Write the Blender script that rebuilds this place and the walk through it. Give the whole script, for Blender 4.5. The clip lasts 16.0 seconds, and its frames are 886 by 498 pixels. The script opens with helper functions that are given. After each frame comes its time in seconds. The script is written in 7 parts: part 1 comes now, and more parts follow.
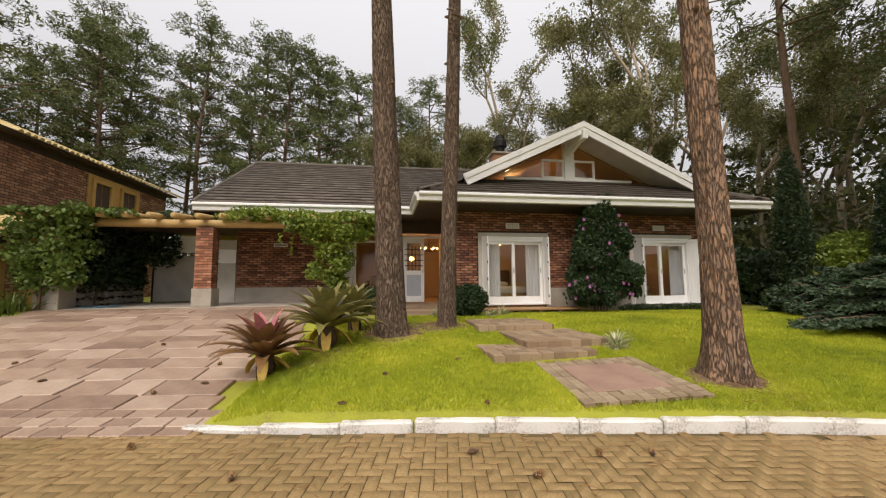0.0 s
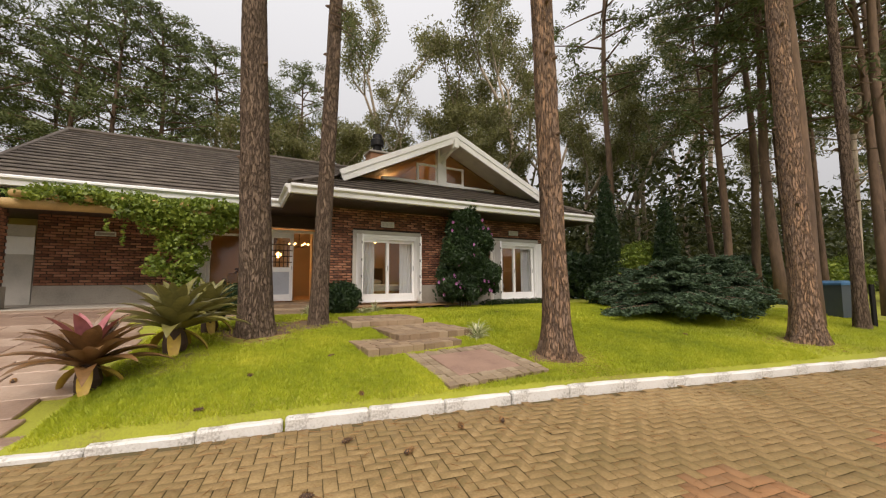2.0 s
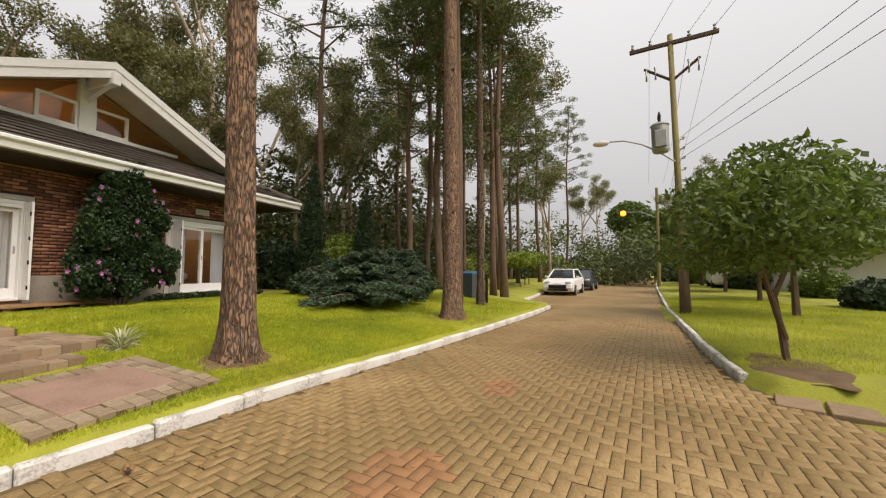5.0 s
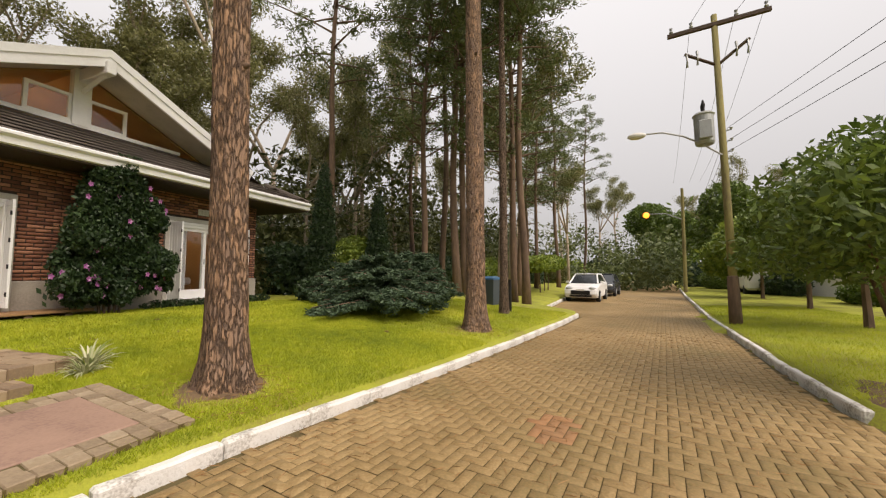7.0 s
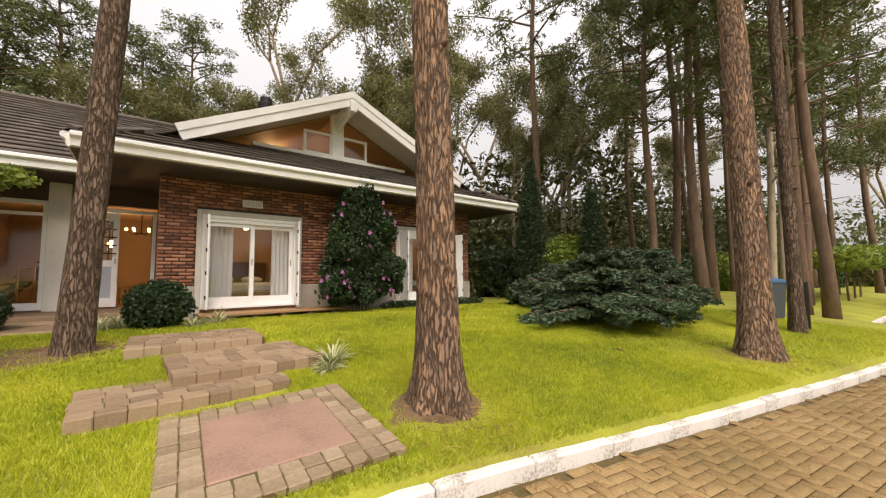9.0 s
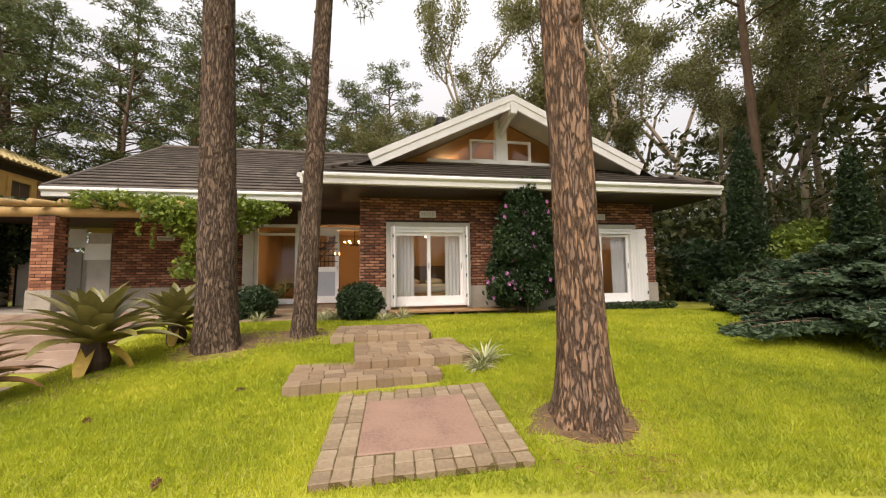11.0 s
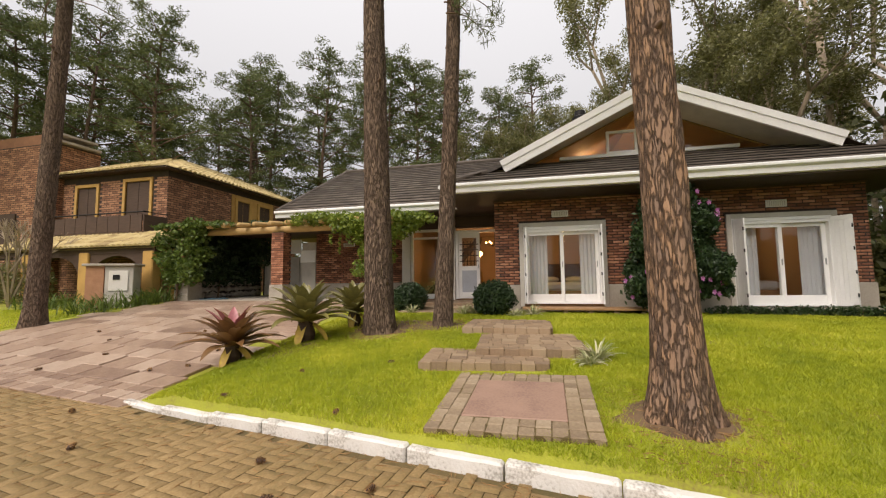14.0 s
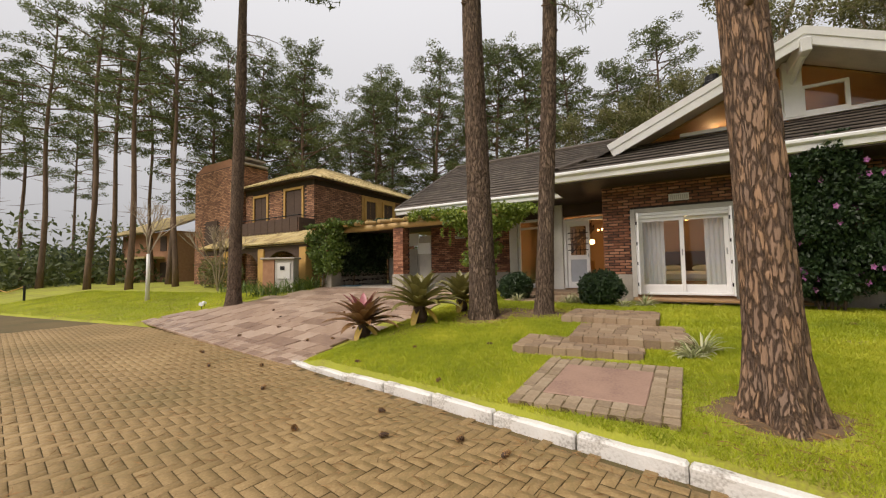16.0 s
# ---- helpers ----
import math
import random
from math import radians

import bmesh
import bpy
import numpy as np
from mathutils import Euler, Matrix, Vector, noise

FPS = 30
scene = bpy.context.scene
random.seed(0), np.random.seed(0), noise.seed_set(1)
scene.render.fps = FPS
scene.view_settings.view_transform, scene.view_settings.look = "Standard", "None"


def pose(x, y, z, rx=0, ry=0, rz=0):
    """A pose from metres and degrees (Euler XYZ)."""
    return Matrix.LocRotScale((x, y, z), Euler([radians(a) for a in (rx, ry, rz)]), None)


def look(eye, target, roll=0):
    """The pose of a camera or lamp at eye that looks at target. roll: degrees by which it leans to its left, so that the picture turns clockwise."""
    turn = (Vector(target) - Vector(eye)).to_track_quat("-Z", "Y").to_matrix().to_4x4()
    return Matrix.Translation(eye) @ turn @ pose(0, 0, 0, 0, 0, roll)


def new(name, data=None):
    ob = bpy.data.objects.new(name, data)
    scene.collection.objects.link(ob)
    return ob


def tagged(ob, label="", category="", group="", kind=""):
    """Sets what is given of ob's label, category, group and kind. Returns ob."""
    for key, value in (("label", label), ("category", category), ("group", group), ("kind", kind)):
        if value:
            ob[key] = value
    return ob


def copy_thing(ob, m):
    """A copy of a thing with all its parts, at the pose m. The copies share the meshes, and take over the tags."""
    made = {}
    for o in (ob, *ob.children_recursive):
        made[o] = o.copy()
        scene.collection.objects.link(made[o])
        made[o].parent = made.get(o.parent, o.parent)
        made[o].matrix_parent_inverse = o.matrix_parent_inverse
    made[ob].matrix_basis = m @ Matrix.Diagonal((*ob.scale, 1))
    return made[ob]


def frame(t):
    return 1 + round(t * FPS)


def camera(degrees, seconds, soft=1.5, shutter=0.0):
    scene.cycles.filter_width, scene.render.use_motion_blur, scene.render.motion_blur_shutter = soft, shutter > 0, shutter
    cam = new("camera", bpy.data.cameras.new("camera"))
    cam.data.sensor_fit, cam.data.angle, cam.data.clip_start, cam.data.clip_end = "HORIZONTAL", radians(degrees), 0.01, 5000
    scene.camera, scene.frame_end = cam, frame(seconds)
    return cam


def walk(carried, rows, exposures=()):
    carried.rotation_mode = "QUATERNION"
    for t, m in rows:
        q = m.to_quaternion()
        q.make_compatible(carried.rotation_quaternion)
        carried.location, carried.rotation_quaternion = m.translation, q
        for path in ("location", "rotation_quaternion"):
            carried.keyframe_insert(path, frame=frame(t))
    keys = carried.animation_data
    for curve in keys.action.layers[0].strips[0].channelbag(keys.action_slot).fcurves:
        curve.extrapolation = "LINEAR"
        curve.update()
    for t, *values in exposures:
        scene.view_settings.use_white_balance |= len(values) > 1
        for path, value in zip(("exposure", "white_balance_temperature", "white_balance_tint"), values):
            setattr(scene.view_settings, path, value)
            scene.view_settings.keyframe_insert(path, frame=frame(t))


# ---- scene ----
cam = camera(99.5, 16.0, soft=1.2)
PATH = [
    (0, (-0.157, 0.412, 1.477), (0.145, 2.381, 1.655), -0.4),
    (0.5, (-0.157, 0.372, 1.475), (0.197, 2.332, 1.651), -0.3),
    (1, (-0.196, 0.335, 1.462), (0.306, 2.263, 1.64), -0.2),
    (1.5, (-0.256, 0.289, 1.447), (0.446, 2.153, 1.622), -0.3),
    (2, (-0.271, 0.25, 1.433), (0.666, 2.009, 1.602), -0.3),
    (2.5, (-0.243, 0.235, 1.423), (0.92, 1.856, 1.57), -0.3),
    (3, (-0.214, 0.216, 1.437), (1.142, 1.682, 1.553), -0.2),
    (3.5, (-0.17, 0.224, 1.439), (1.368, 1.498, 1.544), -0.2),
    (4, (-0.018, 0.304, 1.419), (1.692, 1.336, 1.518), -0.1),
    (4.5, (0.13, 0.378, 1.438), (1.964, 1.168, 1.536), 0.0),
    (4.7, (0.186, 0.39, 1.443), (2.056, 1.093, 1.541), 0.0),
    (6.8, (1.016, 0.913, 1.462), (2.911, 1.542, 1.59), 0.3),
    (7, (1.111, 0.984, 1.475), (2.968, 1.715, 1.605), 0.2),
    (7.5, (1.342, 1.133, 1.466), (3.085, 2.104, 1.595), 0.0),
    (8, (1.549, 1.298, 1.496), (3.146, 2.495, 1.627), -0.2),
    (8.5, (1.727, 1.543, 1.482), (3.141, 2.951, 1.616), -0.3),
    (9, (1.846, 1.697, 1.49), (3.066, 3.275, 1.631), -0.4),
    (9.5, (1.982, 1.747, 1.487), (2.969, 3.48, 1.635), -0.5),
    (9.7, (2.02, 1.751, 1.487), (2.902, 3.54, 1.636), -0.7),
    (11.8, (2.41, 1.413, 1.479), (2.513, 3.404, 1.64), -0.6),
    (12, (2.438, 1.365, 1.48), (2.476, 3.358, 1.641), -0.6),
    (12.5, (2.495, 1.227, 1.492), (2.404, 3.218, 1.653), -0.6),
    (13, (2.544, 1.118, 1.507), (2.354, 3.103, 1.67), -0.5),
    (13.5, (2.643, 1.018, 1.503), (2.345, 2.989, 1.662), -0.7),
    (14, (2.786, 0.919, 1.508), (2.342, 2.863, 1.662), -0.7),
    (14.5, (2.875, 0.815, 1.513), (2.277, 2.717, 1.664), -0.8),
    (15, (2.974, 0.66, 1.521), (2.244, 2.518, 1.648), -0.8),
    (15.5, (3.126, 0.579, 1.529), (2.258, 2.378, 1.635), -0.9),
    (16, (3.267, 0.521, 1.536), (2.252, 2.241, 1.639), -1.0),
]
walk(cam, [(t, look(eye, target, roll)) for t, eye, target, roll in PATH], exposures=[(0.0, 0.17, 7200, 17), (3.5, 0.12, 7300, 17), (7.0, 0.25, 7450, 18), (8.5, 0.34, 7550, 19), (9.5, 0.52, 7400, 18), (12.5, 0.36, 7350, 18), (16.0, 0.08, 7200, 17)])

# ---- world, sun, exposure ----
world = bpy.data.worlds.new("overcast_sky")
scene.world = world
world.use_nodes = True
wn, wl = world.node_tree.nodes, world.node_tree.links
sky = wn.new("ShaderNodeTexSky")
sky.sky_type, sky.sun_disc = "NISHITA", False
sky.sun_elevation, sky.sun_rotation = radians(52), radians(200)
sky.air_density, sky.dust_density = 1.0, 4.0
hs = wn.new("ShaderNodeHueSaturation")
hs.inputs["Saturation"].default_value = 0.25
cloud = wn.new("ShaderNodeMix")
cloud.data_type = "RGBA"
cloud.inputs["Factor"].default_value = 0.75
cloud.inputs["B"].default_value = (8.0, 8.75, 9.5, 1)
wl.new(sky.outputs[0], hs.inputs["Color"])
wl.new(hs.outputs[0], cloud.inputs["A"])
# an overcast dome is about three times brighter overhead than at the horizon
dome, height, share = wn.new("ShaderNodeTexCoord"), wn.new("ShaderNodeSeparateXYZ"), wn.new("ShaderNodeMapRange")
share.inputs["From Min"].default_value, share.inputs["From Max"].default_value = 0.0, 1.0
share.inputs["To Min"].default_value, share.inputs["To Max"].default_value = 0.58, 1.45
shade = wn.new("ShaderNodeVectorMath")
shade.operation = "SCALE"
wl.new(dome.outputs["Generated"], height.inputs[0])
wl.new(height.outputs["Z"], share.inputs["Value"])
wl.new(cloud.outputs["Result"], shade.inputs[0])
wl.new(share.outputs["Result"], shade.inputs["Scale"])
wl.new(shade.outputs["Vector"], wn["Background"].inputs[0])
wn["Background"].inputs[1].default_value = 0.100
sun = new("sun", bpy.data.lights.new("sun", "SUN"))
sun.data.energy, sun.data.angle, sun.data.color = 2.3, radians(35), (1.0, 0.96, 0.90)
sun.matrix_world = look((0, 0, 60), (13, 34, 20))

# ---- helpers for building ----
RNG = np.random.default_rng(7)


def part(name, bm, mat, parent=None, label="", smooth=False):
    me = bpy.data.meshes.new(name)
    bm.to_mesh(me)
    bm.free()
    me.materials.append(mat)
    if smooth:
        me.polygons.foreach_set("use_smooth", [True] * len(me.polygons))
    ob = new(name, me)
    if parent is not None:
        ob.parent = parent
    if label:
        tagged(ob, label)
    return ob


def raw(name, verts, faces, mat, parent=None, label="", smooth=False):
    me = bpy.data.meshes.new(name)
    verts = np.asarray(verts, dtype=np.float32)
    faces = np.asarray(faces, dtype=np.int32)
    k = faces.shape[1]
    me.vertices.add(len(verts))
    me.vertices.foreach_set("co", verts.ravel())
    me.loops.add(faces.size)
    me.loops.foreach_set("vertex_index", faces.ravel())
    me.polygons.add(len(faces))
    me.polygons.foreach_set("loop_start", np.arange(len(faces), dtype=np.int32) * k)
    me.polygons.foreach_set("loop_total", np.full(len(faces), k, dtype=np.int32))
    if smooth:
        me.polygons.foreach_set("use_smooth", np.ones(len(faces), dtype=bool))
    me.update(calc_edges=True)
    me.validate()
    me.materials.append(mat)
    ob = new(name, me)
    if parent is not None:
        ob.parent = parent
    if label:
        tagged(ob, label)
    return ob


def thing(name, label, category, m=None, group="", kind=""):
    ob = new(name)
    ob.empty_display_size = 0.1
    if m is not None:
        ob.matrix_basis = m
    return tagged(ob, label, category, group, kind)


def box(bm, x0, x1, y0, y1, z0, z1, bevel=0.0, m=None):
    made = bmesh.ops.create_cube(bm, size=1.0)
    vs = made["verts"]
    for v in vs:
        v.co = Vector(((x0 + x1) / 2 + v.co.x * (x1 - x0), (y0 + y1) / 2 + v.co.y * (y1 - y0), (z0 + z1) / 2 + v.co.z * (z1 - z0)))
        if m is not None:
            v.co = m @ v.co
    if bevel:
        es = list({e for v in vs for e in v.link_edges})
        bmesh.ops.bevel(bm, geom=es, offset=bevel, segments=1, affect="EDGES")
    return bm


def boxes(*rows, bevel=0.0, m=None):
    bm = bmesh.new()
    for r in rows:
        box(bm, *r, bevel=bevel, m=m)
    return bm


def prism(bm, pts, y0, y1, axis="y"):
    """Extrudes an outline of (a, z) pairs along an axis."""
    def co(p, d):
        return (p[0], d, p[1]) if axis == "y" else (d, p[0], p[1])
    a = [bm.verts.new(co(p, y0)) for p in pts]
    b = [bm.verts.new(co(p, y1)) for p in pts]
    n = len(pts)
    bm.faces.new(a)
    bm.faces.new(b[::-1])
    for i in range(n):
        bm.faces.new((a[i], b[i], b[(i + 1) % n], a[(i + 1) % n]))
    bmesh.ops.recalc_face_normals(bm, faces=bm.faces)
    return bm


def tube(bm, pts, radii, seg=10, cap=True):
    pts = [Vector(p) for p in pts]
    rings = []
    for i, p in enumerate(pts):
        d = (pts[min(i + 1, len(pts) - 1)] - pts[max(i - 1, 0)]).normalized()
        ref = Vector((1, 0, 0)) if abs(d.x) < 0.9 else Vector((0, 1, 0))
        u = d.cross(ref).normalized()
        v = d.cross(u)
        rings.append([bm.verts.new(p + (u * math.cos(a) + v * math.sin(a)) * float(radii[i])) for a in np.linspace(0, 2 * math.pi, seg, endpoint=False)])
    for r, s in zip(rings, rings[1:]):
        for i in range(seg):
            bm.faces.new((r[i], r[(i + 1) % seg], s[(i + 1) % seg], s[i]))
    if cap:
        bm.faces.new(rings[0][::-1])
        bm.faces.new(rings[-1])
    return bm


# ---- materials ----
def mat(name, base, rough=0.8, var=0.25, scale=6.0, fine=60.0, bump=0.3, dark=None, metal=0.0, spec=0.5, random=0.0, island=0.0, stretch=(1, 1, 1), dist=0.02, hue=None, trans=0.0):
    """Base colour, two scales of mottling, fine relief, and a change from piece to piece."""
    m = bpy.data.materials.new(name)
    m.use_nodes = True
    n, l = m.node_tree.nodes, m.node_tree.links
    b = n["Principled BSDF"]
    b.inputs["Roughness"].default_value, b.inputs["Metallic"].default_value = rough, metal
    b.inputs["Specular IOR Level"].default_value = spec
    co = n.new("ShaderNodeTexCoord")
    mp = n.new("ShaderNodeMapping")
    mp.inputs["Scale"].default_value = stretch
    l.new(co.outputs["Object"], mp.inputs[0])
    n1, n2 = n.new("ShaderNodeTexNoise"), n.new("ShaderNodeTexNoise")
    n1.inputs["Scale"].default_value, n1.inputs["Detail"].default_value = scale, 5
    n2.inputs["Scale"].default_value, n2.inputs["Detail"].default_value = fine, 4
    l.new(mp.outputs[0], n1.inputs["Vector"])
    l.new(mp.outputs[0], n2.inputs["Vector"])
    mix = n.new("ShaderNodeMath")
    mix.operation = "MULTIPLY_ADD"
    mix.inputs[1].default_value = 0.6
    l.new(n1.outputs[0], mix.inputs[0])
    half = n.new("ShaderNodeMath")
    half.operation = "MULTIPLY"
    half.inputs[1].default_value = 0.4
    l.new(n2.outputs[0], half.inputs[0])
    l.new(half.outputs[0], mix.inputs[2])
    ramp = n.new("ShaderNodeMapRange")
    ramp.inputs["From Min"].default_value, ramp.inputs["From Max"].default_value = 0.32, 0.68
    l.new(mix.outputs[0], ramp.inputs[0])
    last = ramp.outputs[0]
    if random or island:
        src = n.new("ShaderNodeObjectInfo").outputs["Random"] if random else n.new("ShaderNodeNewGeometry").outputs["Random Per Island"]
        add = n.new("ShaderNodeMath")
        add.operation = "MULTIPLY_ADD"
        add.inputs[1].default_value = random or island
        l.new(src, add.inputs[0])
        keep = n.new("ShaderNodeMath")
        keep.operation = "MULTIPLY"
        keep.inputs[1].default_value = 1 - (random or island)
        l.new(last, keep.inputs[0])
        l.new(keep.outputs[0], add.inputs[2])
        last = add.outputs[0]
    cr = n.new("ShaderNodeValToRGB")
    lo = dark or [c * (1 - var) for c in base]
    hi = hue or [min(1, c * (1 + var * 0.6)) for c in base]
    cr.color_ramp.elements[0].color, cr.color_ramp.elements[1].color = (*lo, 1), (*hi, 1)
    mid = cr.color_ramp.elements.new(0.5)
    mid.color = (*base, 1)
    l.new(last, cr.inputs[0])
    l.new(cr.outputs[0], b.inputs["Base Color"])
    if trans:
        b.inputs["Subsurface Weight"].default_value = 0.0
        tr = n.new("ShaderNodeBsdfTranslucent")
        l.new(cr.outputs[0], tr.inputs[0])
        ms = n.new("ShaderNodeMixShader")
        ms.inputs[0].default_value = trans
        l.new(b.outputs[0], ms.inputs[1])
        l.new(tr.outputs[0], ms.inputs[2])
        l.new(ms.outputs[0], n["Material Output"].inputs[0])
    if bump:
        bp = n.new("ShaderNodeBump")
        bp.inputs["Strength"].default_value, bp.inputs["Distance"].default_value = bump, dist
        l.new(mix.outputs[0], bp.inputs["Height"])
        l.new(bp.outputs[0], b.inputs["Normal"])
    return m


def glass(name, tint=(1, 1, 1), rough=0.0):
    m = bpy.data.materials.new(name)
    m.use_nodes = True
    n, l = m.node_tree.nodes, m.node_tree.links
    n.remove(n["Principled BSDF"])
    t, g, f, x = n.new("ShaderNodeBsdfTransparent"), n.new("ShaderNodeBsdfGlossy"), n.new("ShaderNodeFresnel"), n.new("ShaderNodeMixShader")
    t.inputs[0].default_value = (*tint, 1)
    g.inputs["Roughness"].default_value = rough
    f.inputs["IOR"].default_value = 1.5
    l.new(f.outputs[0], x.inputs[0])
    l.new(t.outputs[0], x.inputs[1])
    l.new(g.outputs[0], x.inputs[2])
    l.new(x.outputs[0], n["Material Output"].inputs[0])
    return m


def glow(name, color, power):
    m = bpy.data.materials.new(name)
    m.use_nodes = True
    b = m.node_tree.nodes["Principled BSDF"]
    b.inputs["Emission Color"].default_value, b.inputs["Emission Strength"].default_value = (*color, 1), power
    b.inputs["Base Color"].default_value = (*color, 1)
    return m


def bark_mat(name, base, plate, scale=9.0):
    """Long scaly plates with dark furrows between them."""
    m = bpy.data.materials.new(name)
    m.use_nodes = True
    n, l = m.node_tree.nodes, m.node_tree.links
    b = n["Principled BSDF"]
    b.inputs["Roughness"].default_value = 0.95
    b.inputs["Specular IOR Level"].default_value = 0.2
    co, mp = n.new("ShaderNodeTexCoord"), n.new("ShaderNodeMapping")
    mp.inputs["Scale"].default_value = (1, 1, 0.22)
    l.new(co.outputs["Object"], mp.inputs[0])
    warp = n.new("ShaderNodeTexNoise")
    warp.inputs["Scale"].default_value = 20
    warp.inputs["Detail"].default_value = 5
    l.new(mp.outputs[0], warp.inputs["Vector"])
    va = n.new("ShaderNodeVectorMath")
    va.operation = "MULTIPLY_ADD"
    va.inputs[1].default_value = (0.085, 0.085, 0.085)
    l.new(warp.outputs["Color"], va.inputs[0])
    l.new(mp.outputs[0], va.inputs[2])
    vo = n.new("ShaderNodeTexVoronoi")
    vo.feature = "DISTANCE_TO_EDGE"
    vo.inputs["Scale"].default_value = scale
    l.new(va.outputs[0], vo.inputs["Vector"])
    vc = n.new("ShaderNodeTexVoronoi")
    vc.inputs["Scale"].default_value = scale
    l.new(va.outputs[0], vc.inputs["Vector"])
    mr = n.new("ShaderNodeMapRange")
    mr.inputs["From Max"].default_value = 0.3
    fine = n.new("ShaderNodeTexNoise")
    fine.inputs["Scale"].default_value, fine.inputs["Detail"].default_value = 55, 8
    fine.inputs["Roughness"].default_value = 0.65
    l.new(mp.outputs[0], fine.inputs["Vector"])
    ragged, lift = n.new("ShaderNodeMath"), n.new("ShaderNodeMath")
    ragged.operation, lift.operation = "MULTIPLY_ADD", "SUBTRACT"
    ragged.inputs[1].default_value, lift.inputs[1].default_value = 0.95, 0.36
    l.new(fine.outputs[0], ragged.inputs[0])
    l.new(vo.outputs["Distance"], ragged.inputs[2])
    l.new(ragged.outputs[0], lift.inputs[0])
    l.new(lift.outputs[0], mr.inputs[0])
    tone = n.new("ShaderNodeMix")
    tone.data_type = "RGBA"
    tone.inputs["A"].default_value, tone.inputs["B"].default_value = (*base, 1), (*plate, 1)
    sep = n.new("ShaderNodeSeparateColor")
    l.new(vc.outputs["Color"], sep.inputs[0])
    f2 = n.new("ShaderNodeMath")
    f2.operation = "MULTIPLY"
    l.new(sep.outputs[0], f2.inputs[0])
    l.new(fine.outputs[0], f2.inputs[1])
    f3 = n.new("ShaderNodeMath")
    f3.operation = "MULTIPLY"
    f3.inputs[1].default_value = 1.8
    f3.use_clamp = True
    l.new(f2.outputs[0], f3.inputs[0])
    l.new(f3.outputs[0], tone.inputs["Factor"])
    fur = n.new("ShaderNodeMix")
    fur.data_type = "RGBA"
    fur.inputs["A"].default_value = (*[c * 0.45 for c in base], 1)
    l.new(mr.outputs[0], fur.inputs["Factor"])
    l.new(tone.outputs["Result"], fur.inputs["B"])
    l.new(fur.outputs["Result"], b.inputs["Base Color"])
    hsum = n.new("ShaderNodeMath")
    hsum.operation = "MULTIPLY_ADD"
    hsum.inputs[1].default_value = 0.35
    l.new(fine.outputs[0], hsum.inputs[0])
    l.new(mr.outputs[0], hsum.inputs[2])
    bp = n.new("ShaderNodeBump")
    bp.inputs["Strength"].default_value, bp.inputs["Distance"].default_value = 1.0, 0.045
    l.new(hsum.outputs[0], bp.inputs["Height"])
    l.new(bp.outputs[0], b.inputs["Normal"])
    return m


M_SOIL = mat("soil", (0.15, 0.095, 0.05), 0.95, 0.4, 3, 40, 0.6)
M_TURF = mat("turf", (0.28, 0.30, 0.03), 0.95, 0.35, 1.2, 50, 0.7, dark=(0.19, 0.145, 0.04), hue=(0.36, 0.36, 0.04))
M_BLADE = mat("grass_blade", (0.43, 0.48, 0.03), 0.55, 0.4, 0.8, 9, 0, dark=(0.24, 0.31, 0.02), hue=(0.64, 0.63, 0.065), trans=0.35)
M_SAND = mat("paver_sand", (0.12, 0.085, 0.032), 0.95, 0.4, 0.8, 40, 0.4, dark=(0.07, 0.065, 0.018))
M_PAVER = mat("concrete_paver", (0.27, 0.175, 0.07), 0.7, 0.3, 0.5, 45, 0.22, dark=(0.165, 0.125, 0.042), hue=(0.41, 0.285, 0.13), island=0.12)
M_PAVER1 = mat("concrete_paver_piece", (0.27, 0.175, 0.07), 0.7, 0.3, 9, 45, 0.22, dark=(0.165, 0.125, 0.042), hue=(0.41, 0.285, 0.13), random=0.2)
M_REDPAV = mat("red_clay_paver", (0.31, 0.155, 0.065), 0.8, 0.3, 2, 45, 0.25, dark=(0.27, 0.15, 0.07), hue=(0.42, 0.21, 0.10), island=0.3)
M_KERB = mat("whitewashed_kerb", (0.66, 0.64, 0.60), 0.85, 0.3, 3.2, 40, 0.6, dark=(0.16, 0.13, 0.09), hue=(0.72, 0.71, 0.68))
M_DRIVE = mat("sandstone_slab", (0.37, 0.255, 0.185), 0.34, 0.3, 3.5, 30, 0.35, dark=(0.17, 0.105, 0.08), hue=(0.55, 0.43, 0.34), random=0.55)
M_COB = mat("sandstone_block", (0.29, 0.20, 0.12), 0.7, 0.3, 8, 40, 0.6, dark=(0.15, 0.10, 0.065), hue=(0.38, 0.29, 0.19), random=0.55)
M_SETT = mat("weathered_sett", (0.29, 0.215, 0.135), 0.75, 0.3, 8, 40, 0.6, dark=(0.17, 0.12, 0.075), hue=(0.41, 0.33, 0.23), random=0.45)
M_SLAB = mat("red_sandstone", (0.32, 0.20, 0.145), 0.65, 0.25, 3, 40, 0.4, dark=(0.22, 0.13, 0.10))
M_BRICK = mat("clay_brick", (0.29, 0.115, 0.062), 0.85, 0.35, 12, 70, 0.6, dark=(0.085, 0.037, 0.026), hue=(0.53, 0.26, 0.155), island=0.75)
M_BRICK1 = mat("clay_brick_piece", (0.29, 0.115, 0.062), 0.85, 0.35, 12, 70, 0.6, dark=(0.085, 0.037, 0.026), hue=(0.53, 0.26, 0.155), random=0.75)
M_MORTAR = mat("mortar", (0.05, 0.035, 0.027), 0.95, 0.3, 6, 60, 0.5)
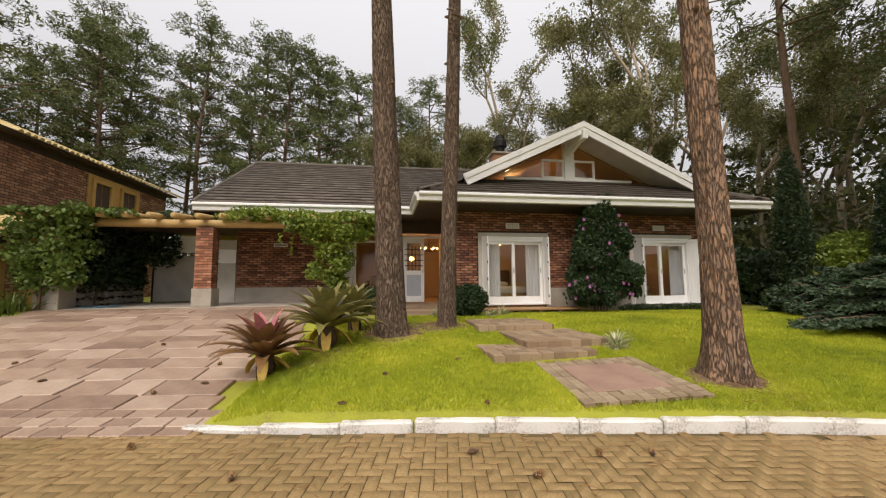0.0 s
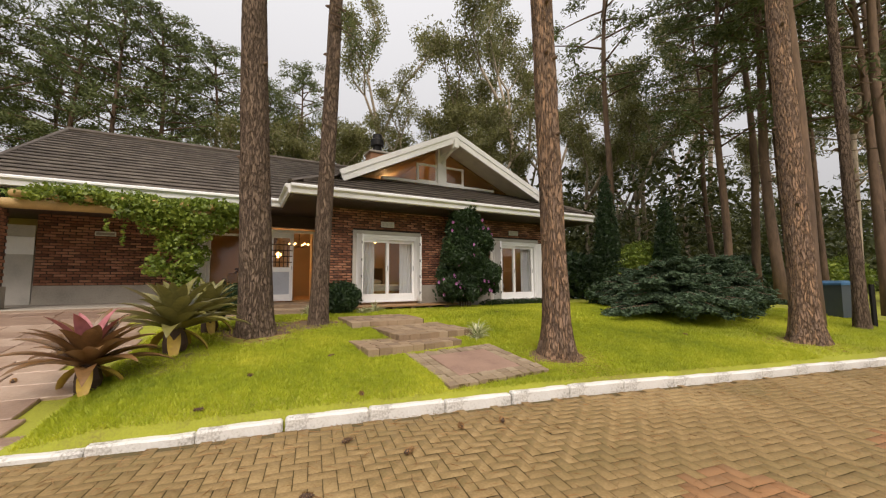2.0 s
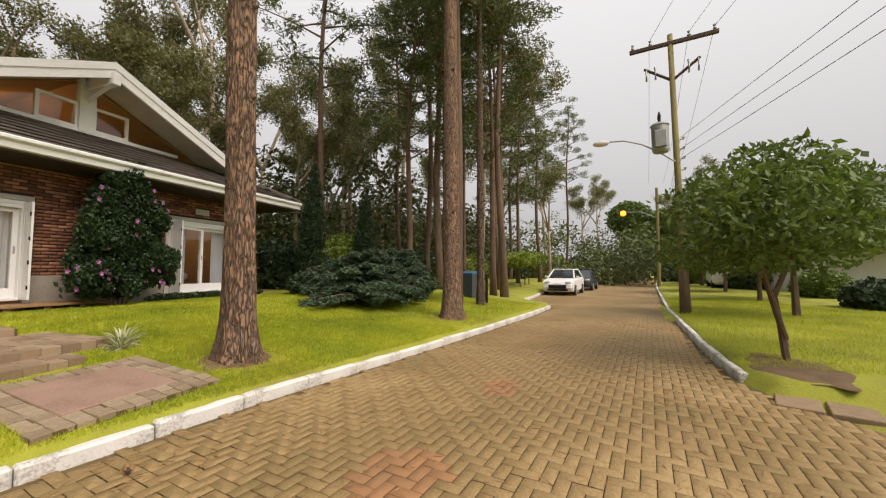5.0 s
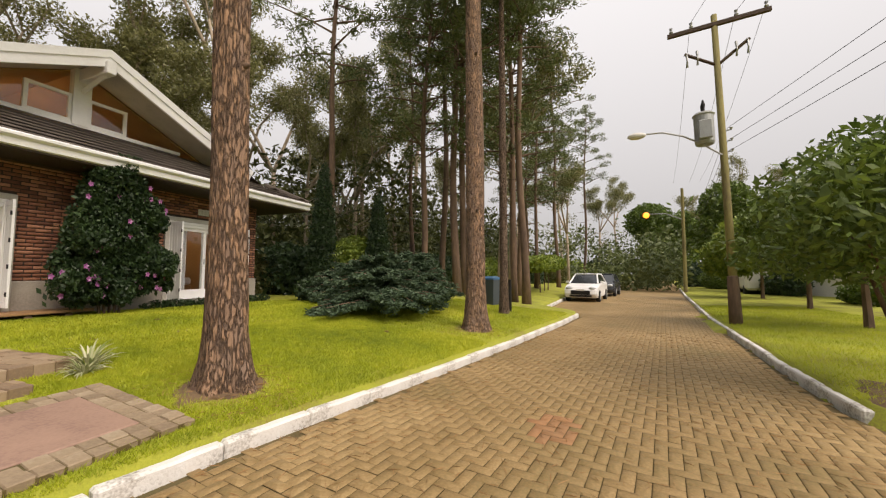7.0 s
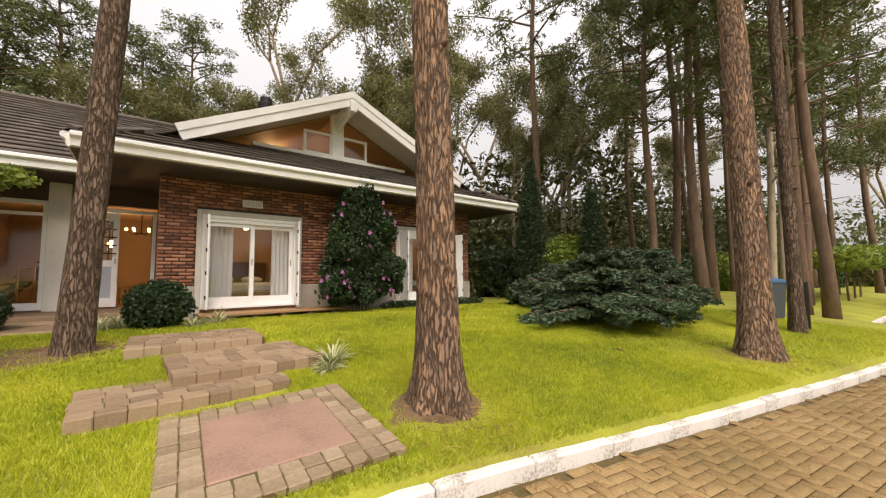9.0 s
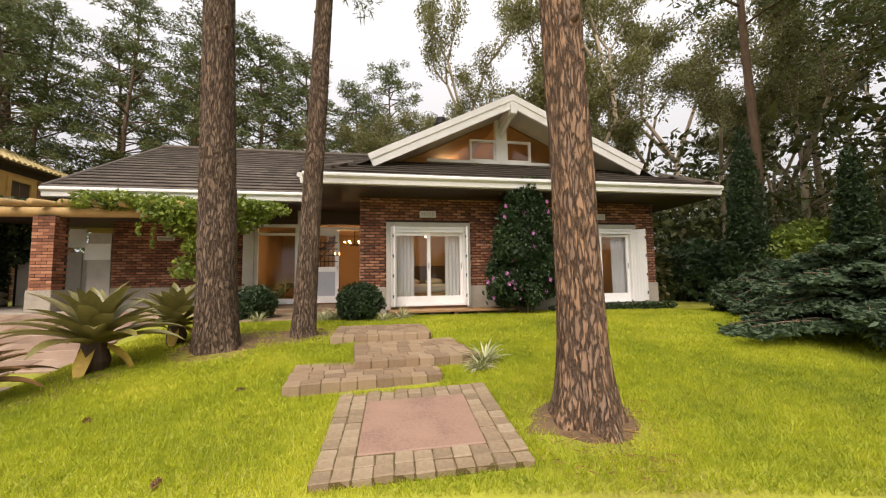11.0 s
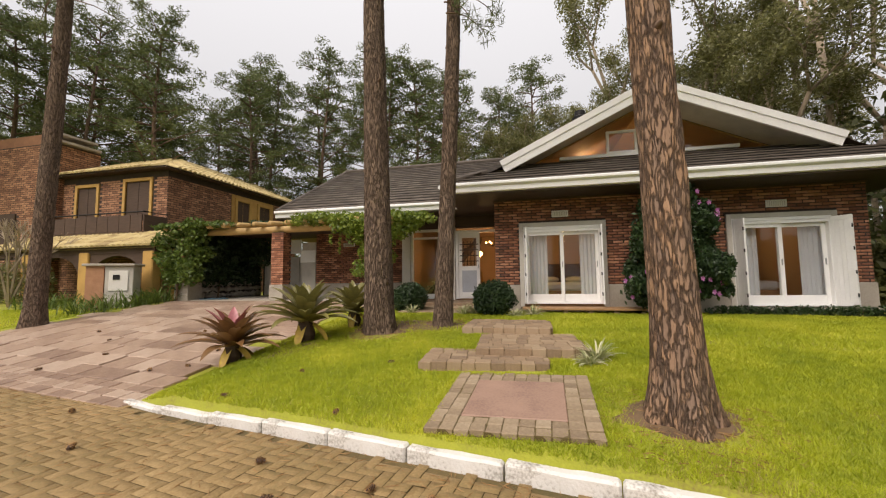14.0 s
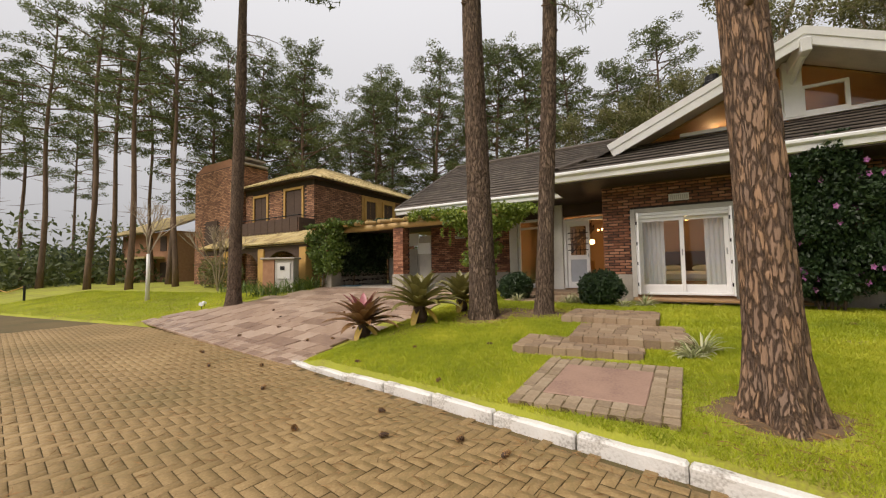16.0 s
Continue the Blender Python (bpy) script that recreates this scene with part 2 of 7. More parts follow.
M_NBRICK = mat("neighbour_brick", (0.30, 0.145, 0.08), 0.9, 0.35, 6, 60, 0.5, dark=(0.12, 0.055, 0.035), hue=(0.48, 0.26, 0.15), island=0.7)
M_PLINTH = mat("grey_plaster", (0.36, 0.32, 0.27), 0.9, 0.25, 2, 30, 0.4)
M_SURR = mat("stone_surround", (0.50, 0.47, 0.42), 0.85, 0.2, 3, 40, 0.3)
M_WHITE = mat("white_paint", (0.83, 0.83, 0.82), 0.45, 0.06, 3, 25, 0.08)
M_WHITED = mat("weathered_white_paint", (0.70, 0.68, 0.63), 0.6, 0.12, 2, 25, 0.1)
M_SOFFIT = mat("soffit_board", (0.055, 0.035, 0.024), 0.75, 0.2, 2, 30, 0.2, stretch=(1, 6, 1))
M_DARKW = mat("dark_wood", (0.07, 0.04, 0.025), 0.7, 0.3, 3, 40, 0.3, stretch=(1, 1, 5))
M_TILE = mat("slate_grey_tile", (0.105, 0.083, 0.066), 0.7, 0.35, 2, 40, 0.4, dark=(0.055, 0.043, 0.036), hue=(0.17, 0.14, 0.115), island=0.5)
M_TILE1 = mat("slate_grey_tile_piece", (0.085, 0.072, 0.06), 0.7, 0.35, 5, 40, 0.4, dark=(0.045, 0.038, 0.034), hue=(0.13, 0.115, 0.10), random=0.5)
M_CLAY = mat("yellow_clay_tile", (0.52, 0.40, 0.18), 0.8, 0.35, 2, 25, 0.4, dark=(0.25, 0.17, 0.08), hue=(0.62, 0.52, 0.28), island=0.5)
M_OCHRE = mat("ochre_plaster", (0.50, 0.30, 0.09), 0.85, 0.2, 2, 30, 0.3)
M_LOG = mat("pine_log", (0.46, 0.30, 0.12), 0.65, 0.25, 3, 40, 0.25, stretch=(1, 1, 1))
M_BARK = bark_mat("pine_bark", (0.16, 0.112, 0.082), (0.235, 0.165, 0.118), 24)
M_BARKR = bark_mat("red_pine_bark", (0.245, 0.168, 0.125), (0.40, 0.245, 0.15), 24)
M_BARKF = mat("far_bark", (0.14, 0.09, 0.06), 0.95, 0.4, 2, 14, 0.6, dark=(0.075, 0.05, 0.035), hue=(0.22, 0.14, 0.09), stretch=(1, 1, 0.25))
M_PALEB = mat("pale_bark", (0.36, 0.29, 0.21), 0.9, 0.35, 3, 14, 0.3, dark=(0.15, 0.11, 0.08), stretch=(1, 1, 0.3))
M_NEEDLE = mat("pine_needle", (0.11, 0.14, 0.045), 0.6, 0.4, 0.6, 4, 0, dark=(0.045, 0.065, 0.025), hue=(0.21, 0.24, 0.08), island=0.5, trans=0.25)
M_EUC = mat("eucalypt_leaf", (0.19, 0.19, 0.068), 0.45, 0.4, 0.5, 4, 0, dark=(0.085, 0.095, 0.033), hue=(0.36, 0.345, 0.15), island=0.6, trans=0.45)
M_UNDER = mat("understorey_leaf", (0.085, 0.10, 0.03), 0.5, 0.4, 0.4, 4, 0, dark=(0.03, 0.042, 0.014), hue=(0.19, 0.20, 0.06), island=0.6, trans=0.25)
M_LEAFD = mat("dark_leaf", (0.03, 0.06, 0.02), 0.5, 0.4, 1.5, 6, 0, dark=(0.012, 0.03, 0.012), hue=(0.06, 0.11, 0.03), island=0.5, trans=0.2)
M_LEAFG = mat("fresh_leaf", (0.18, 0.25, 0.035), 0.5, 0.4, 1.5, 6, 0, dark=(0.07, 0.12, 0.02), hue=(0.36, 0.42, 0.07), island=0.6, trans=0.35)
M_JUN = mat("juniper_spray", (0.062, 0.105, 0.048), 0.7, 0.4, 2, 8, 0, dark=(0.02, 0.045, 0.028), hue=(0.10, 0.16, 0.10), island=0.5, trans=0.15)
M_PETAL = mat("mauve_petal", (0.50, 0.16, 0.42), 0.6, 0.3, 2, 8, 0, dark=(0.35, 0.08, 0.28), hue=(0.75, 0.50, 0.72), island=0.8, trans=0.3)
M_CURT = mat("curtain_linen", (0.80, 0.82, 0.86), 0.9, 0.1, 3, 60, 0.1, trans=0.3)
M_ROOM = mat("room_plaster", (0.46, 0.33, 0.21), 0.9, 0.1, 1, 20, 0.1)
M_ROOMW = mat("room_wood", (0.36, 0.20, 0.09), 0.6, 0.3, 2, 30, 0.2, stretch=(1, 1, 4))
M_STEEL = mat("black_iron", (0.025, 0.024, 0.024), 0.5, 0.2, 10, 60, 0.1, metal=0.6)
M_GREY = mat("grey_metal", (0.35, 0.36, 0.36), 0.45, 0.2, 4, 30, 0.1, metal=0.3)
M_POLE = mat("mossy_timber_pole", (0.22, 0.19, 0.07), 0.9, 0.35, 2, 30, 0.4, dark=(0.12, 0.09, 0.05), stretch=(1, 1, 0.2))
M_GLASS = glass("window_glass", (0.93, 0.95, 0.95))
M_DARKG = glass("car_glass", (0.06, 0.07, 0.08))
M_BULB = glow("warm_bulb", (1.0, 0.60, 0.22), 9)

# ---- the lie of the land ----
KX = (-60, -20, -11, -9, -2.3, -1, 0.4, 1.8, 3.3, 4.6, 6, 9, 12.5, 15, 17, 24, 28, 45, 120)
KY = (1.5, 4.4, 5.4, 5.6, 4.72, 4.43, 4.24, 3.98, 3.74, 3.46, 3.12, 2.46, 1.77, 1.38, 2.75, 2.35, 1.1, -1.2, -11)
RX = (-60, 0, 4, 5.6, 6.4, 8, 15, 30, 45, 120)
RY = (-6, -4, -2.6, -1.7, -1.5, -1.62, -2.4, -4.7, -7.2, -19)


def kerb_y(x):
    return np.interp(x, KX, KY)


def far_kerb_y(x):
    return np.interp(x, RX, RY)


def lawn_z(x, y):
    d = y - kerb_y(x)
    return np.interp(d, (0, 0.13, 0.3, 0.9, 1.5, 2.1, 3.9, 5.4, 7.5, 14, 60), (0.11, 0.17, 0.225, 0.28, 0.32, 0.38, 0.55, 0.61, 0.58, 0.66, 0.9))


def drive_z(y):
    return np.interp(y, (4.4, 4.75, 5.6, 7.5, 10.6, 11.2, 16), (0.005, 0.02, 0.11, 0.42, 0.84, 0.88, 0.88))


def drive_edge(y):
    return np.interp(y, (4.3, 6, 8, 11), (-2.05, -1.95, -1.7, -1.5))


def drive_left(y):
    return np.interp(y, (4.3, 6, 8, 11.5), (-10.4, -10.0, -9.3, -8.6))


def ground_z(x, y):
    x, y = np.asarray(x, float), np.asarray(y, float)
    z = lawn_z(x, y)
    dz = drive_z(y)
    left = np.interp(y - kerb_y(x), (0, 0.5, 2, 4, 7, 30), (0.02, 0.1, 0.3, 0.6, 0.8, 1.0))
    w = np.clip((x - drive_edge(y)) / 0.7, 0, 1)
    z = np.where(x > drive_edge(y), dz * (1 - w) + z * w, dz - 0.03)
    w2 = np.clip((drive_left(y) - x) / 1.0, 0, 1)
    z = np.where(x < drive_left(y), dz * (1 - w2) + left * w2, z)
    right = np.interp(far_kerb_y(x) - y, (0, 0.4, 3, 40), (0.12, 0.16, 0.2, 0.4))
    z = np.where(y < far_kerb_y(x), np.where(x > 5.6, right, np.interp(far_kerb_y(x) - y, (0, 0.8, 4, 40), (-0.05, 0.05, 0.12, 0.4))), z)
    road = (y <= kerb_y(x) + 0.08) & (y >= far_kerb_y(x) - 0.10)
    bay = (x > 15.6) & (x < 26) & (y > 1) & (y < kerb_y(x))
    return np.where(road | bay, -0.06, z)


# ---- ground, road, kerbs ----
def sheet(name, xs, ys, zf, material, drop=None):
    gx, gy = np.meshgrid(xs, ys, indexing="ij")
    gy = gy + kerb_y(gx)
    gz = zf(gx, gy)
    nx, ny = gx.shape
    v = np.stack([gx, gy, gz], -1).reshape(-1, 3)
    i = np.arange(nx * ny).reshape(nx, ny)
    f = np.stack([i[:-1, :-1], i[1:, :-1], i[1:, 1:], i[:-1, 1:]], -1).reshape(-1, 4)
    if drop is not None:
        c = v[f].mean(1)
        f = f[~drop(c[:, 0], c[:, 1])]
    return raw(name, v, f, material, smooth=True)


gxs = np.concatenate([[-1500, -400, -150, -90], np.arange(-60, -12, 1.0), np.arange(-12, 16, 0.2), np.arange(16, 60, 0.8), [70, 100, 200, 500, 1500]])
gds = np.concatenate([[-1500, -400, -120, -60], np.arange(-30, -9, 1.0), np.arange(-9, -4, 0.12), np.arange(-4, 0.01, 0.5), [0.07, 0.13], np.arange(0.3, 10, 0.2), np.arange(10, 50, 1.0), [70, 120, 400, 1500]])
ground = tagged(sheet("ground", gxs, gds, ground_z, M_TURF), "mown green lawn sloping up from the kerb", "lawn", kind="structure")


def strip(name, xs, a, b, z, material, n=10):
    v, f = [], []
    for x in xs:
        for k in range(n + 1):
            v.append((x, a(x) + (b(x) - a(x)) * k / n, z))
    for i in range(len(xs) - 1):
        for k in range(n):
            p = i * (n + 1) + k
            f.append((p, p + n + 1, p + n + 2, p + 1))
    return raw(name, v, f, material)


rxs = np.concatenate([np.arange(-60, -12, 2.0), np.arange(-12, 30, 0.5), np.arange(30, 121, 5.0)])
road = tagged(strip("road", rxs, lambda x: float(far_kerb_y(x)), lambda x: float(kerb_y(x)) + 0.01, -0.012, M_SAND), "moss-stained block paved road with sandy joints", "road", kind="structure")


def kerb_run(stones, fn, x0, x1, side, step=0.78, tall=0.115):
    """Cast kerb stones, end to end, whitewashed and chipped."""
    x, made, k = x0, [], 0
    rnd = random.Random(5 + int(side))
    while x < x1:
        ln = step * rnd.uniform(0.9, 1.1)
        a, b = Vector((x, float(fn(x)), 0)), Vector((x + ln, float(fn(x + ln)), 0))
        d = (b - a).normalized()
        ang = math.degrees(math.atan2(d.y, d.x))
        bm = bmesh.new()
        top = tall if side < 0 or x > 0 else tall * (0.35 + 0.65 * max(0.0, 1 + x / 2.2))
        L = (b - a).length - rnd.uniform(0.012, 0.03)
        box(bm, 0, L, 0, 0.105, -0.1, top + rnd.uniform(-0.012, 0.008), 0.018)
        bmesh.ops.subdivide_edges(bm, edges=[e for e in bm.edges if e.calc_length() > 0.4], cuts=6)
        for v in bm.verts:
            w = noise.noise(Vector((v.co.x * 7 + k * 3.1, v.co.y * 9, v.co.z * 9)))
            v.co += Vector((0, w * 0.007, w * 0.007 if v.co.z > 0 else 0))
        ob = part("kerb_stone", bm, M_KERB, stones)
        ob.matrix_basis = pose(a.x, a.y if side > 0 else a.y - 0.13, 0, rnd.uniform(-1.5, 1.5), 0, ang + rnd.uniform(-0.5, 0.5))
        x += ln * d.x
        k += 1


tagged(strip("road_far", np.arange(27.5, 121, 4.0), lambda x: float(far_kerb_y(x)), lambda x: float(kerb_y(x)), -0.004, M_PAVER), "worn block paved road running on between the trees", "road", kind="structure")
kerb = thing("kerb", "low concrete kerb with chipped white paint along the road", "kerb", kind="structure")
kerb_run(kerb, kerb_y, -2.2, 15.0, 1)
kerb_far = thing("kerb_opposite", "low white painted kerb on the far side of the road", "kerb", kind="structure")
kerb_run(kerb_far, far_kerb_y, 6.3, 44, -1, 1.0)
kerb_bay = thing("kerb_bay", "low white painted kerb round the parking bay", "kerb", kind="structure")
kerb_run(kerb_bay, kerb_y, 17.2, 44, 1, 1.0)

# ---- the house ----
WY, MY = 11.2, 13.5          # front of the gabled wing, front of the long wing
FL = 0.80                    # floor level
house_floor = tagged(part("floor", boxes((-8.2, 10.2, 13.55, 19.8, FL - 0.3, FL), (1.95, 10.2, 11.25, 13.55, FL - 0.3, FL)), M_ROOMW), "polished timber floor inside the house", "floor", kind="structure")

W1 = (2.66, 4.63, 0.80, 2.84)
W2 = (7.55, 9.55, 0.76, 2.84)


def wall_boxes(x0, x1, z0, z1, y0, y1, holes):
    """Rows of boxes that leave the openings free."""
    cuts = sorted({x0, x1, *[h[0] for h in holes], *[h[1] for h in holes]})
    out = []
    for a, b in zip(cuts, cuts[1:]):
        if b - a < 1e-4:
            continue
        hs = sorted([(h[2], h[3]) for h in holes if h[0] <= a + 1e-4 and h[1] >= b - 1e-4])
        z = z0
        for lo, hi in hs:
            if lo > z + 1e-4:
                out.append((a, b, y0, y1, z, lo))
            z = max(z, hi)
        if z1 > z + 1e-4:
            out.append((a, b, y0, y1, z, z1))
    return out


def brick_wall(name, label, x0, x1, z0, z1, y, holes, m=None, thick=0.2, L=0.235, H=0.058, J=0.016, mats=None, near=None, rot=None):
    """A wall with every brick laid: a mortar core and proud bricks in running bond."""
    piece, rest, core = mats or (M_BRICK1, M_BRICK, M_MORTAR)
    body = part(name, boxes(*wall_boxes(x0, x1, z0, z1, y + 0.012, y + thick, holes)), core)
    tagged(body, label, "wall", kind="structure")
    if m is not None:
        body.matrix_basis = m
    cell, r = [], random.Random(len(name) + int(x0 * 10))
    rows = int((z1 - z0) / (H + J))
    for k in range(rows):
        z = z0 + J / 2 + k * (H + J)
        x = x0 - (0.5 * (L + J) if k % 2 else 0)
        while x < x1:
            a, b = max(x + r.uniform(-0.004, 0.004), x0), min(x + L + r.uniform(-0.006, 0.006), x1)
            segs = [(a, b)]
            for h in holes:
                if h[2] < z + H and h[3] > z:
                    segs = [s for p, q in segs for s in ((p, min(q, h[0])), (max(p, h[1]), q)) if s[1] - s[0] > 0.03]
            cell += [(p, q, z, z + H, y - r.uniform(0.0, 0.006)) for p, q in segs if q - p > 0.03]
            x += L + J
    pick = [c for c in cell if near and near[0] < c[0] < near[1] and near[2] < c[2] < near[3]][:300]
    chosen = set(pick)
    others = [c for c in cell if c not in chosen]
    if others:
        v, f = [], []
        for a, b, lo, hi, yy in others:
            i = len(v)
            e = 0.004
            v += [(a, y + 0.014, lo), (b, y + 0.014, lo), (b, y + 0.014, hi), (a, y + 0.014, hi), (a + e, yy, lo + e), (b - e, yy, lo + e), (b - e, yy, hi - e), (a + e, yy, hi - e)]
            f += [(i + 4, i + 5, i + 6, i + 7), (i, i + 1, i + 5, i + 4), (i + 1, i + 2, i + 6, i + 5), (i + 2, i + 3, i + 7, i + 6), (i + 3, i, i + 4, i + 7)]
        tagged(raw("brickwork", v, f, rest, body), kind="stuff")
    shared = {}
    for a, b, lo, hi, yy in pick:
        key = round(b - a, 2)
        if key not in shared:
            e = 0.005
            vv = [(0, 0.016, 0), (key, 0.016, 0), (key, 0.016, H), (0, 0.016, H), (e, 0, e), (key - e, 0, e), (key - e, 0, H - e), (e, 0, H - e)]
            ff = [(4, 5, 6, 7), (0, 1, 5, 4), (1, 2, 6, 5), (2, 3, 7, 6), (3, 0, 4, 7)]
            ob = raw("brick", vv, ff, piece, body)
            shared[key] = ob.data
        else:
            ob = new("brick", shared[key])
            ob.parent = body
        ob.location = (a, yy, lo)
    return body


SURW = 0.11
h1 = (W1[0] - SURW, W1[1] + SURW, 0.5, W1[3] + SURW)
h2 = (W2[0] - SURW, W2[1] + SURW, 0.5, W2[3] + SURW)
wing_front = brick_wall("wall_front", "red-brown brick front wall with recessed mortar joints", 1.9, 10.26, 1.30, 3.70, WY, [h1, h2], near=(1.9, 4.9, 1.3, 3.6))
plinth = tagged(part("plinth", boxes((1.9, h1[0], WY - 0.03, WY + 0.2, 0.4, 1.30), (h1[1], h2[0], WY - 0.03, WY + 0.2, 0.4, 1.30), (h2[1], 10.30, WY - 0.03, WY + 0.2, 0.4, 1.30),
    (h1[0], h1[1], WY + 0.02, WY + 0.2, 0.4, 0.70), (h2[0], h2[1], WY + 0.02, WY + 0.2, 0.4, 0.70), (10.1, 10.30, WY + 0.2, 19.9, 0.4, 1.30), bevel=0.012), M_PLINTH), "grey rendered plinth at the foot of the brick wall", "plinth", kind="structure")
wing_right = brick_wall("wall_right", "red-brown brick side wall of the house", 0.0, 8.7, 1.30, 3.7, 0, [], m=pose(10.26, WY, 0, 0, 0, 90), near=None)
wing_left = brick_wall("wall_left", "brick return wall beside the entrance", 0.0, 2.3, 0.5, 3.7, 0, [], m=pose(1.9, MY, 0, 0, 0, -90))
back = tagged(part("wall_back", boxes((-8.2, 10.26, 19.8, 20.0, 0.4, 4.0)), M_NBRICK), "brick back wall of the house", "wall", kind="structure")
long_front = brick_wall("wall_long", "dark red brick wall under the pergola", -4.95, -1.55, 1.36, 3.75, MY, [], near=(-4.9, -3.2, 1.36, 2.4))
long_pl = tagged(part("plinth_long", boxes((-4.95, -1.55, MY - 0.03, MY + 0.2, 0.5, 1.36), bevel=0.01), M_PLINTH), "grey rendered plinth under the pergola wall", "plinth", kind="structure")


# ---- roofs of flat interlocking tiles ----
def roof_plane(owner, p0, ux, up, w, h, keep=None, near=None, course=0.33, tw=0.30, under=0.03):
    """Overlapping tile courses on a slope. p0: lower left corner; ux, up: unit vectors along the eave and up the slope."""
    p0, ux, up = np.array(p0, float), np.array(ux, float), np.array(up, float)
    nrm = np.cross(ux, up)
    nrm /= np.linalg.norm(nrm)
    r = random.Random(int(w * 100))
    rest_v, rest_f, pieces = [], [], []
    for k in range(int(math.ceil(h / course))):
        v0, v1 = k * course - 0.05, min((k + 1) * course + 0.03, h)
        off = 0.5 * tw if k % 2 else 0.0
        u = -off
        while u < w:
            a, b = max(u, 0) + 0.002, min(u + tw, w) - 0.002
            u += tw
            if b - a < 0.03 or (keep and not keep(p0 + ux * (a + b) / 2 + up * (v0 + v1) / 2)):
                continue
            lift = r.uniform(0.0, 0.006)
            c = [p0 + ux * a + up * v0 + nrm * (0.065 + lift), p0 + ux * b + up * v0 + nrm * (0.065 + lift), p0 + ux * b + up * v1 + nrm * (0.012 + lift), p0 + ux * a + up * v1 + nrm * (0.012 + lift)]
            c += [q - nrm * 0.02 for q in c[:2]]
            i = len(rest_v)
            rest_v += [tuple(q) for q in c]
            rest_f += [(i, i + 1, i + 2, i + 3), (i + 4, i + 5, i + 1, i)]
    tagged(raw("roof_tiles", rest_v, rest_f, M_TILE, owner), kind="stuff")


S, C = math.sin(math.atan(0.48)), math.cos(math.atan(0.48))
EZ = 3.86
wing_roof = thing("roof_wing", "dark grey flat tile roof with a street-facing gable", "roof", kind="structure")
XL, XR, XA, YE, YG = 0.70, 11.50, 6.0, 10.14, 12.2
AZ = 6.38
GP = (AZ - EZ) / (XR - XA)    # pitch of the gable's right slope
GQ = (AZ - EZ) / (XA - XL)    # pitch of its left slope
CR, SR = math.cos(math.atan(GP)), math.sin(math.atan(GP))
CQ, SQ = math.cos(math.atan(GQ)), math.sin(math.atan(GQ))
# front skirt below the gable, cut along the hips
roof_plane(wing_roof, (XL, YE, EZ), (1, 0, 0), (0, C, S), XR - XL, (YG - YE) / C, keep=lambda q: XL + (q[1] - YE) - 0.15 < q[0] < XR - (q[1] - YE) + 0.15)
roof_plane(wing_roof, (XR, YE, EZ), (0, 1, 0), (-CR, 0, SR), 9.9, (XR - XA) / CR, keep=lambda q: q[1] > (YE + XR - q[0] - 0.1 if XR - q[0] < 1.0 else 11.26))
roof_plane(wing_roof, (XL, 20.0, EZ), (0, -1, 0), (CQ, 0, SQ), 9.9, (XA - XL) / CQ, keep=lambda q: q[1] > (YE + q[0] - XL - 0.1 if q[0] - XL < 1.0 else 11.26))
bm = bmesh.new()
for quad in (((XL, YE, EZ), (XR, YE, EZ), (XR - 2.08, YG, EZ + 1.0), (XL + 2.08, YG, EZ + 1.0)),
             ((XR, YE, EZ), (XR, 20, EZ), (XA, 20, AZ), (XA, 11.1, AZ), (XR - 1.0, 11.12, EZ + GP)),
             ((XL, 20, EZ), (XL, YE, EZ), (XL + 1.0, 11.12, EZ + GQ), (XA, 11.1, AZ), (XA, 20, AZ))):
    bm.faces.new([bm.verts.new(q) for q in quad])
part("roof_deck", bm, M_SOFFIT, wing_roof)
# hip and ridge caps
for a, b in (((XR, YE, EZ), (XR - 1.0, 11.12, EZ + 0.5)), ((XL, YE, EZ), (XL + 1.0, 11.12, EZ + 0.5)), ((XA, 11.1, AZ), (XA, 20, AZ))):
    bm = bmesh.new()
    tube(bm, [Vector(a) + Vector((0, 0, 0.05)), Vector(b) + Vector((0, 0, 0.05))], [0.09, 0.09], 8)
    part("ridge_cap", bm, M_TILE, wing_roof)

long_roof = thing("roof_long", "long dark grey tile roof over the main wing", "roof", kind="structure")
YM, YR = 12.25, 17.4
SL, CL = math.sin(math.atan(0.545)), math.cos(math.atan(0.545))
RZ = EZ + 0.545 * (YR - YM)
roof_plane(long_roof, (-5.75, YM, EZ), (1, 0, 0), (0, CL, SL), 10.3, (YR - YM) / CL, keep=lambda q: q[0] < XL + 0.1 or EZ + GQ * (q[0] - XL) < q[2] + 0.1)
bm = bmesh.new()
bm.faces.new([bm.verts.new(q) for q in ((-5.75, YM, EZ - 0.01), (4.2, YM, EZ - 0.01), (4.2, YR, RZ - 0.01), (-5.75, YR, RZ - 0.01))])
bm.faces.new([bm.verts.new(q) for q in ((-5.75, YR, RZ - 0.01), (4.2, YR, RZ - 0.01), (4.2, 22.3, EZ), (-5.75, 22.3, EZ))])
part("roof_deck", bm, M_TILE, long_roof)
bm = bmesh.new()
tube(bm, [(-5.8, YR, RZ + 0.04), (4.4, YR, RZ + 0.04)], [0.1, 0.1], 8)
part("ridge_cap", bm, M_TILE, long_roof)
bm = bmesh.new()
tube(bm, [(-5.78, YM, EZ + 0.03), (-5.78, YR, RZ + 0.03)], [0.07, 0.07], 8)
part("verge_cap", bm, M_TILE, long_roof)


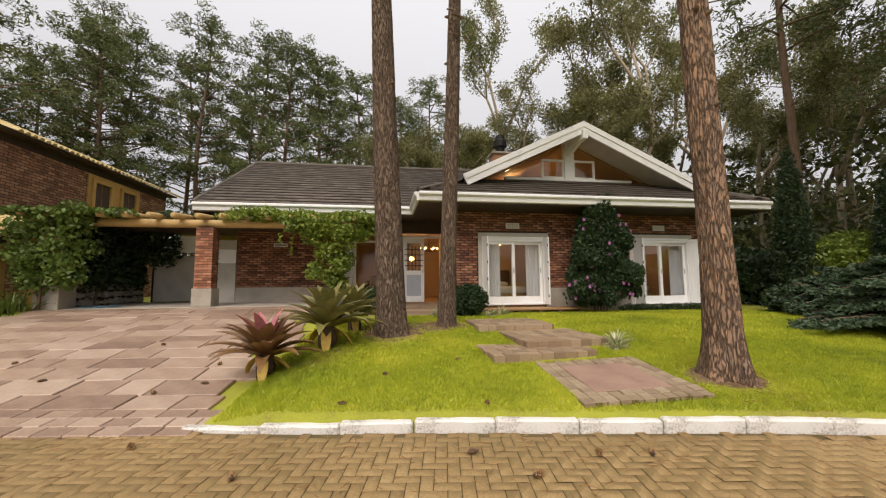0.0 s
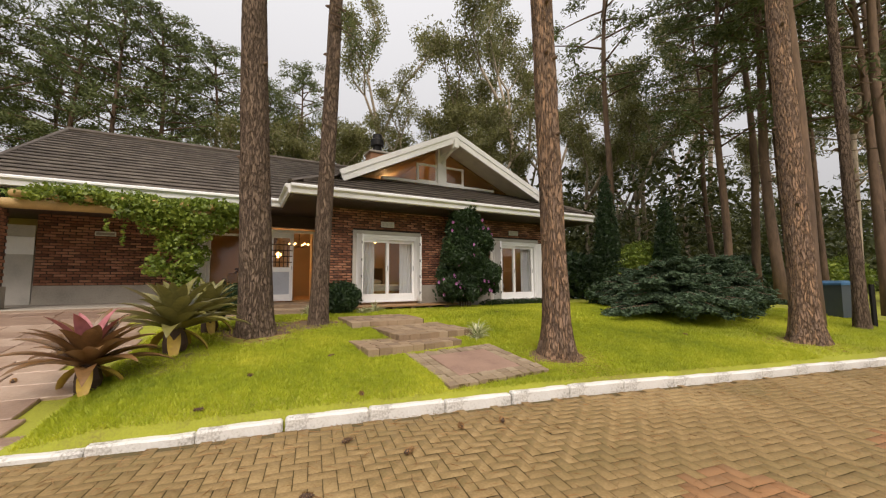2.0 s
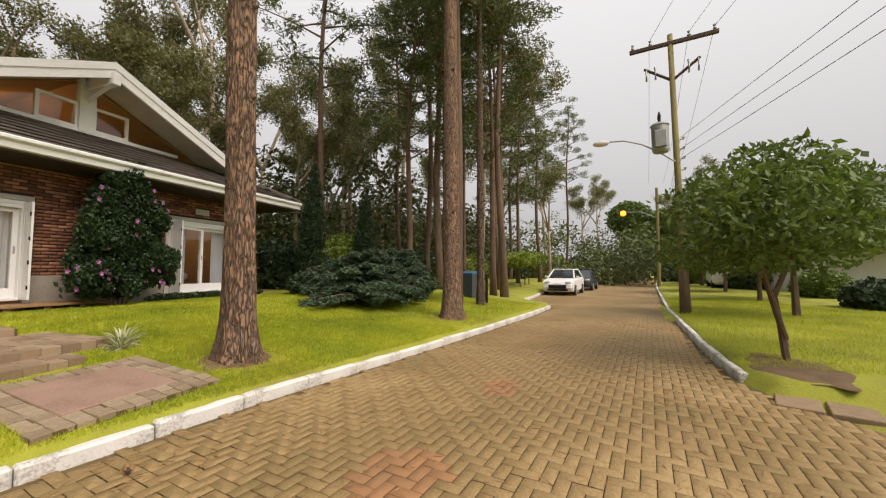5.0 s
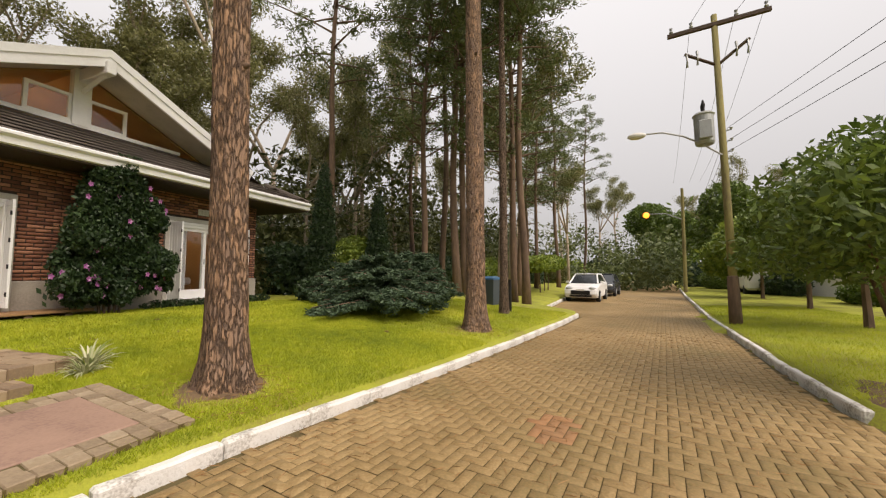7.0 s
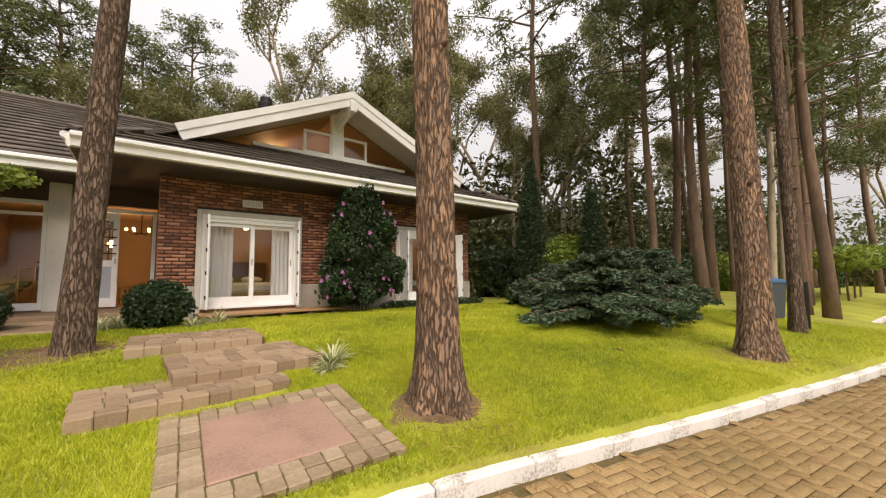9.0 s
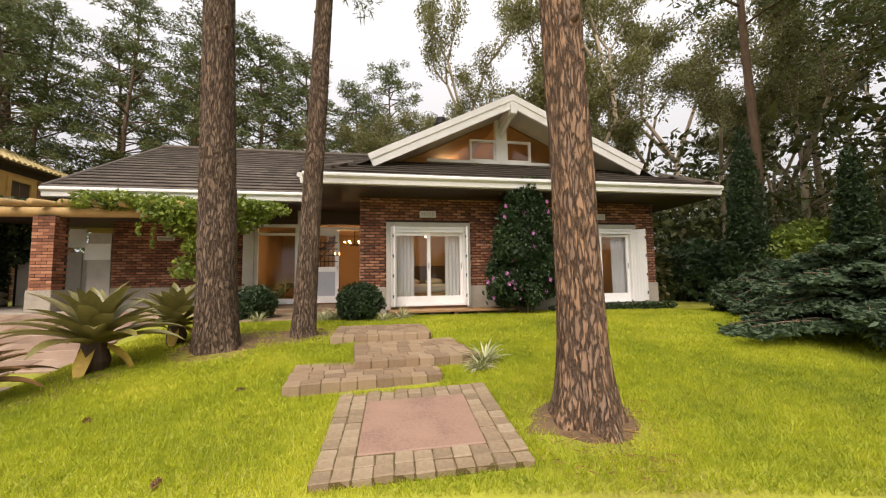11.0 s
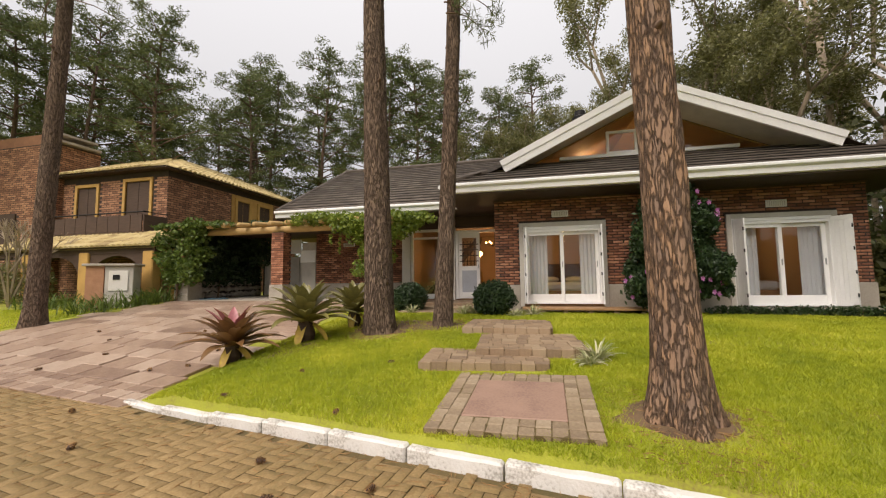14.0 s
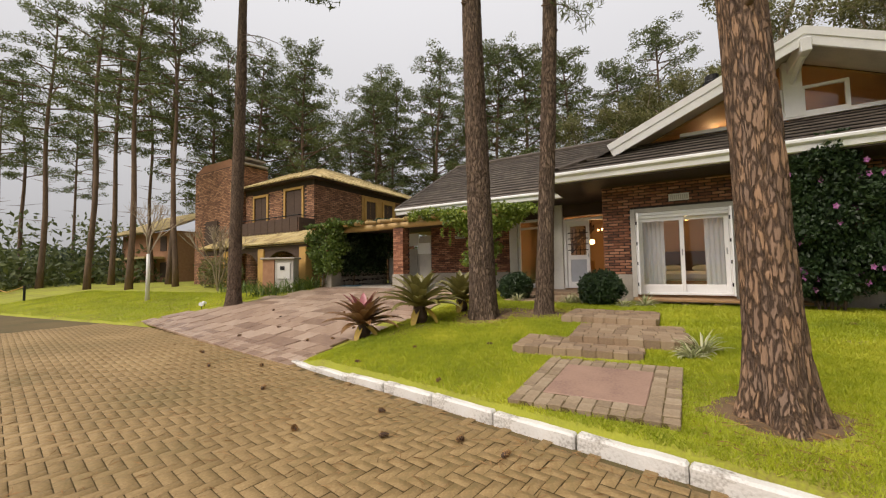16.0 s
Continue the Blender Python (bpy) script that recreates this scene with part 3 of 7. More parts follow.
def gutter(name, label, a, b, owner=None):
    """A stepped white fascia and gutter."""
    a, b = Vector(a), Vector(b)
    d = (b - a).normalized()
    o = Vector((d.y, -d.x, 0))
    prof = [(0, 0.0), (0.10, 0.0), (0.13, -0.03), (0.13, -0.075), (0.10, -0.10), (0.06, -0.12), (0.05, -0.23), (0.0, -0.25)]
    bm = bmesh.new()
    va = [bm.verts.new(a + o * p + Vector((0, 0, q))) for p, q in prof]
    vb = [bm.verts.new(b + o * p + Vector((0, 0, q))) for p, q in prof]
    n = len(prof)
    for i in range(n):
        bm.faces.new((va[i], vb[i], vb[(i + 1) % n], va[(i + 1) % n]))
    bm.faces.new(va[::-1])
    bm.faces.new(vb)
    bmesh.ops.recalc_face_normals(bm, faces=bm.faces)
    return tagged(part(name, bm, M_WHITE), label, "gutter", kind="structure")


gutter("gutter_wing", "white painted fascia and gutter along the wing's eave", (XL, YE, EZ + 0.02), (XR, YE, EZ + 0.02))
gutter("gutter_right", "white painted gutter along the side eave", (XR, YE, EZ + 0.02), (XR, 20, EZ + 0.02))
gutter("gutter_left", "white painted gutter returning over the entrance", (XL, YM, EZ + 0.02), (XL, YE, EZ + 0.02))
gutter("gutter_long", "white painted gutter along the long eave", (-5.75, YM, EZ + 0.02), (XL, YM, EZ + 0.02))
soffit = tagged(part("soffit", boxes((XL, XR, YE, WY + 0.02, EZ - 0.26, EZ - 0.225), (10.2, XR, WY + 0.02, 20, EZ - 0.26, EZ - 0.225), (XL, 1.92, WY + 0.02, MY + 0.1, EZ - 0.26, EZ - 0.225), (-5.75, XL, YM, MY + 0.1, EZ - 0.26, EZ - 0.225)), M_SOFFIT), "boarded soffit under the wide eaves", "soffit", kind="structure")
tagged(part("frieze", boxes((1.88, 10.28, WY - 0.02, WY + 0.2, 3.56, 3.75), (-4.95, 1.9, MY - 0.02, MY + 0.18, 3.2, 3.62)), M_DARKW), "dark timber board below the eaves", "frieze", kind="structure")
ceil = tagged(part("ceiling", boxes((-8.2, 1.9, 13.6, 19.8, 3.40, 3.5), (1.95, 10.2, 11.3, 19.8, 3.40, 3.5)), M_ROOM), "plain plaster ceiling of the rooms", "ceiling", kind="structure")

# gable: barge boards, wall, windows, king post
gable = thing("gable", "white painted open gable with triangular windows", "gable", kind="structure")
YB = 11.12
for sgn, x in ((-1, 2.12), (1, 9.92)):
    d = Vector((x - XA, 0, -(GQ if sgn < 0 else GP) * abs(x - XA)))
    n = Vector((-d.z, 0, d.x)).normalized()
    n = n if n.z > 0 else -n
    a, b = Vector((XA, 0, AZ + 0.06)), Vector((XA, 0, AZ + 0.06)) + d
    for nm, lo, hi, y0, y1 in (("barge_board", -0.27, 0.03, YB - 0.06, YB), ("barge_trim", -0.08, 0.08, YB - 0.09, YB - 0.062)):
        bm = bmesh.new()
        prism(bm, [((a + n * lo).x if 0 else a.x, (a.z + lo / n.z)), (a.x, a.z + hi / n.z), ((b + n * hi).x, (b + n * hi).z), ((b + n * lo).x, (b + n * lo).z)], y0, y1)
        part(nm, bm, M_WHITE, gable)
    # soffit boards between barge and wall
    bm = bmesh.new()
    prism(bm, [(a.x, a.z - 0.14), (a.x, a.z - 0.10), ((b + n * -0.09).x, (b + n * -0.09).z), ((b + n * -0.13).x, (b + n * -0.13).z)], YB, YG + 0.05)
    part("gable_soffit", bm, M_SURR, gable)
part("ridge_beam", boxes((XA - 0.09, XA + 0.09, YB - 0.16, YG, AZ - 0.44, AZ - 0.14), bevel=0.015), M_WHITE, gable)
GS = 4.96
part("king_post", boxes((XA - 0.17, XA + 0.17, YG - 0.14, YG + 0.06, GS - 0.05, AZ - 0.14)), M_WHITE, gable)
part("sill", boxes((3.75, 8.3, YG - 0.12, YG + 0.1, GS - 0.09, GS)), M_WHITE, gable)
bm = bmesh.new()
tube(bm, [(XA, YG - 0.1, GS + 0.75), (XA, YB + 0.1, AZ - 0.42)], [0.06, 0.06], 4)
part("brace", bm, M_WHITE, gable)
for sgn in (-1, 1):
    win = thing("gable_window", "", "", None)
    win.parent = gable
    x0, x1 = XA + sgn * 0.15, XA + sgn * 0.96
    lo, hi = min(x0, x1), max(x0, x1)
    top = GS + 0.66
    part("window_frame", boxes((lo, hi, YG - 0.07, YG, GS, GS + 0.07), (lo, hi, YG - 0.07, YG, top - 0.07, top), (lo, lo + 0.07, YG - 0.07, YG, GS + 0.07, top - 0.07), (hi - 0.07, hi, YG - 0.07, YG, GS + 0.07, top - 0.07)), M_WHITE, win)
    part("pane", boxes((lo + 0.07, hi - 0.07, YG - 0.04, YG - 0.035, GS + 0.07, top - 0.07)), M_GLASS, win)
    bm = bmesh.new()
    zz = lambda x: AZ - 0.465 * abs(x - XA) - 0.15
    prism(bm, [(x1, GS), (x1, zz(x1)), (XA + sgn * 2.65, GS)], YG - 0.03, YG - 0.02)
    part("side_pane", bm, M_GLASS, win)
    bm = bmesh.new()
    prism(bm, [(x0, top), (x0, zz(x0)), (x1, zz(x1)), (x1, top)], YG - 0.03, YG - 0.02)
    part("top_pane", bm, M_GLASS, win)

# ---- trees ----
def trunk_mesh(name, pts, radii, material, parent, seg=40, ringstep=0.06, rough=0.03, flare=0.0, seed=0):
    """A tapered trunk whose skin is broken into long plates."""
    P, R = np.array(pts, float), np.array(radii, float)
    zz = P[:, 2]
    n = int((zz[-1] - zz[0]) / ringstep) + 1
    z = np.linspace(zz[0], zz[-1], n)
    cx, cy, r = np.interp(z, zz, P[:, 0]), np.interp(z, zz, P[:, 1]), np.interp(z, zz, R)
    ang = np.linspace(0, 2 * math.pi, seg, endpoint=False)
    v = np.zeros((n, seg, 3))
    for i in range(n):
        h = z[i] - zz[0]
        for k, a in enumerate(ang):
            ca, sa = math.cos(a), math.sin(a)
            q = Vector((ca * 3.2 * r[i] / 0.25 + seed, sa * 3.2 * r[i] / 0.25, h * 1.1))
            e = noise.noise(q * 1.0) * 0.5 + noise.noise(q * 2.3) * 0.3
            ridge = 1 - abs(noise.noise(Vector((q.x * 1.4, q.y * 1.4, q.z * 1.6))) * 2)
            fl = flare * math.exp(-h * 3.0) * (1 + 0.45 * math.sin(a * 5 + seed) + 0.25 * math.sin(a * 3 + seed * 2))
            rr = r[i] * (1 + fl) + rough * (e * 0.6 - max(0, ridge - 0.55) * 0.9)
            v[i, k] = (cx[i] + ca * rr, cy[i] + sa * rr, z[i])
    i = np.arange(n * seg).reshape(n, seg)
    j = np.roll(i, -1, axis=1)
    f = np.stack([i[:-1], j[:-1], j[1:], i[1:]], -1).reshape(-1, 4)
    return raw(name, v.reshape(-1, 3), f, material, parent, smooth=True)


def leaf_cards(centres, spread, per, size, rng, flat=0.0, aspect=2.2, droop=0.0):
    """Many small leaf quads scattered round the given centres."""
    c = np.repeat(np.asarray(centres, float), per, axis=0)
    n = len(c)
    off = rng.normal(size=(n, 3))
    off /= np.maximum(np.linalg.norm(off, axis=1, keepdims=True), 1e-6)
    off *= (rng.random((n, 1)) ** 0.45)
    sp = np.asarray(spread, float)
    c = c + off * sp
    d = rng.normal(size=(n, 3))
    d[:, 2] = d[:, 2] * (1 - flat) - droop
    d /= np.linalg.norm(d, axis=1, keepdims=True)
    e = np.cross(d, rng.normal(size=(n, 3)))
    e /= np.maximum(np.linalg.norm(e, axis=1, keepdims=True), 1e-6)
    s = size * rng.uniform(0.6, 1.3, size=(n, 1))
    a, b = d * s, e * s / aspect
    v = np.stack([c - a, c + b, c + a, c - b], 1).reshape(-1, 3)
    return v, np.arange(n * 4).reshape(n, 4)


def crown(name, parent, material, lists, label=""):
    vs, fs, o = [], [], 0
    for v, f in lists:
        vs.append(v)
        fs.append(f + o)
        o += len(v)
    return raw(name, np.concatenate(vs), np.concatenate(fs), material, parent, label)


def limb(bm, a, b, r0, r1, sag=0.0, seg=6):
    a, b = Vector(a), Vector(b)
    pts = [a.lerp(b, t) + Vector((0, 0, sag * math.sin(t * math.pi))) for t in (0, 0.25, 0.5, 0.75, 1)]
    tube(bm, pts, [r0 + (r1 - r0) * t for t in (0, 0.25, 0.5, 0.75, 1)], seg)


def forest_pine(seed, h, first, spread, clumps, bark=None, leaf=None):
    """A tall pine: bare lower trunk, short dead stubs, tiered needle clumps above."""
    rng = np.random.default_rng(seed)
    t = thing("pine_tree", "tall pine with a bare scaly trunk and dark needle clumps", "tree", group="pine wood round the house")
    bm = bmesh.new()
    lean = rng.uniform(-0.5, 0.5, 2)
    axis = lambda z: Vector((lean[0] * (z / h) ** 1.5 + 0.12 * math.sin(z * 0.5 + seed), lean[1] * (z / h) ** 1.5, z))
    zs = np.linspace(-0.3, h, 12)
    tube(bm, [axis(max(z, 0)) + Vector((0, 0, min(z, 0))) for z in zs], [0.025 + 0.145 * (1 - z / h) ** 0.8 + (0.05 if z < 0.5 else 0) for z in zs], 9)
    cs = []
    for k in range(clumps):
        z = first + (h - first) * (k + rng.random()) / clumps
        ln = spread * (1.0 - 0.8 * abs((z - first) / (h - first) - 0.3) ** 1.5 * 1.6) * rng.uniform(0.55, 1.1)
        a = k * 2.4 + rng.uniform(-0.5, 0.5)
        base = axis(z)
        tip = base + Vector((math.cos(a) * ln, math.sin(a) * ln, ln * rng.uniform(-0.05, 0.35)))
        limb(bm, base, tip, 0.05, 0.015, 0.1, 5)
        for f in (0.5, 0.75, 1.0):
            p = base.lerp(tip, f)
            cs.append((p.x + rng.normal() * 0.25, p.y + rng.normal() * 0.25, p.z + rng.normal() * 0.15 + 0.1))
    for k in range(7):
        z = first * rng.uniform(0.45, 1.0)
        a = rng.uniform(0, 6.28)
        limb(bm, axis(z), axis(z) + Vector((math.cos(a), math.sin(a), rng.uniform(-0.2, 0.3))) * rng.uniform(0.4, 1.3), 0.025, 0.008, 0, 4)
    part("trunk", bm, bark or M_BARKF, t, smooth=True)
    crown("crown", t, leaf or M_NEEDLE, [leaf_cards(cs, (0.52, 0.52, 0.32), 78, 0.12, rng, 0.2, 4.0)])
    return t


def gum_tree(seed, h, first, spread, tone=None, bark=None):
    """A slim eucalypt: forked pale limbs and loose hanging leaf masses with sky between them."""
    rng = np.random.default_rng(seed)
    t = thing("eucalyptus_tree", "slender eucalyptus with pale forked limbs and airy foliage", "tree", group="eucalypts behind the house")
    bm = bmesh.new()
    cs = []

    def grow(p, d, ln, r, depth):
        q = p + d * ln
        limb(bm, p, q, r, r * 0.7, 0.05 * ln * rng.uniform(-1, 1), 6 if depth < 2 else 4)
        if depth >= 2:
            for f in (0.45, 0.8, 1.05):
                c = p.lerp(q, f)
                cs.append((c.x, c.y, c.z + rng.normal() * 0.1))
        if depth < 4:
            for k in range(2 if depth else 3):
                a = rng.uniform(0, 6.28)
                nd = (d * 1.0 + Vector((math.cos(a), math.sin(a), rng.uniform(-0.1, 0.5))) * rng.uniform(0.45, 0.85)).normalized()
                grow(q, nd, ln * rng.uniform(0.55, 0.75) if depth else spread * rng.uniform(0.6, 0.9), r * 0.62, depth + 1)

    lean = Vector((rng.uniform(-0.08, 0.08), rng.uniform(-0.08, 0.08), 1)).normalized()
    grow(Vector((0, 0, -0.3)), lean, first, 0.15, 0)
    for k in range(5):
        z = first * rng.uniform(0.55, 1.0)
        a = rng.uniform(0, 6.28)
        q = lean * z
        tip = q + Vector((math.cos(a), math.sin(a), 0.5)) * rng.uniform(0.8, 1.8)
        limb(bm, q, tip, 0.04, 0.012, 0.05, 4)
        cs.append(tuple(tip))
    part("trunk", bm, bark or M_PALEB, t, smooth=True)
    n = max(40, int(8500 / max(1, len(cs))))
    crown("crown", t, tone or M_EUC, [leaf_cards(cs, (0.66, 0.66, 0.42), n, 0.085, rng, 0.1, 2.6, 0.3)])
    return t


def place(src, x, y, s=1.0, rz=0.0, sz=None):
    m = Matrix.Translation((x, y, float(ground_z(x, y)) - 0.05)) @ Euler((0, 0, rz)).to_matrix().to_4x4() @ Matrix.Diagonal((s, s, sz or s, 1))
    return copy_thing(src, m)


def put(src, x, y):
    src.matrix_basis = Matrix.Translation((x, y, float(ground_z(x, y)) - 0.05))


# the great pines on the lawn: place, base radius, lean, seed
def lawn_pine(x, y, r, h, lean, seed, bark, label, flare=0.45, seg=56, low=(), taper=(1, 0.9, 0.86, 0.76, 0.25)):
    t = thing("pine_tree", label, "tree", Matrix.Translation((x, y, float(ground_z(x, y)) - 0.06)), group="great pines on the lawn")
    pts = [(0, 0, 0), (lean[0] * 0.25, lean[1] * 0.25, 2), (lean[0] * 0.6, lean[1] * 0.6, 4.5), (lean[0], lean[1], 8), (lean[0] * 1.5, lean[1] * 1.5, h)]
    trunk_mesh("trunk", pts, [r * k for k in taper], bark, t, seg=seg, flare=flare, seed=seed, ringstep=0.05 if r > 0.2 else 0.08, rough=0.034 if r > 0.2 else 0.022)
    rng = np.random.default_rng(seed)
    cs = []
    for k in range(26):
        z = h * rng.uniform(0.72, 1.0)
        a = rng.uniform(0, 6.28)
        ln = rng.uniform(1.2, 3.0)
        p = Vector((np.interp(z, [q[2] for q in pts], [q[0] for q in pts]), np.interp(z, [q[2] for q in pts], [q[1] for q in pts]), z))
        q = p + Vector((math.cos(a) * ln, math.sin(a) * ln, rng.uniform(-0.2, 0.8)))
        bm = bmesh.new()
        limb(bm, p, q, 0.05, 0.015, 0.1, 5)
        part("branch", bm, M_BARKF, t, smooth=True)
        cs += [tuple(p.lerp(q, f)) for f in (0.6, 0.85, 1.0)]
    for q in low:
        bm = bmesh.new()
        limb(bm, (q[0] * 0.15, 0, q[2] + 0.5), q, 0.02, 0.006, 0.15, 5)
        part("branch", bm, M_BARKF, t, smooth=True)
    crown("crown", t, M_NEEDLE, [leaf_cards(cs, (0.6, 0.6, 0.35), 60, 0.16, rng, 0.2, 5.0)] + [leaf_cards([q], (0.22, 0.22, 0.3), 110, 0.09, rng, 0.0, 9.0, 0.8) for q in low])
    for k in range(5):
        bm = bmesh.new()
        z = rng.uniform(2.5, 7.5)
        a = rng.uniform(0, 6.28)
        c = Vector((np.interp(z, [q[2] for q in pts], [q[0] for q in pts]), np.interp(z, [q[2] for q in pts], [q[1] for q in pts]), z))
        d = Vector((math.cos(a), math.sin(a), 0.1))
        rr = r * 0.75
        tube(bm, [c + d * rr * 0.8, c + d * (rr + 0.05), c + d * (rr + 0.09)], [0.04, 0.032, 0.012], 7)
        part("branch_stub", bm, M_BARKF, t, smooth=True)
    return t


lawn_pine(4.03, 4.58, 0.205, 15, (-0.2, 0.0), 3, M_BARKR, "stout pine with orange-brown plated bark beside the stone path", 0.62, 96)
lawn_pine(-0.03, 7.74, 0.285, 16, (-0.28, 0.27), 11, M_BARK, "tall pine with dark furrowed bark near the bromeliads", 0.22, 72, taper=(1, 0.93, 0.83, 0.72, 0.25))
lawn_pine(1.10, 8.22, 0.185, 15, (0.31, 0.27), 23, M_BARK, "slimmer grey-brown pine near the entrance steps", 0.2, low=((0.7, 0, 6.3), (0.95, 0.1, 6.05), (0.45, -0.2, 6.6), (1.15, 0.2, 6.5)))
lawn_pine(8.95, 3.3, 0.225, 17, (0.6, 0.25), 31, M_BARKR, "large reddish pine beside the road kerb", 0.5)
lawn_pine(12.0, 3.35, 0.13, 14, (0.35, 0.1), 37, M_BARK, "thin pine with grey-brown bark beside the road kerb", 0.3, 36)
lawn_pine(-9.2, 7.8, 0.22, 15, (0.15, 0.1), 41, M_BARK, "tall dark pine beside the driveway", 0.3, 40, low=((1.2, 0.5, 8.6), (1.5, 0.6, 8.1), (0.9, 0.3, 8.9), (1.6, 0.9, 8.8), (-0.9, 0.2, 8.2)))

pines = [forest_pine(100 + i, h, f, s, c) for i, (h, f, s, c) in enumerate(((19, 9.0, 3.2, 30), (17, 6.5, 3.6, 46), (21, 11, 3.0, 28), (15.5, 5.0, 3.9, 52)))]
gums = [gum_tree(200 + i, 16, f, s) for i, (f, s) in enumerate(((6.5, 3.3), (8.0, 3.7), (5.0, 3.2)))]
rr = random.Random(77)
# wood along the road beyond the garden
spots = [(16.2, 6.3), (15.8, 3.4), (16.6, 3.9), (18.5, 5.0), (20.5, 4.4), (23.5, 5.2), (27.5, 4.5), (31.5, 3.4), (36, 2.8), (43, 1.5),
         (15.5, 7.6), (19, 8.0), (24.5, 7.6), (29, 6.6), (33, 6), (21.5, 11), (15.5, 12.5), (29, 11), (18, 16)]
put(pines[0], 11.4, 3.95)
put(pines[2], 17.4, 6.4)
for k, (x, y) in enumerate(spots):
    place(gums[k % 3] if k % 5 == 3 else pines[(0, 2, 1, 2)[k % 4]], x, y, rr.uniform(0.85, 1.1), rr.uniform(0, 6.28))
# behind the house and beside the neighbour
put(pines[1], -8.5, 26)
put(pines[3], -13.0, 27)
for x, y, k in ((-19, 23.5, 3), (-16, 25, 1), (-22, 21, 3), (-25.5, 19.5, 1), (-12, 25.5, 1), (-4.5, 25.5, 3), (-2.0, 27, 3), (-6.5, 24.5, 1), (-17, 25, 1), (-10.5, 30, 3), (-20, 28, 0), (1.0, 29, 3), (-15, 22, 3), (-24, 24, 1), (-27, 18, 0), (-31, 20, 3), (-23, 20.5, 1), (-38, 22, 1), (-5, 31, 1), (3.5, 31, 1),
                (-22, 9.5, 0), (-26, 9.0, 2), (-29, 11, 0), (-20.5, 11.0, 2), (-33, 8.5, 0), (-36, 12, 2), (-24.5, 12.5, 0), (-40, 9, 0), (-31, 14, 2), (-44, 13, 0), (-48, 9, 2), (-36, 6.5, 0), (-17.0, 16.8, 3), (-21.5, 16.5, 1), (-25, 15.5, 3)):
    place(pines[k], x, y, rr.uniform(0.85, 1.05), rr.uniform(0, 6.28))
put(gums[0], 4.5, 27)
put(gums[1], 9.0, 25)
put(gums[2], 13.5, 21)
for x, y, k in ((0.0, 26, 2), (6.5, 30, 1), (11.5, 28, 0), (14.5, 24, 1), (17, 20, 0), (12.5, 18, 2), (20, 24, 1), (16, 28, 0), (22, 17, 2), (24, 21, 0), (27, 15, 1), (19, 13.5, 2), (30, 19, 1), (34, 12, 0), (3, 34, 1), (-3, 34, 0), (10, 35, 1), (22, 32, 0), (32, 26, 1), (40, 8, 0), (48, 4, 1), (55, 0, 0), (62, -3, 1), (42, 16, 1)):
    place(gums[k], x, y, rr.uniform(0.85, 1.15), rr.uniform(0, 6.28))
for x, y, k, s in ((13.5, 22.5, 0, 1.2), (5.5, 27.5, 0, 1.1), (11, 27, 2, 1.2), (24, 17.5, 2, 1.2)):
    place(gums[k], x, y, s, rr.uniform(0, 6.28))
for x, y, k, s in ((8.0, 27.5, 1, 1.5), (12.5, 24.5, 0, 1.55), (16.0, 20.0, 1, 1.45), (20.0, 20.5, 2, 1.6), (24.5, 16.5, 0, 1.5), (17.5, 26, 1, 1.6), (29, 15, 1, 1.5)):
    place(gums[k], x, y, s * 0.85, rr.uniform(0, 6.28), s)
# across the road, far off
for x, y, k in ((46, -13, 1), (52, -11, 0), (40, -17, 2), (34, -20, 0), (58, -14, 1), (66, -12, 2), (28, -24, 1), (50, -20, 0), (75, -10, 1), (90, -15, 0)):
    place(gums[k], x, y, rr.uniform(0.7, 0.95), rr.uniform(0, 6.28))
rng = np.random.default_rng(5)
cs = []
for k in range(900):
    a = rng.uniform(-0.25, 3.35)
    d = rng.uniform(36, 60)
    x, y = 3 + math.cos(a) * d, 4 + math.sin(a) * d
    if y < -8 and x > 0:
        continue
    cs.append((x, y, rng.uniform(0.5, 7) * rng.uniform(0.3, 1)))
tagged(crown("far_woods", None, M_NEEDLE, [leaf_cards(cs, (2.2, 2.2, 1.5), 120, 0.26, rng, 0.1, 2.4)]), "dark wooded distance behind the trees", "woods", kind="stuff")

cs = []
for k in range(1700):
    x, y = rng.uniform(12, 58), rng.uniform(6.5, 34)
    if y < 13.5 - 0.16 * x + 8 * (x < 16) or (x < 14 and y < 18) or (x > 38 and y < 10):
        continue
    cs.append((x, y, 0.5 + 7.5 * rng.random() ** 1.5))
tagged(crown("woodland_understorey", None, M_UNDER, [leaf_cards(cs, (1.5, 1.5, 1.0), 60, 0.22, rng, 0.1, 2.4)]), "olive green understorey filling the wood behind the trunks", "woods", kind="stuff")
cs = []
for k in range(160):
    cs.append((rng.uniform(-52, -38), rng.uniform(9, 24), 0.5 + 3.0 * rng.random() ** 1.5))
tagged(crown("dark_thicket", None, M_LEAFD, [leaf_cards(cs, (1.2, 1.2, 0.8), 110, 0.13, rng, 0.1, 2.4)]), "dark thicket under the pines at the road's bend", "woods", kind="stuff")

# ---- windows and doors of the wing ----
def hinge_pins(parent, x, y, zs):
    for z in zs:
        bm = bmesh.new()
        tube(bm, [(x, y, z - 0.04), (x, y, z + 0.04)], [0.014, 0.014], 8)
        part("hinge", bm, M_STEEL, parent, "black iron hinge")


def ring(x0, x1, z0, z1, y0, y1, w, wb=None):
    wb = wb or w
    return boxes((x0, x0 + w, y0, y1, z0, z1), (x1 - w, x1, y0, y1, z0, z1), (x0 + w, x1 - w, y0, y1, z0, z0 + wb), (x0 + w, x1 - w, y0, y1, z1 - w, z1), bevel=0.004)


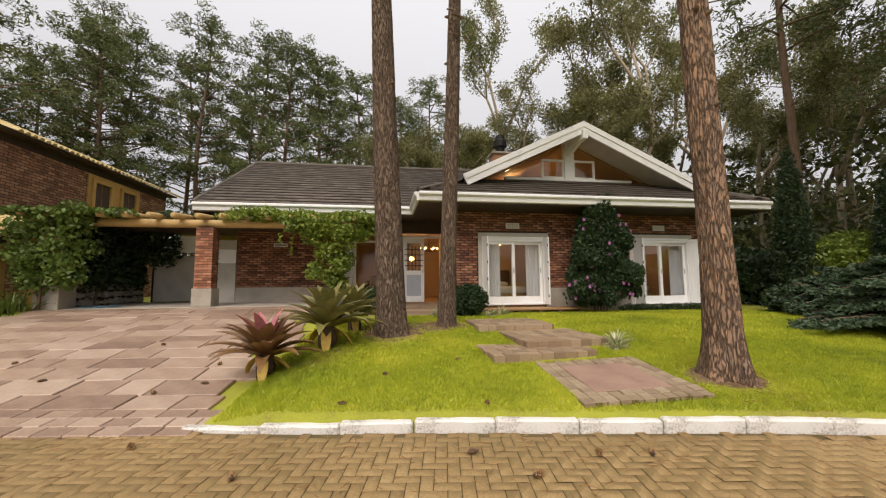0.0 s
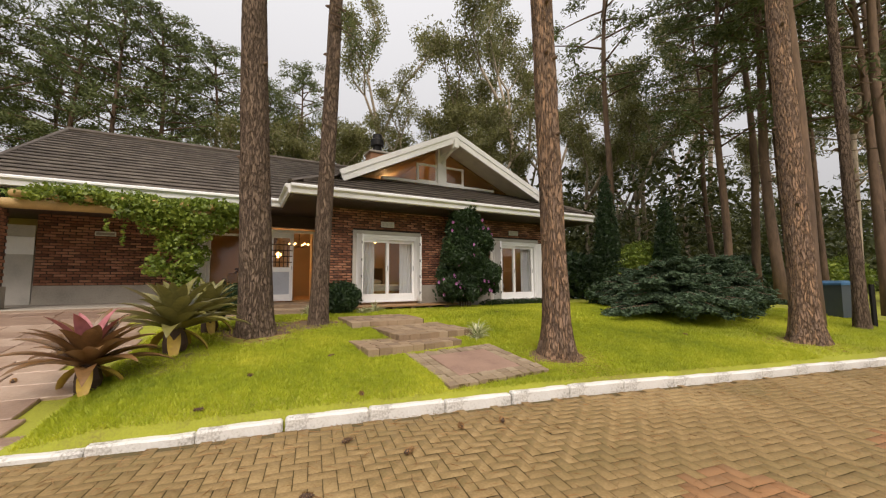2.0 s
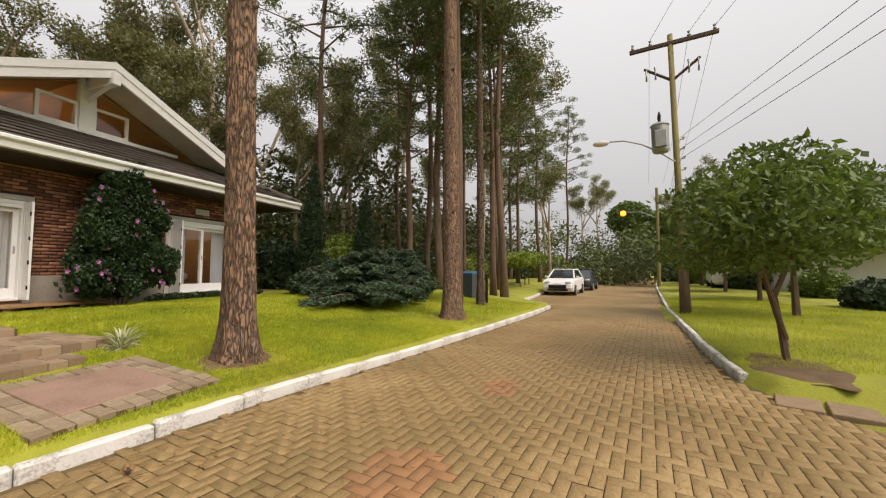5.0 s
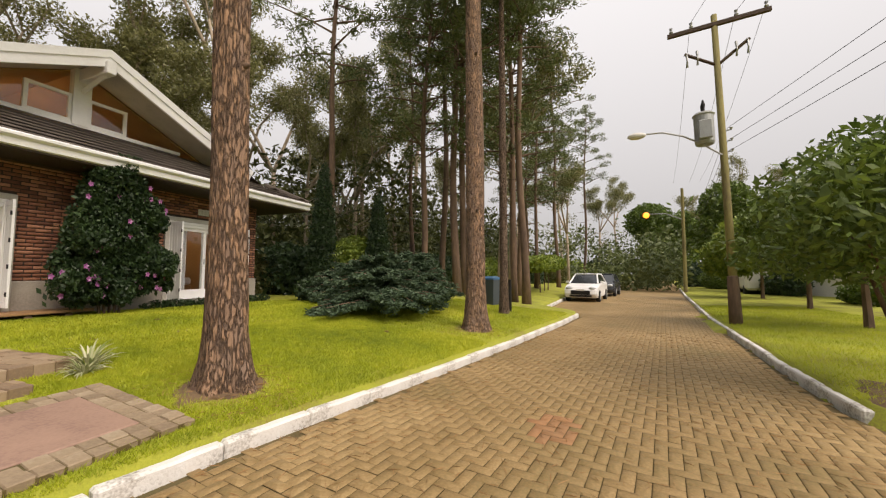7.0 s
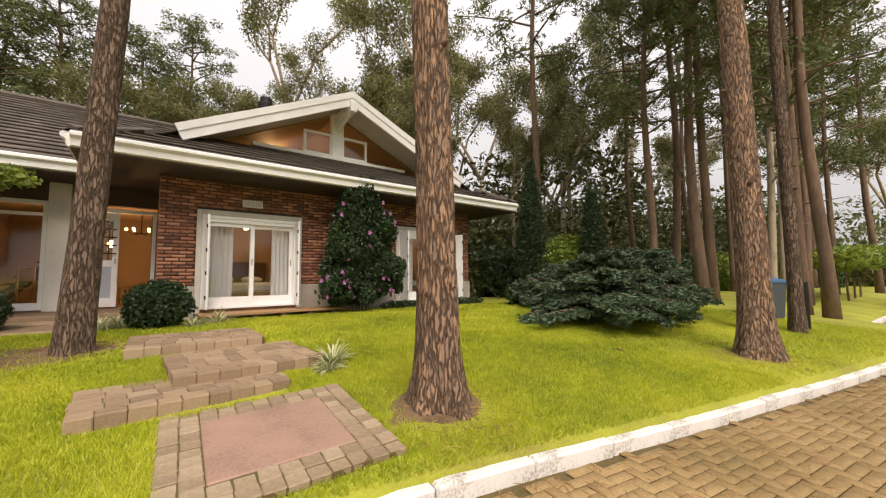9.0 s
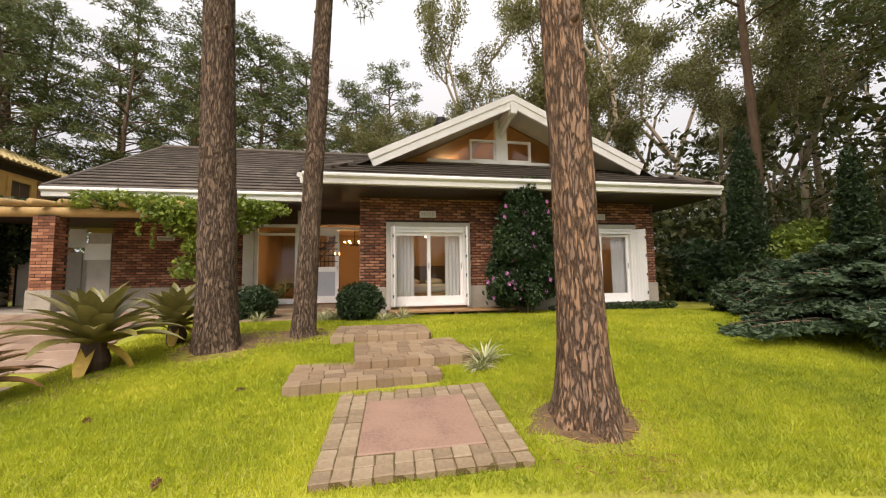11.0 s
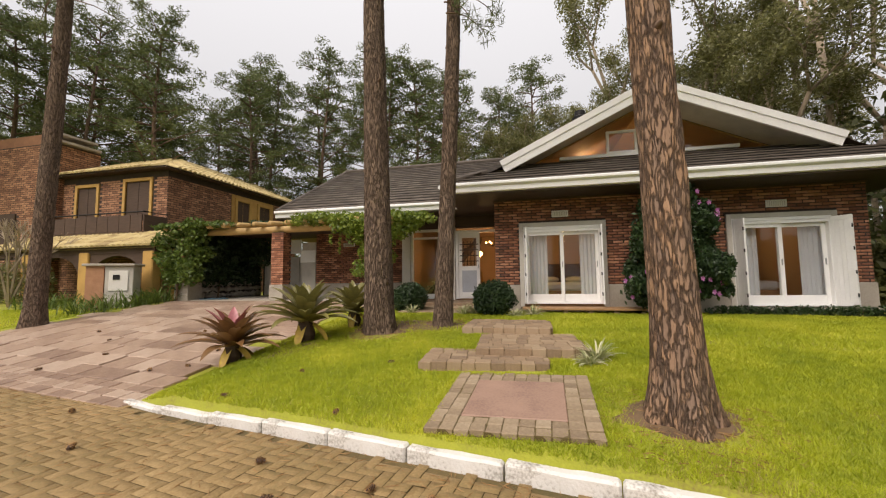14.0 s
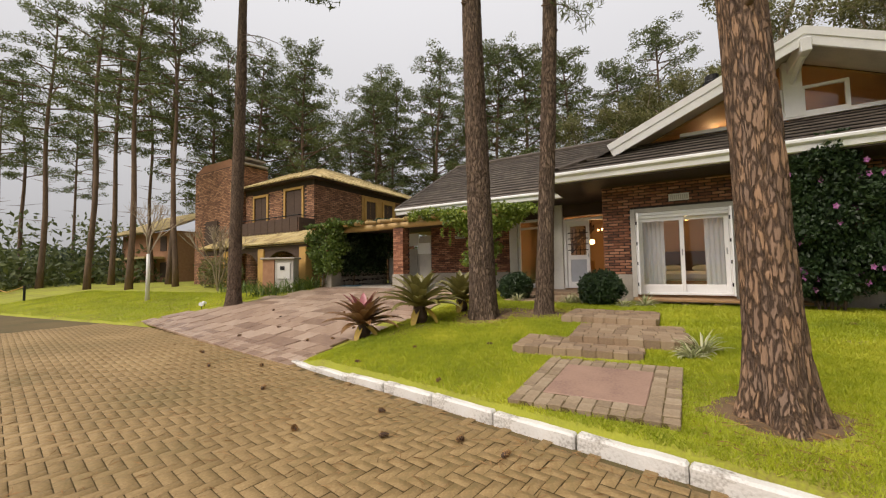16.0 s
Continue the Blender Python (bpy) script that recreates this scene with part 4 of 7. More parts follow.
def shutter(parent, x, z0, z1, width, angle, side):
    """A boarded shutter leaf hinged at x, swung out by angle."""
    s = thing("shutter", "", "", pose(x, WY - 0.03, 0, 0, 0, angle))
    s.parent = parent
    w = width
    part("frame", boxes((0, 0.07, -0.02, 0.02, z0, z1), (w - 0.07, w, -0.02, 0.02, z0, z1), (0.07, w - 0.07, -0.02, 0.02, z0, z0 + 0.12), (0.07, w - 0.07, -0.02, 0.02, z1 - 0.1, z1), bevel=0.004), M_WHITE, s)
    n = 3
    bw = (w - 0.14) / n
    for k in range(n):
        part("board", boxes((0.07 + k * bw + 0.003, 0.07 + (k + 1) * bw - 0.003, -0.012, 0.012, z0 + 0.12, z1 - 0.1)), M_WHITE, s)
    hinge_pins(s, w * (1 if side > 0 else 0) , -0.03, (z0 + 0.25, z0 + 0.75, z1 - 0.75, z1 - 0.25))
    return s


def patio_window(name, W, label, shut):
    x0, x1, z0, z1 = W
    w = thing(name, label, "window", kind="structure")
    part("surround", boxes((x0 - SURW, x0 - 0.005, WY - 0.045, WY + 0.2, z0 - 0.08, z1 + SURW), (x1 + 0.005, x1 + SURW, WY - 0.045, WY + 0.2, z0 - 0.08, z1 + SURW), (x0 - 0.005, x1 + 0.005, WY - 0.045, WY + 0.2, z1 + 0.005, z1 + SURW), bevel=0.006), M_SURR, w, "pale stone surround")
    part("window_frame", ring(x0, x1, z0, z1, WY - 0.03, WY + 0.13, 0.07, 0.05), M_WHITE, w)
    part("head_rail", boxes((x0 + 0.07, x1 - 0.07, WY - 0.02, WY + 0.02, z1 - 0.15, z1 - 0.075), bevel=0.004), M_WHITE, w)
    xm = (x0 + x1) / 2
    for a, b, y in ((x0 + 0.07, xm + 0.045, WY + 0.02), (xm - 0.045, x1 - 0.07, WY + 0.07)):
        leaf = part("sash", ring(a, b, z0 + 0.05, z1 - 0.15, y, y + 0.045, 0.085, 0.20), M_WHITE, w)
        part("pane", boxes((a + 0.08, b - 0.08, y + 0.02, y + 0.026, z0 + 0.24, z1 - 0.23)), M_GLASS, leaf).visible_shadow = False
        part("latch", boxes((b - 0.06, b - 0.035, y - 0.02, y, z0 + 0.95, z0 + 1.1), bevel=0.003), M_GREY, leaf, "small metal latch")
    for x, wd, an, sd in shut:
        shutter(w, x, z0 + 0.02, z1 - 0.04, wd, an, sd)
    return w


patio_window("window_1", W1, "white sliding glass doors with folded shutters in a stone surround", ((W1[0] + 0.03, 0.42, -84, 1), (W1[1] - 0.03, 0.42, -96, 1)))
patio_window("window_2", W2, "white sliding glass doors with one shutter swung open", ((W2[0] + 0.03, 0.42, -86, 1), (W2[1] - 0.03, 0.38, -60, 1)))


def vent(x, z):
    v = thing("wall_vent", "cream ventilation grille above the window", "vent", pose(x, WY - 0.006, z), group="wall vents above the windows")
    part("frame", ring(-0.21, 0.21, -0.085, 0.085, -0.035, 0, 0.03), M_WHITED, v)
    part("backing", boxes((-0.18, 0.18, -0.012, -0.004, -0.055, 0.055)), M_SURR, v)
    for k in range(8):
        a = -0.165 + k * 0.043
        part("slat", boxes((a, a + 0.02, -0.028, -0.013, -0.05, 0.05)), M_WHITED, v)


vent(3.62, 3.165)
vent(8.50, 3.165)


def curtain(x0, x1, y, z0, z1, label):
    n = int((x1 - x0) * 120)
    v, f = [], []
    for i in range(n + 1):
        x = x0 + (x1 - x0) * i / n
        for z in (z0, (z0 + z1) / 2, z1):
            k = 1.0 if z < z1 else 0.6
            v.append((x, y + k * 0.035 * math.sin(i * 0.55) + 0.012 * math.sin(i * 1.7 + z), z))
    for i in range(n):
        for k in range(2):
            p = i * 3 + k
            f.append((p, p + 3, p + 4, p + 1))
    c = raw("curtain", v, f, M_CURT, smooth=True)
    tagged(c, label, "curtain", group="curtains behind the glass doors")
    return c


for W in (W1, W2):
    curtain(W[0] + 0.05, W[0] + 0.62, WY + 0.24, FL + 0.02, 2.80, "pale grey linen curtain hanging in folds")
    curtain(W[1] - 0.52, W[1] - 0.05, WY + 0.24, FL + 0.02, 2.80, "pale grey linen curtain drawn to the side")
    r = bmesh.new()
    tube(r, [(W[0] - 0.1, WY + 0.24, 2.82), (W[1] + 0.1, WY + 0.24, 2.82)], [0.014, 0.014], 8)
    tagged(part("curtain_rod", r, M_GREY), "slim metal curtain rod above the glass", "curtain rod")

# rooms behind the glass
tagged(part("wall_inner", boxes((1.95, 2.05, 11.45, 15.2, FL, 3.4), (5.6, 5.7, 11.42, 15.2, FL, 3.4), (2.05, 10.05, 15.2, 15.3, FL, 3.4), (9.95, 10.05, 11.42, 15.2, FL, 3.4), (2.05, 2.5, 11.42, 11.45, FL, 3.4)), M_ROOM), "warm plaster walls of the bedrooms", "wall", kind="structure")
tagged(part("wall_hall", boxes((-1.7, -1.6, 13.72, 18.5, FL, 3.4), (-1.6, 4.0, 18.4, 18.5, FL, 3.4), (3.9, 4.0, 15.3, 18.4, FL, 3.4)), M_ROOM), "warm plaster walls of the living hall", "wall", kind="structure")


def bed(x, y, label):
    b = thing("bed", label, "bed", pose(x, y, FL))
    part("base", boxes((-0.8, 0.8, 0, 2.0, 0.02, 0.28), bevel=0.02), M_ROOMW, b)
    bm = boxes((-0.8, 0.8, 0, 2.0, 0.28, 0.52), bevel=0.06)
    part("mattress", bm, M_CURT, b)
    part("headboard", boxes((-0.85, 0.85, 2.0, 2.06, 0.02, 1.15), bevel=0.02), M_DARKW, b)
    for s in (-0.4, 0.4):
        bm = bmesh.new()
        bmesh.ops.create_uvsphere(bm, u_segments=16, v_segments=10, radius=0.5, matrix=Matrix.Translation((s, 1.75, 0.60)) @ Matrix.Diagonal((0.62, 0.4, 0.22, 1)))
        part("pillow", bm, M_CURT, b, smooth=True)
    return b


bed(3.9, 12.9, "made bed with white linen and dark headboard")
bed(8.6, 12.9, "made bed with pale linen beside the window")


def pendant(x, y, z, drop, label, r=0.11, power=40):
    p = thing("pendant_lamp", label, "lamp", pose(x, y, z))
    bm = bmesh.new()
    bmesh.ops.create_uvsphere(bm, u_segments=16, v_segments=10, radius=r)
    part("shade", bm, M_BULB, p, smooth=True)
    bm = bmesh.new()
    tube(bm, [(0, 0, r * 0.9), (0, 0, drop)], [0.008, 0.008], 6)
    part("cord", bm, M_STEEL, p)
    part("canopy", boxes((-0.05, 0.05, -0.05, 0.05, drop - 0.02, drop)), M_STEEL, p)
    l = new("lamp_light", bpy.data.lights.new("lamp_light", "POINT"))
    l.data.energy, l.data.color, l.data.shadow_soft_size = power, (1.0, 0.62, 0.28), 0.12
    l.parent = p
    l.location = (0, 0, -r - 0.14)
    return p


pendant(3.85, 13.2, 2.85, 0.55, "round warm ceiling lamp in the bedroom", 0.07, 26)
pendant(8.4, 13.6, 2.85, 0.55, "round warm ceiling lamp in the second bedroom", 0.07, 16)
pendant(0.9, 15.8, 2.45, 0.95, "warm glowing pendant lamp in the entrance hall", 0.1, 40)
pendant(4.9, 14.6, 5.55, 0.55, "warm globe lamp in the gable room", 0.07, 26)

# room in the gable
tagged(part("floor_attic", boxes((2.2, 10.0, YG + 0.1, 17.0, 4.35, 4.45)), M_ROOMW), "timber floor of the gable room", "floor", kind="structure")
tagged(part("wall_attic", boxes((2.4, 9.8, 16.9, 17.0, 4.45, 6.2)), M_ROOMW), "timber lining of the gable room", "wall", kind="structure")

attic = thing("ceiling_attic", "honey-coloured boarded slopes inside the gable", "ceiling", kind="structure")
for x1, k in ((XL + 1.9, GQ), (XR - 1.9, GP)):
    z1 = AZ - k * abs(x1 - XA)
    part("lining", prism(bmesh.new(), [(XA, AZ - 0.12), (x1, z1 - 0.12), (x1, z1 - 0.08), (XA, AZ - 0.08)], YG + 0.08, 16.9), M_LOG, attic)

# chandelier
ch = thing("chandelier", "iron chandelier with small warm bulbs in the hall", "chandelier", pose(1.55, 15.2, 2.75))
bm = bmesh.new()
tube(bm, [(0, 0, -0.05), (0, 0, 0.65)], [0.012, 0.012], 6)
part("rod", bm, M_STEEL, ch)
for k in range(6):
    a = k * math.pi / 3
    bm = bmesh.new()
    tube(bm, [(0, 0, 0), (0.18 * math.cos(a), 0.18 * math.sin(a), -0.06), (0.33 * math.cos(a), 0.33 * math.sin(a), 0.04)], [0.008] * 3, 6)
    arm = part("arm", bm, M_STEEL, ch)
    bm = bmesh.new()
    bmesh.ops.create_uvsphere(bm, u_segments=10, v_segments=8, radius=0.035, matrix=Matrix.Translation((0.33 * math.cos(a), 0.33 * math.sin(a), 0.08)))
    part("bulb", bm, M_BULB, arm, smooth=True)
# table and chairs glimpsed in the hall
tb = thing("dining_table", "round honey-coloured wooden dining table in the hall", "table", pose(0.2, 15.6, FL))
bm = bmesh.new()
bmesh.ops.create_cone(bm, cap_ends=True, segments=32, radius1=0.6, radius2=0.6, depth=0.04, matrix=Matrix.Translation((0, 0, 0.74)))
part("tabletop", bm, M_LOG, tb)
bm = bmesh.new()
tube(bm, [(0, 0, 0), (0, 0, 0.05), (0, 0, 0.1), (0, 0, 0.72)], [0.28, 0.26, 0.06, 0.07], 14)
part("pedestal", bm, M_LOG, tb)


def hall_chair():
    c = thing("dining_chair", "honey-coloured wooden dining chair", "chair", group="chairs round the hall table")
    part("seat", boxes((-0.21, 0.21, -0.21, 0.21, 0.43, 0.46), bevel=0.01), M_LOG, c)
    for x in (-0.19, 0.16):
        part("leg", boxes((x, x + 0.035, -0.2, -0.165, 0, 0.43)), M_LOG, c)
        part("leg", boxes((x, x + 0.035, 0.165, 0.2, 0, 0.95)), M_LOG, c)
    part("backrest", boxes((-0.15, 0.155, 0.17, 0.195, 0.62, 0.92), bevel=0.01), M_LOG, c)
    return c


hc = hall_chair()
hc.matrix_basis = pose(1.1, 15.0, FL, 0, 0, 60)
copy_thing(hc, pose(-0.5, 15.3, FL, 0, 0, 150))
copy_thing(hc, pose(0.3, 16.5, FL, 0, 0, 5))

stair = thing("staircase", "open dark timber staircase rising through the hall", "staircase", pose(-1.5, 15.9, FL))
for k in range(12):
    part("tread", boxes((0.19 * k, 0.19 * k + 0.27, 0, 0.95, 0.19 * (k + 1) - 0.045, 0.19 * (k + 1)), bevel=0.006), M_DARKW, stair)
for y in (0.06, 0.84):
    part("stringer", prism(bmesh.new(), [(0, 0), (0.22, 0), (2.35, 2.2), (2.35, 2.42)], y, y + 0.05), M_DARKW, stair)

# ---- entrance ----
DX0, DX1 = 0.46, 1.18
ent = thing("door_1", "white panelled entrance door with an iron grille, standing half open", "door", kind="structure")
part("door_frame", boxes((0.36, 0.455, MY - 0.05, MY + 0.12, FL, 3.10), (1.80, 1.88, MY - 0.05, MY + 0.12, FL, 3.10), (0.455, 1.80, MY - 0.05, MY + 0.12, 3.04, 3.12), bevel=0.006), M_WHITE, ent)
leaf = part("door_leaf", boxes((DX0, DX0 + 0.11, MY, MY + 0.05, FL + 0.01, 3.03), (DX1 - 0.11, DX1, MY, MY + 0.05, FL + 0.01, 3.03), (DX0 + 0.11, DX1 - 0.11, MY, MY + 0.05, FL + 0.01, FL + 0.22), (DX0 + 0.11, DX1 - 0.11, MY, MY + 0.05, FL + 0.95, FL + 1.10), (DX0 + 0.11, DX1 - 0.11, MY, MY + 0.05, 2.86, 3.03), bevel=0.004), M_WHITE, ent)
part("panel", boxes((DX0 + 0.10, DX1 - 0.10, MY + 0.02, MY + 0.035, FL + 0.21, FL + 0.96)), mat("frosted_panel", (0.42, 0.45, 0.50), 0.4, 0.1, 3, 30, 0.1), leaf, "pale blue-grey lower panel")
part("pane", boxes((DX0 + 0.10, DX1 - 0.10, MY + 0.025, MY + 0.031, FL + 1.09, 2.87)), M_GLASS, leaf)
for k in range(4):
    z = FL + 1.25 + k * 0.19
    part("grille_bar", boxes((DX0 + 0.04, DX1 - 0.04, MY - 0.035, MY - 0.018, z, z + 0.028)), M_STEEL, leaf, "black iron bar")
for k in range(4):
    x = DX0 + 0.17 + k * 0.12
    part("grille_bar", boxes((x, x + 0.02, MY - 0.018, MY - 0.004, FL + 1.1, 2.75)), M_STEEL, leaf)
bm = bmesh.new()
tube(bm, [(DX1 - 0.05, MY - 0.05, FL + 1.02), (DX1 - 0.05, MY - 0.05, FL + 1.14)], [0.012, 0.012], 8)
part("door_handle", bm, M_GREY, leaf, "brushed metal door handle")
leaf2 = thing("open_leaf", "", "", pose(1.80, MY + 0.05, 0, 0, 0, 82))
leaf2.parent = ent
part("leaf_frame", boxes((0, 0.1, -0.02, 0.02, FL + 0.01, 3.03), (0.5, 0.6, -0.02, 0.02, FL + 0.01, 3.03), (0.1, 0.5, -0.02, 0.02, FL + 0.01, FL + 0.95), (0.1, 0.5, -0.02, 0.02, 2.86, 3.03)), M_ROOMW, leaf2)

tagged(part("post_entrance", boxes((-0.02, 0.35, MY - 0.12, MY + 0.15, 0.6, 3.62), bevel=0.01), M_WHITED), "white painted post beside the entrance", "post", kind="structure")
tagged(part("post_window", boxes((-1.55, -1.25, MY - 0.08, MY + 0.2, 0.6, 3.62), bevel=0.01), M_WHITED), "white painted post at the end of the brick wall", "post", kind="structure")
w3 = thing("window_3", "large white framed window of the living hall", "window", kind="structure")
part("window_frame", ring(-1.25, -0.02, FL, 3.2, MY, MY + 0.1, 0.09, 0.16), M_WHITE, w3)
part("transom", boxes((-1.16, -0.11, MY + 0.01, MY + 0.09, 2.86, 2.93)), M_WHITE, w3)
part("pane", boxes((-1.17, -0.10, MY + 0.045, MY + 0.051, FL + 0.15, 3.12)), M_GLASS, w3).visible_shadow = False

# porch and threshold steps of split stone
porch = tagged(part("porch", boxes((-1.5, 1.86, 11.95, MY - 0.06, 0.45, FL - 0.03), bevel=0.015), M_COB), "stone paved porch before the entrance", "porch", kind="structure")
tagged(part("porch_step", boxes((-0.9, 1.84, 11.45, 11.945, 0.40, 0.68), bevel=0.02), M_COB), "worn stone step below the porch", "step", kind="structure")
tagged(part("entrance_slab", boxes((-0.6, 1.7, 10.3, 11.44, 0.42, 0.655), bevel=0.02), M_COB), "broad stone slab at the foot of the entrance", "step", kind="structure")

# timber deck ledges under the glass doors, on log ends
for x0, x1, y0 in ((2.6, 5.75, 10.55), (7.2, 10.2, 10.95)):
    d = thing("timber_deck", "weathered timber ledge carried on log ends under the glass doors", "deck", group="ledges under the glass doors")
    part("board", boxes((x0, x1, y0, y0 + 0.3, 0.685, 0.735), bevel=0.006), M_ROOMW if x0 < 5 else M_PLINTH, d)
    part("board", boxes((x0, x1, y0 + 0.305, WY - 0.05, 0.685, 0.735), bevel=0.006), M_ROOMW if x0 < 5 else M_PLINTH, d)
    if x0 < 5:
        for k in range(5):
            bm = bmesh.new()
            x = x0 + 0.45 + k * 0.58
            tube(bm, [(x, y0 + 0.05, 0.62), (x, WY - 0.05, 0.62)], [0.062, 0.062], 12)
            part("log_joist", bm, M_COB, d)
    else:
        part("log_joist", boxes((x0 + 0.1, x1 - 0.1, y0 + 0.12, WY - 0.04, 0.5, 0.685)), M_PLINTH, d)

# chimney behind the gable
chm = thing("chimney", "short brick chimney with a dark metal cowl on the roof", "chimney", pose(4.95, 16.4, 0))
part("stack", boxes((-0.42, 0.42, -0.35, 0.35, 4.8, 7.15)), M_NBRICK, chm)
part("cap", boxes((-0.5, 0.5, -0.43, 0.43, 7.15, 7.25), bevel=0.02), M_PLINTH, chm)
bm = bmesh.new()
tube(bm, [(0, 0, 7.25), (0, 0, 7.55), (0, 0, 7.58), (0, 0, 7.85), (0, 0, 7.9), (0, 0, 8.1)], [0.2, 0.2, 0.3, 0.3, 0.22, 0.2], 16)
part("cowl", bm, M_STEEL, chm, "dark metal cowl")

# ---- carport and pergola ----
CF = 0.88
carfloor = tagged(part("floor_carport", boxes((-8.6, -1.5, 11.25, 14.4, CF - 0.2, CF), bevel=0.01), M_PLINTH), "worn concrete carport floor", "floor", kind="structure")
pil = thing("brick_pillar", "brick pillar on a plastered base carrying the pergola beam", "pillar", pose(-5.0, 11.55, CF))
part("base", boxes((-0.25, 0.25, -0.25, 0.25, 0, 0.48), bevel=0.012), M_PLINTH, pil)
part("core", boxes((-0.2, 0.2, -0.2, 0.2, 0.48, 2.15)), M_MORTAR, pil)
nrow = int(1.66 / 0.072)
for k in range(nrow):
    z = 0.485 + k * 0.072
    if k % 2:
        rows = ((-0.215, -0.004, -0.215, -0.2), (0.004, 0.215, -0.215, -0.2), (0.2, 0.215, -0.199, 0.0), (0.2, 0.215, 0.008, 0.2), (-0.215, -0.2, -0.199, 0.0), (-0.215, -0.2, 0.008, 0.2))
    else:
        rows = ((-0.215, -0.11, -0.215, -0.2), (-0.1, 0.1, -0.215, -0.2), (0.11, 0.215, -0.215, -0.2), (0.2, 0.215, -0.199, -0.1), (0.2, 0.215, -0.09, 0.1), (-0.215, -0.2, -0.09, 0.1), (-0.215, -0.2, -0.199, -0.1))
    for a, b, c, d in rows:
        part("brick", boxes((a, b, c, d, z, z + 0.058)), M_BRICK1, pil)
pier = thing("ivy_pier", "brick and plaster pier at the carport's outer corner", "pillar", pose(-8.5, 11.45, 0.7))
part("base", boxes((-0.28, 0.28, -0.28, 0.28, 0, 0.75), bevel=0.012), M_PLINTH, pier)
part("shaft", boxes((-0.22, 0.22, -0.22, 0.22, 0.75, 2.33), bevel=0.008), M_NBRICK, pier)
beam = thing("pergola", "honey-coloured round log pergola over the carport", "pergola")
bm = bmesh.new()
tube(bm, [(-9.3, 11.5, 3.14), (-6, 11.52, 3.13), (-3, 11.5, 3.14), (-0.9, 11.5, 3.15)], [0.12, 0.115, 0.11, 0.1], 14)
part("beam", bm, M_LOG, beam, smooth=True)
bm = bmesh.new()
tube(bm, [(-9.3, 13.2, 3.36), (-1.2, 13.2, 3.36)], [0.09, 0.09], 12)
part("beam", bm, M_LOG, beam, smooth=True)
for k in range(15):
    x = -9.1 + k * 0.58
    bm = bmesh.new()
    tube(bm, [(x + 0.05, 13.35, 3.53), (x, 12.0, 3.37), (x - 0.03, 11.05, 3.28)], [0.07, 0.075, 0.08], 12)
    part("rafter", bm, M_LOG, beam, smooth=True)
# added boards below the rafters, blocking skylight to darken carport and brick wall
tagged(part("shade_boards_carport", boxes((-9.3, -1.3, 11.68, 13.4, 3.19, 3.26), (-9.3, -4.9, 13.4, 14.6, 3.19, 3.26)), M_DARKW), "dark boards added over the carport to shade the brick wall", "ceiling", kind="structure")
# carport end: rough stone wall and side gate
tagged(part("wall_carport", boxes((-8.75, -8.5, 11.7, 15.0, 0.6, 3.3)), M_MORTAR), "rough stone boundary wall hidden in ivy", "wall", kind="structure")
rs = random.Random(9)
stones = thing("rubble_facing", "rough dark fieldstones at the foot of the carport wall", "stone wall", kind="structure")
for k in range(70):
    bm = bmesh.new()
    bmesh.ops.create_icosphere(bm, subdivisions=1, radius=1.0)
    a, b, c = rs.uniform(0.08, 0.13), rs.uniform(0.12, 0.22), rs.uniform(0.08, 0.15)
    y, z = 11.75 + (k % 14) * 0.23 + rs.uniform(-0.04, 0.04), 0.98 + (k // 14) * 0.22
    for v in bm.verts:
        v.co = Vector((v.co.x * a - 8.47, v.co.y * b + y, v.co.z * c + z)) + Vector((rs.uniform(-1, 1), rs.uniform(-1, 1), rs.uniform(-1, 1))) * 0.018
    part("stone", bm, M_PLINTH, stones)
gate = thing("side_gate", "grey painted metal side gate beyond the carport", "gate", pose(0, 14.45, CF))
part("gate_panel", boxes((-7.9, -6.3, 0, 0.05, 0.02, 1.55), bevel=0.01), M_SURR, gate)
part("gate_panel", boxes((-6.28, -4.96, 0, 0.05, 0.02, 1.55), bevel=0.01), M_SURR, gate)
part("gate_frame", boxes((-7.95, -7.9, -0.01, 0.06, 0, 2.2), (-4.96, -4.9, -0.01, 0.06, 0, 2.6)), M_STEEL, gate)
sign = thing("notice_board", "small white board hung beside the pillar", "sign", pose(-6.6, 14.2, 2.55))
part("board", boxes((-0.55, 0.55, 0, 0.03, 0, 0.55), bevel=0.006), M_WHITE, sign)
bm = bmesh.new()
for s in (-0.45, 0.45):
    tube(bm, [(s, 0.015, 0.55), (s, 0.015, 0.95)], [0.006, 0.006], 5)
part("hanger", bm, M_STEEL, sign)
door2 = thing("door_2", "narrow grey door at the end of the brick wall", "door", kind="structure")
part("door_leaf", boxes((-5.55, -4.98, MY + 0.02, MY + 0.07, CF, 2.9), bevel=0.006), M_SURR, door2)
part("top_panel", boxes((-5.6, -4.97, MY - 0.02, MY + 0.018, 2.15, 2.6), bevel=0.006), M_WHITE, door2, "white upper panel")
vent2 = thing("wall_vent", "cream ventilation grille under the pergola", "vent", pose(-3.6, MY - 0.006, 2.75))
part("frame", ring(-0.22, 0.22, -0.06, 0.06, -0.03, 0, 0.025), M_WHITED, vent2)
part("backing", boxes((-0.195, 0.195, -0.012, -0.004, -0.035, 0.035)), M_PLINTH, vent2)
hose = bmesh.new()
pts = [(-7.9 + 0.02 * k + 0.35 * math.cos(k * 0.8), 11.6 + 0.16 * math.sin(k * 0.8), CF + 0.015 + 0.006 * (k // 8)) for k in range(30)]
tube(hose, pts, [0.014] * 30, 6)
